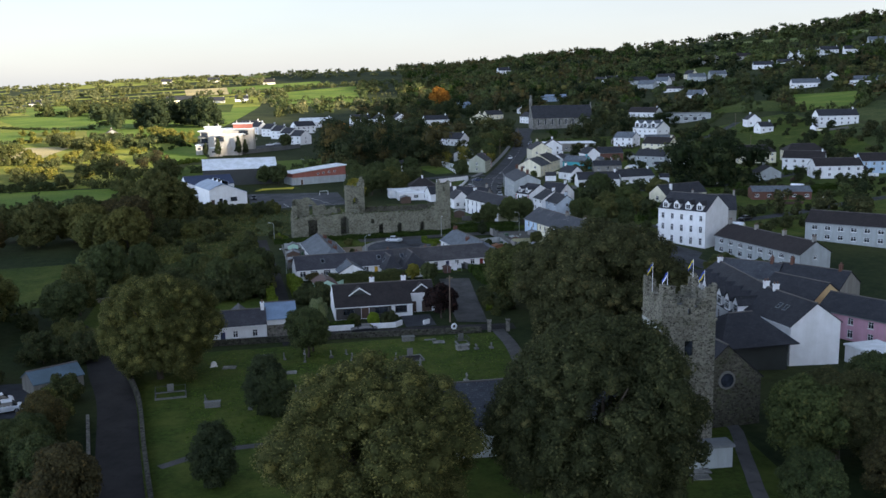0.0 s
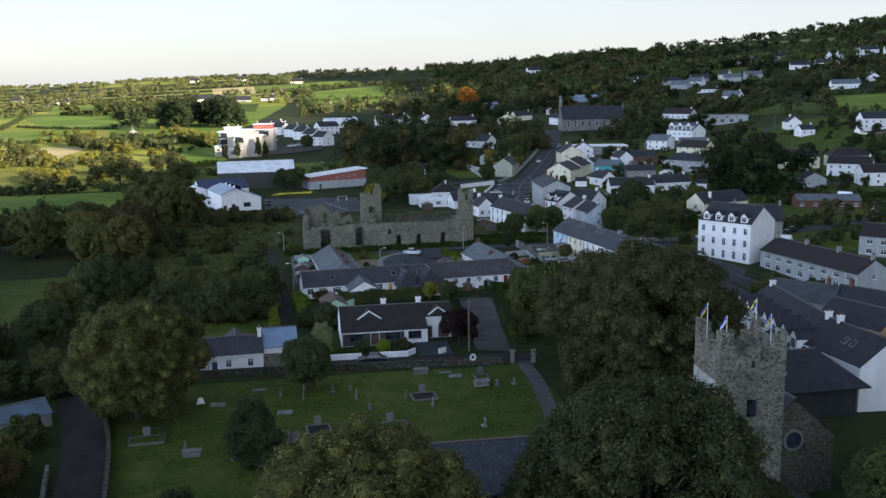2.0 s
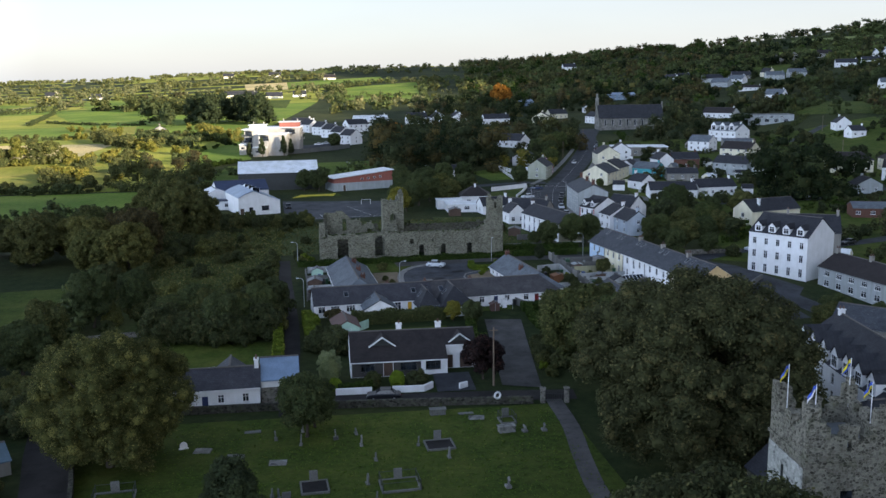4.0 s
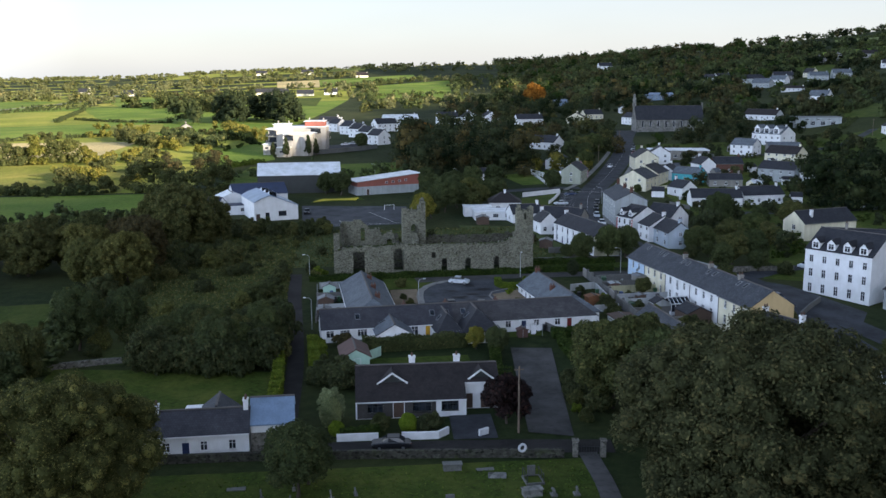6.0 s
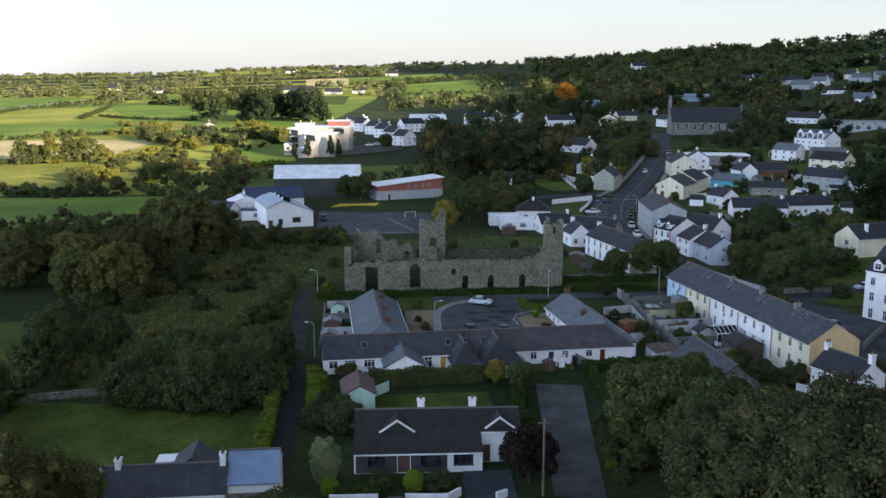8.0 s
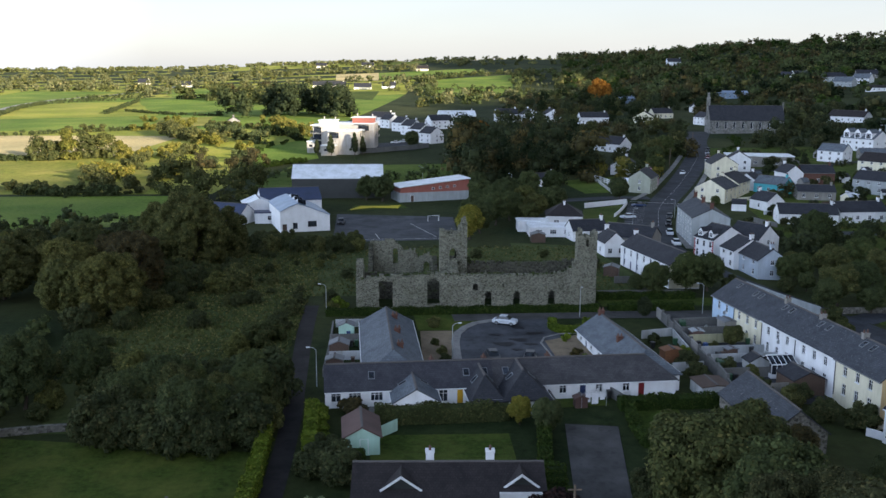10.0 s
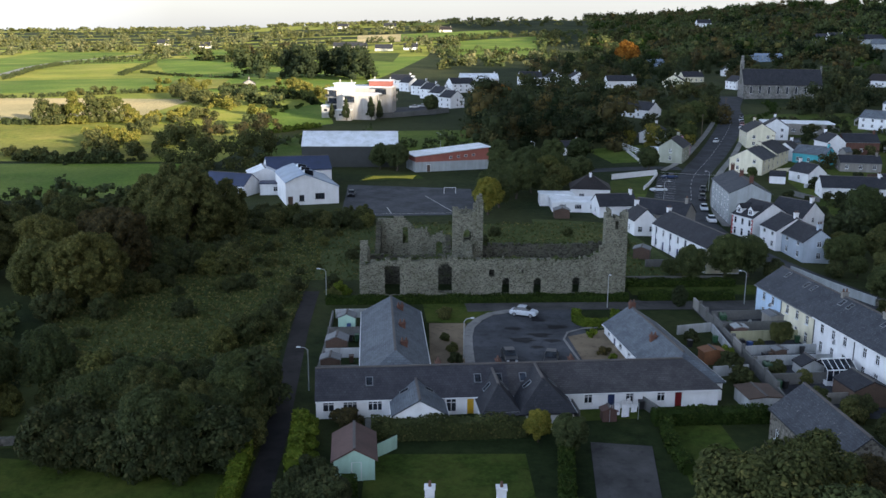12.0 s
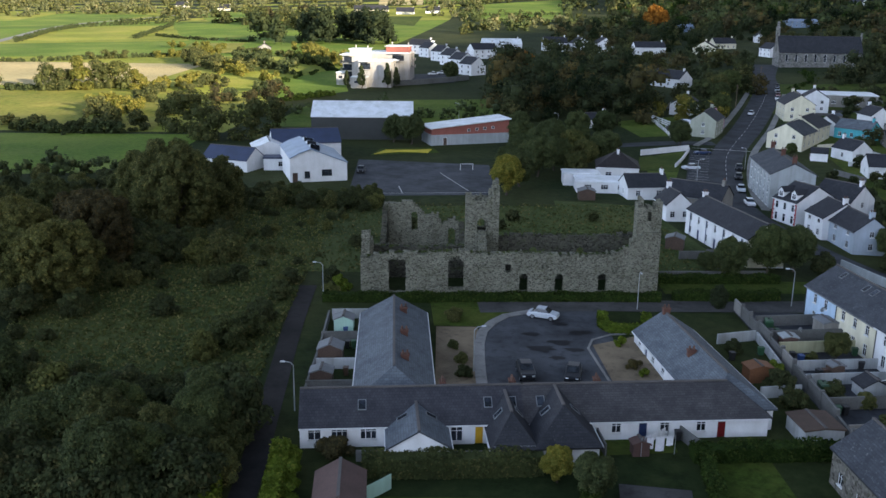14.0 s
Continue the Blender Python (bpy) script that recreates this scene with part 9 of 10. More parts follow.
for x, y, a in ((28.7, 214.5, 190), (8.6, 237.5, 0), (9.7, 204.5, 0), (51.6, 235.3, 90), (74.0, 239.0, 0), (84.5, 330, 180), (102, 350, 0), (112, 420, 180), (30, 420, 0), (-6, 425, 0), (60, 400, 0), (46, 395, 20)):
    street_lamp(x, y, a)


def utility_pole(x, y, high=8.5, label="weathered wooden utility pole with wires"):
    t = thing("utility_pole", x, y, 0, label, "utility pole", "utility poles")
    b = bmesh.new()
    tube(b, (0, 0, -0.5), (0, 0, high), 0.15, 0.1, 8)
    part("pole", b, POLEWOOD, t)
    part("cross_arm", boxes((-0.6, 0.6, -0.05, 0.05, high - 0.5, high - 0.38)), POLEWOOD, t)


for x, y in ((35.8, 157.2), (290, 505), (330, 560), (250, 420), (158, 512), (130, 452)):
    utility_pole(x, y)

# ---------------------------------------------------------------- walls and hedges
def run(name, pts, w, h, mat, label, category="wall"):
    return ribbon(name, pts, w, mat, high=h, label=label, category=category, kind="", step=2.0)


run("churchyard_wall", [(-9.5, 153.2), (6, 152.6), (24, 151.0), (39.5, 149.2)], 0.5, 1.0, STONE_K, "blackened rubble-stone churchyard boundary wall")
run("road_wall", [(-9.8, 90), (-12.2, 108), (-14.4, 126), (-17.2, 140)], 0.5, 1.1, STONE_K, "low dark stone wall along the road")
run("road_wall", [(-15.2, 84), (-17.8, 104), (-20.4, 122)], 0.4, 0.8, STONE_D, "low stone wall across the road")
run("garden_wall", [(-29.5, 188.8), (-21.6, 190.6), (-14.0, 191.4)], 0.5, 0.9, STONE_D, "low rubble wall along the top of the lawn")
run("garden_wall", [(13.6, 157.2), (18.6, 157.0)], 0.3, 0.9, WHITE, "low white garden wall of the bungalow")
run("garden_wall", [(21.4, 156.9), (25.8, 156.6), (27.2, 158.0)], 0.3, 0.9, WHITE, "low white garden wall of the bungalow")
run("garden_wall", [(30.8, 156.5), (32.0, 157.2)], 0.3, 0.9, WHITE, "short white gate wall of the bungalow")
run("garden_wall", [(17.0, 194.6), (28.0, 194.7), (39.5, 195.6)], 0.25, 1.1, BLOCK, "grey block wall behind the cottages")
for y, m, x0 in ((230.6, YARD_W, 10.6), (222.8, BLOCK, 10.2), (214.8, YARD_W, 10.6), (209.0, BLOCK, 10.2)):
    run("yard_wall", [(x0, y), (15.3, y + 0.3)], 0.22, 1.3, m, "stained rendered wall between back yards")
run("yard_wall", [(10.3, 208.0), (10.4, 220.0), (10.2, 231.0)], 0.25, 1.0, BLOCK, "low block wall along the lane")
# yards between the east wing and the terrace
drape("yard", [(65.6, 197.5), (78.6, 198), (75.2, 236), (64.8, 236)], ASPHALT, 0.06, 3, "dark paved back yards of the terrace", "yard")
run("yard_wall", [(59.2, 223.6), (64.5, 225.3)], 0.22, 1.3, YARD_W, "white rendered yard wall behind the wing")
run("yard_wall", [(64.62, 225.1), (64.4, 215.6)], 0.22, 1.2, YARD_W, "white rendered yard wall behind the wing")
run("yard_wall", [(59.8, 208.8), (64.6, 209.8)], 0.25, 1.3, YARD_W, "white rendered yard wall behind the wing")
line = smooth_line([(65.1, 236.0), (65.4, 226.8), (65.6, 215.0), (65.7, 207.0), (65.5, 198.6)], 3.0)
ra = random.Random(12)
for p, q in zip(line, line[1:]):
    d = (q - p) * 0.97
    run("alley_wall", [(p.x, p.y), (p.x + d.x, p.y + d.y)], 0.28, ra.uniform(1.4, 2.0), ra.choice((BLOCK, BLOCK, GREYBROWN)), "grey block wall panel along the alley")
    run("wall_pier", [(q.x - d.x * 0.02, q.y - d.y * 0.02), (q.x + d.x * 0.08, q.y + d.y * 0.08)], 0.42, 2.1, BLOCK, "grey block pier of the alley wall")
for y, m, lab, hw in ((230.0, BLOCK, "grey", 1.5), (224.4, BLOCK, "grey", 1.7), (221.2, YARD_C, "cream", 1.5), (216.2, YARD_W, "stained white", 1.3), (212.4, YARD_W, "stained white", 1.4), (206.4, BLOCK, "grey", 1.5), (200.6, GREYBROWN, "brown-grey", 1.4)):
    run("yard_wall", [(66.0, y), (75.4 + (236 - y) * 0.115, y + 2.3)], 0.22, hw, m, f"{lab} wall between two back yards")
TIMBER = plain("orange_brown_timber", (0.20, 0.085, 0.035), 0.75, 0.25)
for x, y, a, w, d, h, r, wl_m, rf, lab in ((62.5, 200.4, 5, 4.0, 4.2, 1.8, 0.2, YARD_W, WOODD, "pale lean-to shed with a brown felt roof"), (61.0, 213.6, 8, 2.8, 2.0, 1.7, 0.3, TIMBER, TIMBER, "orange-brown timber garden shed"), (67.6, 222.6, 3, 1.8, 1.6, 1.9, 0.2, WOODR, GREYR, "dark red shed with pale roof"), (72.6, 210.6, 5, 3.0, 2.4, 1.6, 0.8, YARD_W, SLATE, "small white gabled yard shed"),
                                           (76.0, 203.2, 7, 4.6, 4.6, 2.2, 1.0, WOODD, SLATE, "dark slated back extension"), (70.5, 215.2, 12, 1.6, 1.3, 1.6, 0.2, WOODD, LEAD, "small grey coal store in a back yard"), (74.6, 228.4, 8, 2.2, 2.6, 2.1, 0.2, GREYBROWN, LEAD, "grey lean-to store at the terrace back"), (12.6, 226.8, 0, 2.4, 2.0, 1.7, 0.5, PALEGREEN, LEAD, "small green garden shed"), (12.0, 217.4, 0, 2.8, 2.2, 1.8, 0.6, WOODD, LEAD, "small grey garden shed"), (11.7, 211.2, 0, 2.4, 1.8, 1.6, 0.4, WOODD, LEAD, "small grey-roofed garden shed"), (44.2, 196.6, 5, 1.6, 1.2, 1.3, 0.3, WOODR, WOODR, "small red-brown garden store")):
    house(x, y, a, w, d, h, r, wall=wl_m, roof=rf, ridge="y", label=lab, name="shed", category="shed", fascia=False, over=0.15)
# bins and oil tanks in the yards
BINS = {"black": plain("black_bin_plastic", (0.018, 0.019, 0.021), 0.5), "green": plain("green_bin_plastic", (0.02, 0.07, 0.03), 0.5), "brown": plain("brown_bin_plastic", (0.07, 0.04, 0.025), 0.5), "blue": plain("blue_bin_plastic", (0.03, 0.07, 0.20), 0.5)}


def wheelie_bin(x, y, ang, colour):
    t = thing("wheelie_bin", x, y, ang, f"{colour} plastic wheelie bin in a yard", "bin", "yard bins", z=lz(x, y) + 0.06)
    b = bmesh.new()
    lo = [b.verts.new((sx * 0.22, sy * 0.26, 0.06)) for sx, sy in ((-1, -1), (1, -1), (1, 1), (-1, 1))]
    hi = [b.verts.new((sx * 0.29, sy * 0.36, 1.0)) for sx, sy in ((-1, -1), (1, -1), (1, 1), (-1, 1))]
    b.faces.new(lo[::-1]), b.faces.new(hi)
    for k in range(4):
        b.faces.new((lo[k], lo[(k + 1) % 4], hi[(k + 1) % 4], hi[k]))
    part("body", b, BINS[colour], t)
    part("lid", boxes((-0.31, 0.31, -0.39, 0.36, 1.002, 1.07), bevel=0.02), BINS[colour], t)
    for sx in (-1, 1):
        b = bmesh.new()
        tube(b, (sx * 0.24, 0.3, 0.1), (sx * 0.3, 0.3, 0.1), 0.1, 0.1, 10)
        part("wheel", b, BINS["black"], t)


def oil_tank(x, y, ang):
    t = thing("oil_tank", x, y, ang, "dark green plastic heating-oil tank on blocks", "oil tank", z=lz(x, y) + 0.06)
    part("body", boxes((-0.9, 0.9, -0.5, 0.5, 0.35, 1.45), bevel=0.14), BINS["green"], t)
    for sx in (-0.6, 0.6):
        part("block", boxes((sx - 0.11, sx + 0.11, -0.45, 0.45, 0, 0.352)), BLOCK, t)
    b = bmesh.new()
    tube(b, (0.3, 0, 1.45), (0.3, 0, 1.55), 0.14, 0.14, 10)
    part("cap", b, BINS["black"], t)


for x, y, a, c in ((66.9, 226.6, 5, "black"), (67.7, 226.7, 12, "green"), (74.4, 226.2, 90, "brown"), (67.0, 219.3, 0, "black"), (67.8, 218.6, 10, "blue"), (75.6, 221.8, 80, "green"), (68.4, 214.6, 20, "black"), (69.2, 214.8, 5, "brown"), (66.9, 205.4, 0, "green"), (67.7, 205.5, 8, "black"), (74.6, 217.6, 70, "black"), (59.6, 218.6, 10, "black"), (63.6, 220.4, 90, "green"), (13.6, 220.6, 0, "black"), (14.4, 220.6, 10, "green"), (13.0, 224.6, 5, "blue"), (14.2, 213.0, 0, "brown"), (48.5, 199.2, 4, "black"), (31.0, 196.9, 4, "green")):
    wheelie_bin(x, y, a, c)
for x, y, a in ((67.4, 229.0, 80), (67.2, 210.2, 85), (73.4, 223.4, 15)):
    oil_tank(x, y, a)
# glazed lean-to on the terrace
cons = thing("conservatory", 75.2, 208.6, 6.0, "white-framed glazed conservatory behind the terrace", "conservatory")
b = bmesh.new()
for k in range(6):
    box(b, -2.0 + k * 0.78, -1.92 + k * 0.78, -1.6, -1.52, 0, 2.1)
    tube(b, (-1.96 + k * 0.78, -1.56, 2.1), (-1.96 + k * 0.78, 0.2, 3.0), 0.04, 0.04, 6)
    tube(b, (-1.96 + k * 0.78, 0.2, 3.0), (-1.96 + k * 0.78, 1.8, 2.1), 0.04, 0.04, 6)
box(b, -2.0, 2.0, -1.62, -1.5, 2.05, 2.17)
box(b, -2.0, 2.0, 0.1, 0.3, 2.95, 3.07)
part("frame", b, FRAME, cons)
part("base_wall", boxes((-1.98, 1.98, -1.5, -1.3, 0, 0.7), (-1.98, -1.8, -1.3, 1.7, 0, 0.7), (1.8, 1.98, -1.3, 1.7, 0, 0.7)), WHITE, cons)
b = bmesh.new()
face(b, (-1.95, -1.55, 2.08), (1.95, -1.55, 2.08), (1.95, 0.2, 2.97), (-1.95, 0.2, 2.97))
face(b, (-1.95, 0.2, 2.97), (1.95, 0.2, 2.97), (1.95, 1.75, 2.08), (-1.95, 1.75, 2.08))
face(b, (-1.95, -1.56, 0.7), (1.95, -1.56, 0.7), (1.95, -1.56, 2.05), (-1.95, -1.56, 2.05))
part("glazing", b, GLASS, cons)


def dish(parent_x, parent_y, z):
    t = thing("satellite_dish", parent_x, parent_y, 200, "small grey satellite dish on a wall", "satellite dish", z=z)
    b = bmesh.new()
    rings = []
    for i in range(4):
        r = 0.35 * i / 3
        rings.append([b.verts.new((r * math.cos(k * math.tau / 10), -0.1 + r * r * 0.6, r * math.sin(k * math.tau / 10))) for k in range(10)] if i else [b.verts.new((0, -0.1, 0))])
    for k in range(10):
        b.faces.new((rings[0][0], rings[1][k], rings[1][(k + 1) % 10]))
        for a, c in ((1, 2), (2, 3)):
            b.faces.new((rings[a][k], rings[c][k], rings[c][(k + 1) % 10], rings[a][(k + 1) % 10]))
    part("bowl", b, STEEL, t)
    b = bmesh.new()
    tube(b, (0, -0.1, 0), (0, 0.3, -0.25), 0.02, 0.02, 6)
    part("arm", b, STEEL, t)


dish(75.0, 231.0, 4.0), dish(77.2, 214.0, 4.0), dish(70.0, 225.15, lz(70, 225) + 1.75)

hedge("hedge", [(8.5, 237.4), (24, 237.7), (40, 238.4), (55.5, 238.8)], 1.2, 1.2, LEAF_H, "long clipped hedge at the foot of the ruin")
hedge("hedge", [(57.5, 239.6), (68, 240.5), (73, 242.0)], 1.6, 1.3, LEAF_H, "clipped hedge beside the access road", seed=4)
hedge("hedge", [(56.5, 247.5), (66, 248.5), (76, 250.5)], 1.6, 1.2, LEAF_H, "clipped hedge along the grass verge", seed=14)
hedge("hedge", [(46.2, 231.8), (46.2, 227.4), (51.4, 227.0), (51.8, 231.2)], 1.1, 1.2, LEAF_L, "clipped green box hedge by the court", seed=5)
hedge("hedge", [(49.0, 195.6), (56.0, 196.0), (64.0, 196.6)], 1.8, 1.5, LEAF_H, "clipped dark hedge along the back gardens", seed=6)
hedge("hedge", [(17.8, 192.2), (26, 192.4), (34.5, 193.0)], 1.7, 2.1, LEAF_B, "rough dark hedge behind the back lawn", seed=7)
hedge("hedge", [(36.6, 177.0), (37.6, 184.0), (38.4, 190.0)], 1.4, 1.6, LEAF_H, "dark hedge beside the drive", seed=8)
hedge("hedge", [(36.4, 168.5), (37.2, 174.5)], 2.0, 2.6, LEAF_H, "tall clipped dark hedge block", seed=9)
hedge("hedge", [(5.4, 176.0), (5.4, 181.0), (5.2, 188.0)], 1.3, 2.2, LEAF_L, "bright unclipped hedge along the lane", seed=10)
hedge("hedge", [(10.6, 183.0), (10.4, 188.0), (10.0, 195.0)], 1.5, 2.2, LEAF_L, "bright yellow-green hedge along the lane", seed=11)
hedge("hedge", [(5.6, 160.0), (5.4, 168.0), (5.6, 176.0)], 1.4, 2.4, LEAF_L, "bright hedge between lawn and lane", seed=12)
hedge("hedge", [(16.6, 176.0), (16.2, 181.5)], 1.3, 1.8, LEAF_H, "dark hedge beside the bungalow", seed=13)
hedge("hedge", [(14.0, 158.2), (18.8, 158.3)], 1.0, 1.2, LEAF_H, "low dark hedge behind the white wall", seed=15)
hedge("hedge", [(49.8, 184), (49.6, 190), (50.2, 195)], 1.2, 1.3, LEAF_H, "flowering shrub border along the drive", seed=16)
hedge("hedge", [(200, 300), (216, 304)], 3.0, 2.6, LEAF_H, "tall dark hedge behind the brick building", seed=17)
# clipped cone tree and rounded shrubs
b = bmesh.new()
tree_kind("topiary", leafage("leaves_silver", (0.13, 0.155, 0.085), (0.21, 0.245, 0.14), (0.26, 0.29, 0.17)), 1.9, 4.6, -0.2, 60, 7000, 0.16, "column", 0.12, 61, 0.5)
plant("topiary", 13.0, 163.6, 1.0, 0, "clipped silvery-green conical tree in the garden")

# ---------------------------------------------------------------- churchyard graves
rg = random.Random(21)


def headstone(x, y, ang, w, h, kind, mat, tilt=0.0):
    t = thing("headstone", x, y, ang, {"round": "weathered grey round-topped headstone", "cross": "weathered stone cross grave marker", "slab": "flat grey grave slab in grass", "table": "grey box tomb on the grass", "white": "white marble grave marker"}[kind], "grave", "churchyard graves")
    b = bmesh.new()
    if kind in ("round", "white"):
        pts = [(-w / 2, -0.2), (w / 2, -0.2), (w / 2, h - w / 2)] + [(w / 2 * math.cos(k * math.pi / 6), h - w / 2 + w / 2 * math.sin(k * math.pi / 6)) for k in range(1, 6)] + [(-w / 2, h - w / 2)]
        f0, f1 = [b.verts.new((x_, -0.07, z_)) for x_, z_ in pts], [b.verts.new((x_, 0.07, z_)) for x_, z_ in pts]
        b.faces.new(f0), b.faces.new(f1[::-1])
        for k in range(len(pts)):
            b.faces.new((f0[(k + 1) % len(pts)], f0[k], f1[k], f1[(k + 1) % len(pts)]))
    elif kind == "cross":
        box(b, -0.11, 0.11, -0.08, 0.08, 0.3, h), box(b, -w / 2, w / 2, -0.075, 0.075, h * 0.68, h * 0.68 + 0.2), box(b, -0.4, 0.4, -0.3, 0.3, -0.2, 0.3)
    elif kind == "slab":
        box(b, -w / 2, w / 2, -1.0, 1.0, -0.1, 0.16, bevel=0.03)
    else:
        box(b, -w / 2, w / 2, -1.0, 1.0, -0.1, 0.75), box(b, -w / 2 - 0.08, w / 2 + 0.08, -1.1, 1.1, 0.752, 0.88, bevel=0.02)
    o = part("stone", b, mat, t, m=pose(0, 0, 0, tilt, rg.uniform(-3, 3), 0))
    if kind in ("round", "white"):
        part("plinth", boxes((-w / 2 - 0.12, w / 2 + 0.12, -0.2, 0.2, -0.15, 0.12)), mat, t)


for k in range(34):
    x, y = rg.uniform(-6, 38.5), rg.uniform(116, 147.5)
    if math.hypot(x - 4.5, y - 119) < 4 or y < 110:
        continue
    kind = rg.choice(("round", "round", "round", "cross", "slab", "slab", "table"))
    headstone(x, y, 90 + rg.uniform(-8, 8), rg.uniform(0.6, 0.95), rg.uniform(0.8, 1.5), kind, rg.choice((GRAVE, GRAVE, STONE_C)), rg.uniform(-6, 6))
for x, y, a in ((31.0, 145.0, 80), (12.6, 123.5, 90), (12.9, 119.6, 90), (-2.6, 140.0, 80), (6.2, 135.0, 85), (47.6, 87.3, 80), (46.8, 85.8, 80)):
    headstone(x, y, a, 1.4, 0.9, "slab", STONE_C)
headstone(-4.9, 141.2, 20, 0.9, 0.9, "white", GRAVE_W)


def plot(x, y, ang, w, d, rail):
    t = thing("grave_plot", x, y, ang, "kerbed family grave plot with iron railing" if rail else "kerbed grave plot filled with gravel", "grave", "grave plots")
    part("kerb", boxes((-w / 2, w / 2, -d / 2, -d / 2 + 0.18, -0.1, 0.3), (-w / 2, w / 2, d / 2 - 0.18, d / 2, -0.1, 0.3), (-w / 2, -w / 2 + 0.18, -d / 2 + 0.18, d / 2 - 0.18, -0.1, 0.3), (w / 2 - 0.18, w / 2, -d / 2 + 0.18, d / 2 - 0.18, -0.1, 0.3)), GRAVE, t)
    part("fill", boxes((-w / 2 + 0.18, w / 2 - 0.18, -d / 2 + 0.18, d / 2 - 0.18, -0.1, 0.2)), LANE if not rail else LAWN, t)
    if rail:
        b = bmesh.new()
        for sx in (-1, 1):
            for sy in (-1, 0, 1):
                tube(b, (sx * (w / 2 - 0.09), sy * (d / 2 - 0.09), 0.3), (sx * (w / 2 - 0.09), sy * (d / 2 - 0.09), 1.3), 0.05, 0.04, 6)
            tube(b, (sx * (w / 2 - 0.09), -d / 2 + 0.09, 1.15), (sx * (w / 2 - 0.09), d / 2 - 0.09, 1.15), 0.03, 0.03, 6)
        for sy in (-1, 1):
            tube(b, (-w / 2 + 0.09, sy * (d / 2 - 0.09), 1.15), (w / 2 - 0.09, sy * (d / 2 - 0.09), 1.15), 0.03, 0.03, 6)
        part("railing", b, DARKMETAL, t)
    part("headstone", boxes((-0.45, 0.45, d / 2 - 0.35, d / 2 - 0.18, 0.3, 1.5), bevel=0.03), GRAVE, t)


for x, y, w, d, r in ((10.2, 127.6, 3.0, 3.2, False), (19.2, 126.6, 4.2, 3.2, True), (25.0, 136.8, 3.4, 3.0, False), (7.4, 122.4, 2.4, 3.8, False), (34.6, 143.2, 2.0, 2.2, True), (-10.5, 128.8, 4.2, 2.6, True)):
    plot(x, y, 3, w, d, r)
wr = thing("wreath", 34.6, 149.0, 15, "white flower wreath standing on the churchyard wall", "wreath", z=lz(34.6, 149) + 1.45)
b = bmesh.new()
for k in range(14):
    a0, a1 = k * math.tau / 14, (k + 1) * math.tau / 14
    tube(b, (0.42 * math.cos(a0), 0, 0.42 * math.sin(a0)), (0.42 * math.cos(a1), 0, 0.42 * math.sin(a1)), 0.14, 0.14, 6, False)
part("ring", b, FLAG_W, wr)
gp = thing("gate", 42.4, 149.0, -8, "churchyard gate with dark stone piers", "gate")
for s in (-1, 1):
    part("pier", boxes((s * 1.6 - 0.3, s * 1.6 + 0.3, -0.3, 0.3, -0.2, 1.9), (s * 1.6 - 0.38, s * 1.6 + 0.38, -0.38, 0.38, 1.902, 2.1)), STONE_D, gp)
b = bmesh.new()
for k in range(9):
    tube(b, (-1.2 + k * 0.3, 0, 0.1), (-1.2 + k * 0.3, 0, 1.3), 0.02, 0.02, 5)
tube(b, (-1.3, 0, 1.2), (1.3, 0, 1.2), 0.03, 0.03, 5), tube(b, (-1.3, 0, 0.25), (1.3, 0, 0.25), 0.03, 0.03, 5)
part("gate_leaf", b, DARKMETAL, gp)

# washing line behind the cottage row
wl = thing("washing_line", 45.9, 196.3, 10, "washing line with white linen hung out", "washing line")
for sx in (-1, 1):
    b = bmesh.new()
    tube(b, (sx * 1.7, 0, 0), (sx * 1.7, 0, 2.0), 0.04, 0.035, 6)
    part("post", b, STEEL, wl)
b = bmesh.new()
tube(b, (-1.7, 0, 1.95), (1.7, 0, 1.95), 0.012, 0.012, 5)
part("line", b, STEEL, wl)
for k, (lx, lw, lh) in enumerate(((-1.2, 0.7, 1.2), (-0.3, 0.9, 1.5), (0.8, 0.7, 1.0))):
    b = bmesh.new()
    g = [[b.verts.new((lx + i * lw / 5, 0.06 * math.sin(i * 1.4 + k) * q, 1.95 - lh * q)) for i in range(6)] for q in (0, 0.5, 1)]
    for q in (0, 1):
        for i in range(5):
            b.faces.new((g[q][i], g[q][i + 1], g[q + 1][i + 1], g[q + 1][i]))
    cloth = part("linen", b, FLAG_W, wl)
    cloth.modifiers.new("thick", "SOLIDIFY").thickness = 0.015
# white rail fence up the slope above the side road
fl = smooth_line([(93.1, 393.5), (93.4, 410.0), (93.5, 429.0), (94.1, 450.0)], 3.0)
wf = thing("fence", fl[0].x, fl[0].y, 0, "white painted timber fence along a lawn", "fence", z=0)
ox, oy = fl[0].x, fl[0].y
for p, q in zip(fl, fl[1:]):
    zp, zq = lz(p.x, p.y), lz(q.x, q.y)
    part("post", boxes((p.x - ox - 0.07, p.x - ox + 0.07, p.y - oy - 0.07, p.y - oy + 0.07, zp - 0.2, zp + 1.35)), FRAME, wf)
    for up in (0.45, 0.85, 1.2):
        b = bmesh.new()
        tube(b, (p.x - ox, p.y - oy, zp + up), (q.x - ox, q.y - oy, zq + up), 0.11, 0.11, 6)
        part("rail", b, FRAME, wf)

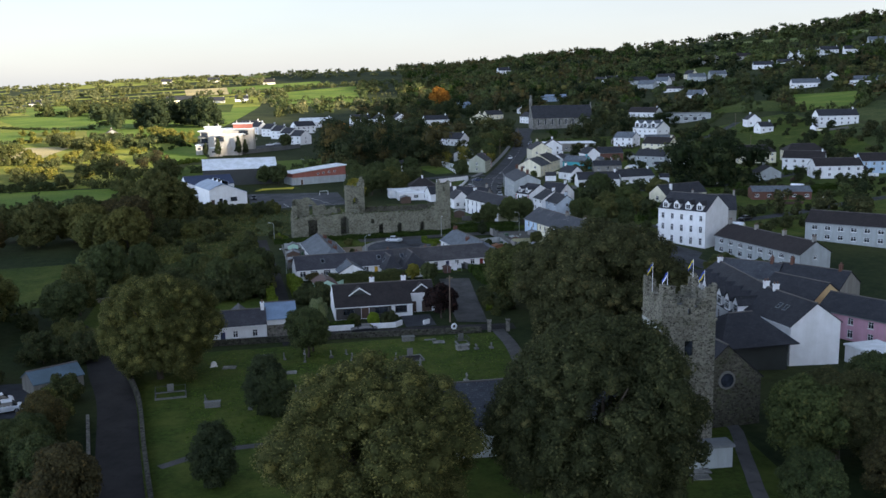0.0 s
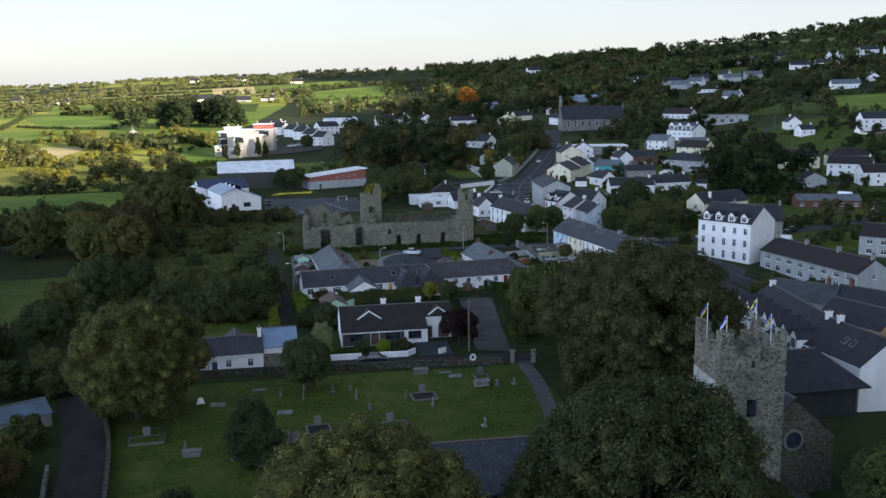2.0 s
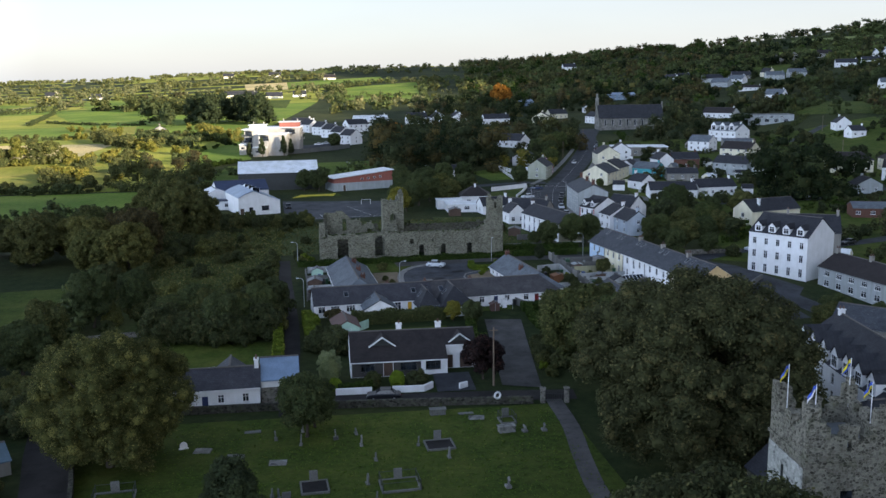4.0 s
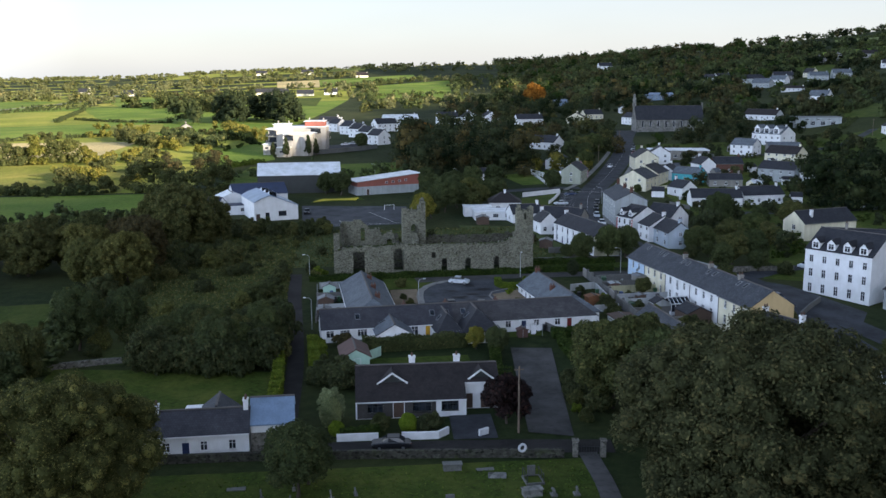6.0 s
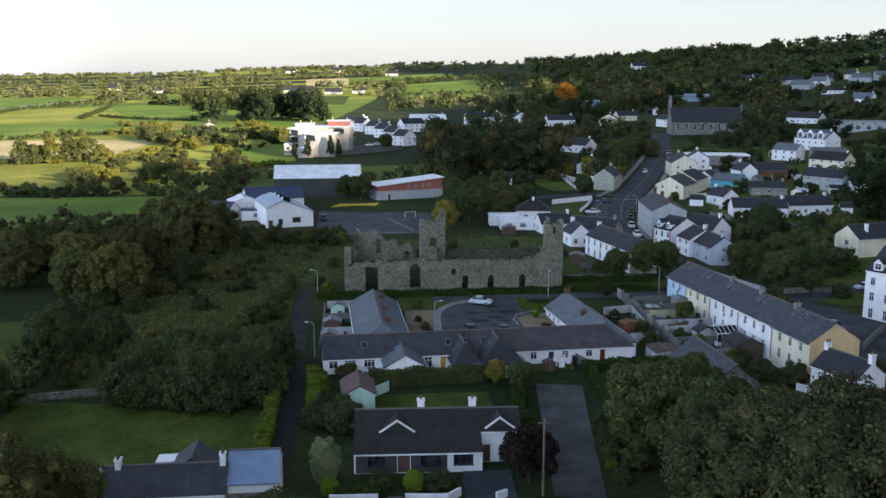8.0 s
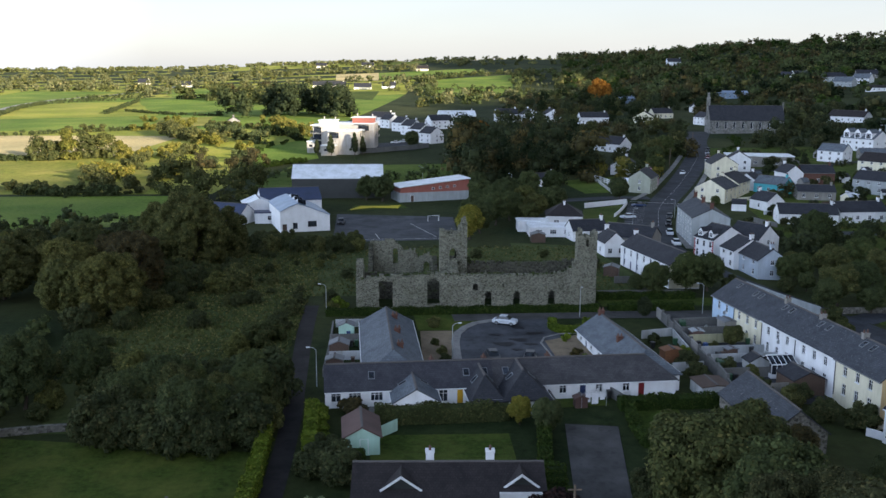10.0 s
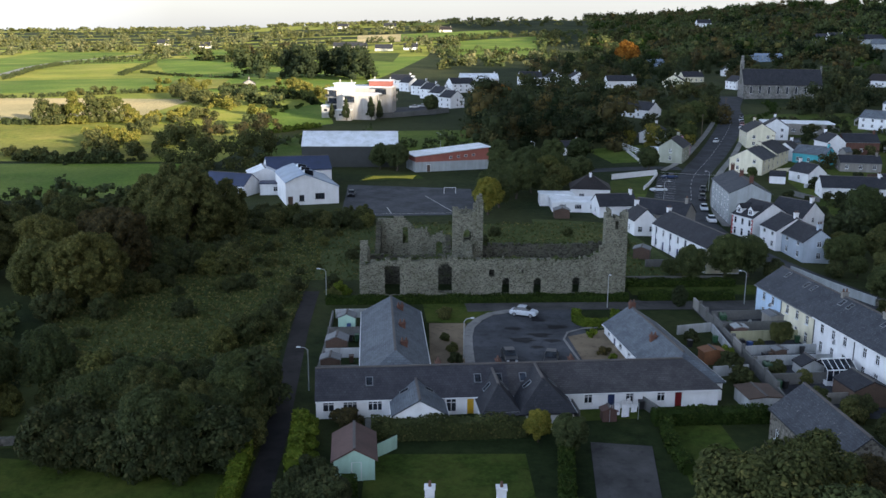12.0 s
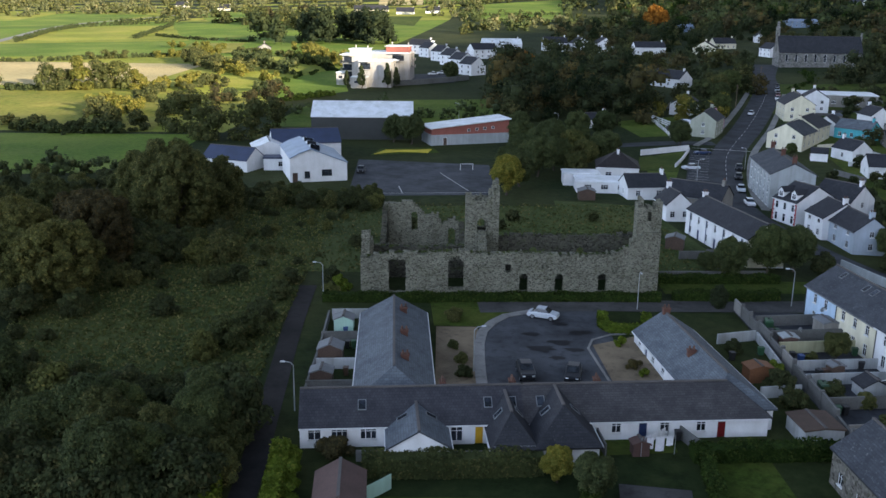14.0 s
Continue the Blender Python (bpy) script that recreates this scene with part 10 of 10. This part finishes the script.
# ---------------------------------------------------------------- back gardens
RED_P = plain("red_plastic", (0.35, 0.02, 0.03), 0.5)
bn = thing("wheelie_bin", 55.4, 201.2, 6, "red plastic bin by the cottage wall", "bin")
part("body", boxes((-0.3, 0.3, -0.3, 0.3, 0, 0.95), bevel=0.04), RED_P, bn)
part("lid", boxes((-0.33, 0.33, -0.34, 0.33, 0.952, 1.05), bevel=0.02), RED_P, bn)
wl_t = thing("washing_line", 46.0, 197.6, 40, "washing line with white laundry", "washing line")
b = bmesh.new()
tube(b, (-1.8, 0, 0), (-1.8, 0, 1.9), 0.04, 0.04, 6), tube(b, (1.8, 0, 0), (1.8, 0, 1.9), 0.04, 0.04, 6), tube(b, (-1.8, 0, 1.85), (1.8, 0, 1.85), 0.01, 0.01, 4)
part("line_post", b, STEEL, wl_t)
for k in range(4):
    b = bmesh.new()
    box(b, -1.5 + k * 0.75, -0.9 + k * 0.75, -0.02, 0.02, 0.9 + 0.15 * (k % 2), 1.85)
    part("laundry", b, FLAG_W, wl_t)
run("garden_fence", [(48.6, 200.2), (50.2, 196.4)], 0.15, 1.4, BLOCK, "grey panel fence between back gardens", "fence")
run("garden_fence", [(40.4, 199.4), (40.8, 195.8)], 0.15, 1.4, BLOCK, "grey panel fence between back gardens", "fence")
# caravan by the cottage
cv = thing("caravan", -3.6, 164.6, 0, "small white rounded caravan behind the cottage", "caravan")
b = bmesh.new()
loft(b, [(-1.9, [(-0.8, 0.6), (0.8, 0.6), (0.8, 1.6), (-0.8, 1.6)]), (-1.5, [(-1.0, 0.45), (1.0, 0.45), (1.0, 2.4), (-1.0, 2.4)]), (1.4, [(-1.0, 0.45), (1.0, 0.45), (1.0, 2.45), (-1.0, 2.45)]), (1.9, [(-0.8, 0.6), (0.8, 0.6), (0.8, 1.5), (-0.8, 1.5)])])
part("body", b, C_WHITE, cv)
part("window", boxes((-0.9, 0.9, -1.02, -1.002, 1.2, 1.9)), CAR_GLASS, cv)
b = bmesh.new()
tube(b, (0, -1.0, 0.3), (0, -0.8, 0.3), 0.3, 0.3, 12)
part("wheel", b, TYRE, cv)
# ---------------------------------------------------------------- school yard and street paint
gl = thing("goal", 30.7, 337.0, 5, "white metal football goal on the yard", "goal")
b = bmesh.new()
for p0, p1 in (((-1.5, 0, 0), (-1.5, 0, 1.6)), ((1.5, 0, 0), (1.5, 0, 1.6)), ((-1.5, 0, 1.6), (1.5, 0, 1.6)), ((-1.5, 0, 1.6), (-1.5, 0.9, 0)), ((1.5, 0, 1.6), (1.5, 0.9, 0))):
    tube(b, p0, p1, 0.06, 0.06, 6)
part("frame", b, FRAME, gl)
YEL = plain("yellow_play_paint", (0.5, 0.42, 0.03), 0.7)
drape("play_garden", [(6, 356), (24, 361), (22, 369), (8, 366)], LAWN, 0.08, 3, "school play garden with painted bands", "play garden")
for k in range(5):
    ribbon("painted_band", [(7 + k * 0.6, 357.5 + k * 1.5), (13 + k * 1.2, 361.5 + k * 0.6), (21 + k * 0.2, 360.5 + k * 1.2)], 0.5, YEL, high=0.25, label="yellow edging of the play garden", category="edging", kind="structure")
for a, b in (((24.3, 333.1), (30.5, 312.6)), ((15.2, 317.0), (16.4, 309.6)), ((6.4, 316.0), (7.0, 308.5)), ((7.0, 308.4), (34.5, 311.0))):
    ribbon("yard_line", [a, b], 0.16, PAINT, 0.1, label="painted court line", category="road marking")
mids = smooth_line([(93, 335), (103.5, 370), (122, 412), (138, 450), (154, 491)], 3.0)
for k in range(0, len(mids) - 1, 2):
    ribbon("centre_dash", [tuple(mids[k]), tuple(mids[k + 1])], 0.12, PAINT, 0.13, label="worn white dash of the street's centre line", category="road marking")
for k in range(12):
    a = Vector((82.3 + k * 1.0, 330 + k * 3.6))
    ribbon("bay_line", [(a.x, a.y), (a.x + 4.8, a.y - 0.9)], 0.14, PAINT, 0.14, label="white parking bay line", category="road marking", step=1.5)
ribbon("stop_line", [(95.5, 377), (104, 375.5), (112, 374)], 0.3, PAINT, 0.14, label="white painted line across the street", category="road marking", step=1.5)
run("street_wall", [(78, 363), (86, 368.5), (93.4, 373.4)], 0.35, 1.5, WHITE, "white wall along the street bank")
run("street_wall", [(93.4, 372.6), (88.0, 358.0), (83.6, 347.5)], 0.3, 1.0, WHITE, "low white wall beside the parking bays")
drape("lawn", [(73, 341), (82.5, 341), (92, 369), (77, 360)], LAWN, 0.1, 4, "bright grass bank by the street", "lawn")
wf = thing("fence", 94.5, 422.0, -83, "white slatted timber fence on the bank", "fence")
for k in range(9):
    part("post", boxes((-14 + k * 3.5 - 0.08, -14 + k * 3.5 + 0.08, -0.08, 0.08, -0.8, 2.0)), FRAME, wf)
for z0 in (0.3, 0.9, 1.5):
    part("rail", boxes((-14, 14, 0.082, 0.13, z0, z0 + 0.32)), FRAME, wf)
grass_tufts("rough_grass", 4, 66, 251, 300, 7000, 0.3, leafage("grass_blades_dry", (0.04, 0.055, 0.018), (0.085, 0.092, 0.036), (0.16, 0.14, 0.06), 0.3), "tall tufts of rough grass behind the ruin", 71, 0.15)
# Clearing tufts: a streak of sun is put into paler, yellower blades.
grass_tufts("rough_grass", -30, 4.6, 206, 304, 26000, 0.3, leafage("grass_blades_pale", (0.058, 0.072, 0.024), (0.105, 0.118, 0.042), (0.19, 0.17, 0.075), 0.3), "tall tufts of rough grass in a clearing", 72, 0.15)
grass_tufts("churchyard_grass", -8, 41, 108, 148, 9000, 0.2, leafage("grass_blades_green", (0.05, 0.085, 0.016), (0.085, 0.13, 0.028), (0.13, 0.14, 0.045), 0.2), "uneven tufts of churchyard grass", 73, 0.05)
# dark damp blotches on the court
rw = random.Random(31)
for x, y, r in ((37.2, 221.5, 1.5), (39.6, 223.4, 1.1), (41.2, 221.0, 0.8), (36.4, 225.8, 0.9), (42.6, 226.6, 1.1), (38.8, 218.6, 0.7), (40.4, 229.5, 0.8)):
    b = bmesh.new()
    ring = [b.verts.new((x + r * rw.uniform(0.5, 1.15) * math.cos(k * math.tau / 14) * 1.6, y + r * rw.uniform(0.5, 1.15) * math.sin(k * math.tau / 14), lz(x, y) + 0.068 + 0.0 * k)) for k in range(14)]
    b.faces.new(ring)
    tagged(link("damp_patch", b, tarmac("damp_asphalt", (0.012, 0.012, 0.014), 0.2, 0.5)), "dark damp patch on the asphalt", "stain", kind="structure")
run("yard_wall", [(98.5, 208), (103.5, 214), (108.5, 219.5)], 0.3, 1.1, BLOCK, "grey block wall by the forecourt")
run("yard_wall", [(97, 243), (106, 246), (117, 247)], 0.3, 1.2, STONE_D, "stone wall along the street garden")
run("yard_wall", [(90.5, 262), (93.5, 252), (97, 243)], 0.3, 1.5, GREYR, "grey rendered wall along the street")
run("yard_wall", [(78, 188.5), (84, 183.5), (92, 181)], 0.3, 1.0, WHITE, "low white wall in front of the terrace end")
run("yard_wall", [(57.5, 250.2), (66, 251.3), (75, 253.2)], 0.3, 1.0, BLOCK, "long grey wall behind the grass verge")
for x0, y0 in ((66.5, 256), (68.5, 263), (63.5, 261)):
    run("yard_wall", [(x0, y0), (x0 + 5.5, y0 + 1.0)], 0.25, 1.4, BLOCK, "grey wall between the back gardens")
for x, y, a, w, d, lab in ((64.5, 268, -20, 3.0, 2.4, "small dark shed in a back garden"), (61.5, 275, 10, 2.4, 2.0, "small grey shed in a back garden"), (55.0, 306, 0, 3.4, 2.6, "low grey shed behind the houses")):
    house(x, y, a, w, d, 2.0, 0.5, wall=WOODD, roof=LEAD, ridge="y", label=lab, name="shed", category="shed", fascia=False, over=0.15)
# ---------------------------------------------------------------- gardens and yards of the village
run("garden_fence", [(18.5, 187.7), (19.2, 188.4), (20.6, 189.9)], 0.06, 1.5, PALEGREEN, "mint-green timber fence panel beside the shed", "fence")
STREETS = [p for line in ([(103, 240), (118, 250), (142, 252), (172, 262), (212, 280), (262, 292), (330, 300)], [(132, 330), (160, 328), (200, 334), (230, 350), (270, 358), (320, 372)], [(144, 450), (172, 446), (204, 462), (250, 480), (300, 520)], [(86, 275), (86.5, 300), (90.5, 327), (103.5, 370), (122, 412), (138, 450), (154, 491), (163, 520)]) for p in smooth_line(line, 4.0)]
rv = random.Random(77)


def open_spot(x, y, r):
    return free(x, y, r) and all(math.hypot(x - p.x, y - p.y) > 4.5 + r for p in STREETS)


yards = [b for b in BUILT if 104 < b[0] < 330 and 235 < b[1] < 540]
for hx, hy, hr in yards:
    for k in range(3):
        a = rv.uniform(0, math.tau)
        x, y = hx + math.cos(a) * (hr + 4.5), hy + math.sin(a) * (hr + 4.5)
        if not open_spot(x, y, 2.0):
            continue
        if k < 2:
            u = a + math.pi / 2 + rv.uniform(-0.3, 0.3)
            n = rv.uniform(3, 6)
            m, lab = rv.choice(((WHITE, "white rendered"), (BLOCK, "grey block"), (CREAM, "cream rendered"), (BLOCK, "grey block"), (WOODD, "dark timber")))
            run("garden_wall", [(x - math.cos(u) * n, y - math.sin(u) * n), (x, y), (x + math.cos(u) * n, y + math.sin(u) * n)], 0.25, rv.uniform(0.9, 1.5), m, f"{lab} garden boundary wall between village houses")
        else:
            m, rf, lab = rv.choice(((WHITE, SLATE, "small white outhouse with a slate roof"), (GREYBROWN, SLATE2, "small grey outhouse with a slate roof"), (WOODR, LEAD, "red-brown timber garden shed"), (CREAM, METALWHITE, "cream lean-to with a pale metal roof")))
            house(x, y, rv.choice((-50, -20, 30)), rv.uniform(2.6, 4.5), rv.uniform(2.4, 3.6), 2.2, rv.uniform(0.7, 1.4), wall=m, roof=rf, label=lab, name="outhouse", category="outbuilding", fascia=False, over=0.12)
for x, y, a, m, lab in ((122, 250.5, 15, C_SILVER, "silver car parked on the side road"), (150, 253.5, 20, C_DARK, "dark car parked on the side road"), (186, 267.5, 28, C_SILVER, "silver car on the side road"), (150, 329.5, 0, C_DARK, "dark car on the estate road"), (182, 331.5, 10, C_SILVER, "silver car on the estate road"), (216, 342, 30, C_DARK, "dark car on the estate road"), (246, 354.5, 12, C_SILVER, "silver car on the estate road")):
    car(x, y, a, m, lab)


def topiary(x, y, R, high, leaf, label, seed):
    """A clipped shrub: a smooth dome close-set with small leaves."""
    rng = np.random.default_rng(seed)
    t = thing("topiary", x, y, 0, label, "bush")
    d = rng.normal(0, 1, (5200, 3))
    d /= np.linalg.norm(d, axis=1)[:, None]
    d = d[d[:, 2] > -0.75]
    k = 1 + 0.05 * np.sin(d[:, 0] * 5 + d[:, 2] * 4)
    shape = np.array([R, R, high * 0.56])
    p = d * shape * (k * rng.uniform(0.93, 1.04, len(d)))[:, None] + np.array([0, 0, high * 0.44])
    v, f = leaf_quads(p, d, 0.13, rng, 0.7)
    o = new("foliage", mesh_from("foliage", v, f, leaf))
    o.parent = t
    b = bmesh.new()
    bmesh.ops.create_icosphere(b, subdivisions=3, radius=1.0)
    for w in b.verts:
        w.co = Vector((w.co.x * R * 0.9, w.co.y * R * 0.9, w.co.z * high * 0.5 + high * 0.43))
    part("inner_growth", b, leaf, t, smooth=True)


LEAF_T = leafage("leaves_clipped_lime", (0.13, 0.19, 0.02), (0.22, 0.30, 0.035), (0.30, 0.34, 0.05))
topiary(12.9, 162.6, 1.35, 3.8, leafage("leaves_silver", (0.12, 0.16, 0.10), (0.20, 0.25, 0.16), (0.25, 0.29, 0.19)), "clipped silvery-green dome-shaped garden shrub", 3)
topiary(22.4, 159.7, 1.05, 2.2, LEAF_T, "clipped lime-green ball shrub in the garden", 4)
topiary(13.6, 159.4, 0.95, 1.7, LEAF_T, "clipped lime-green ball shrub in the garden", 5)
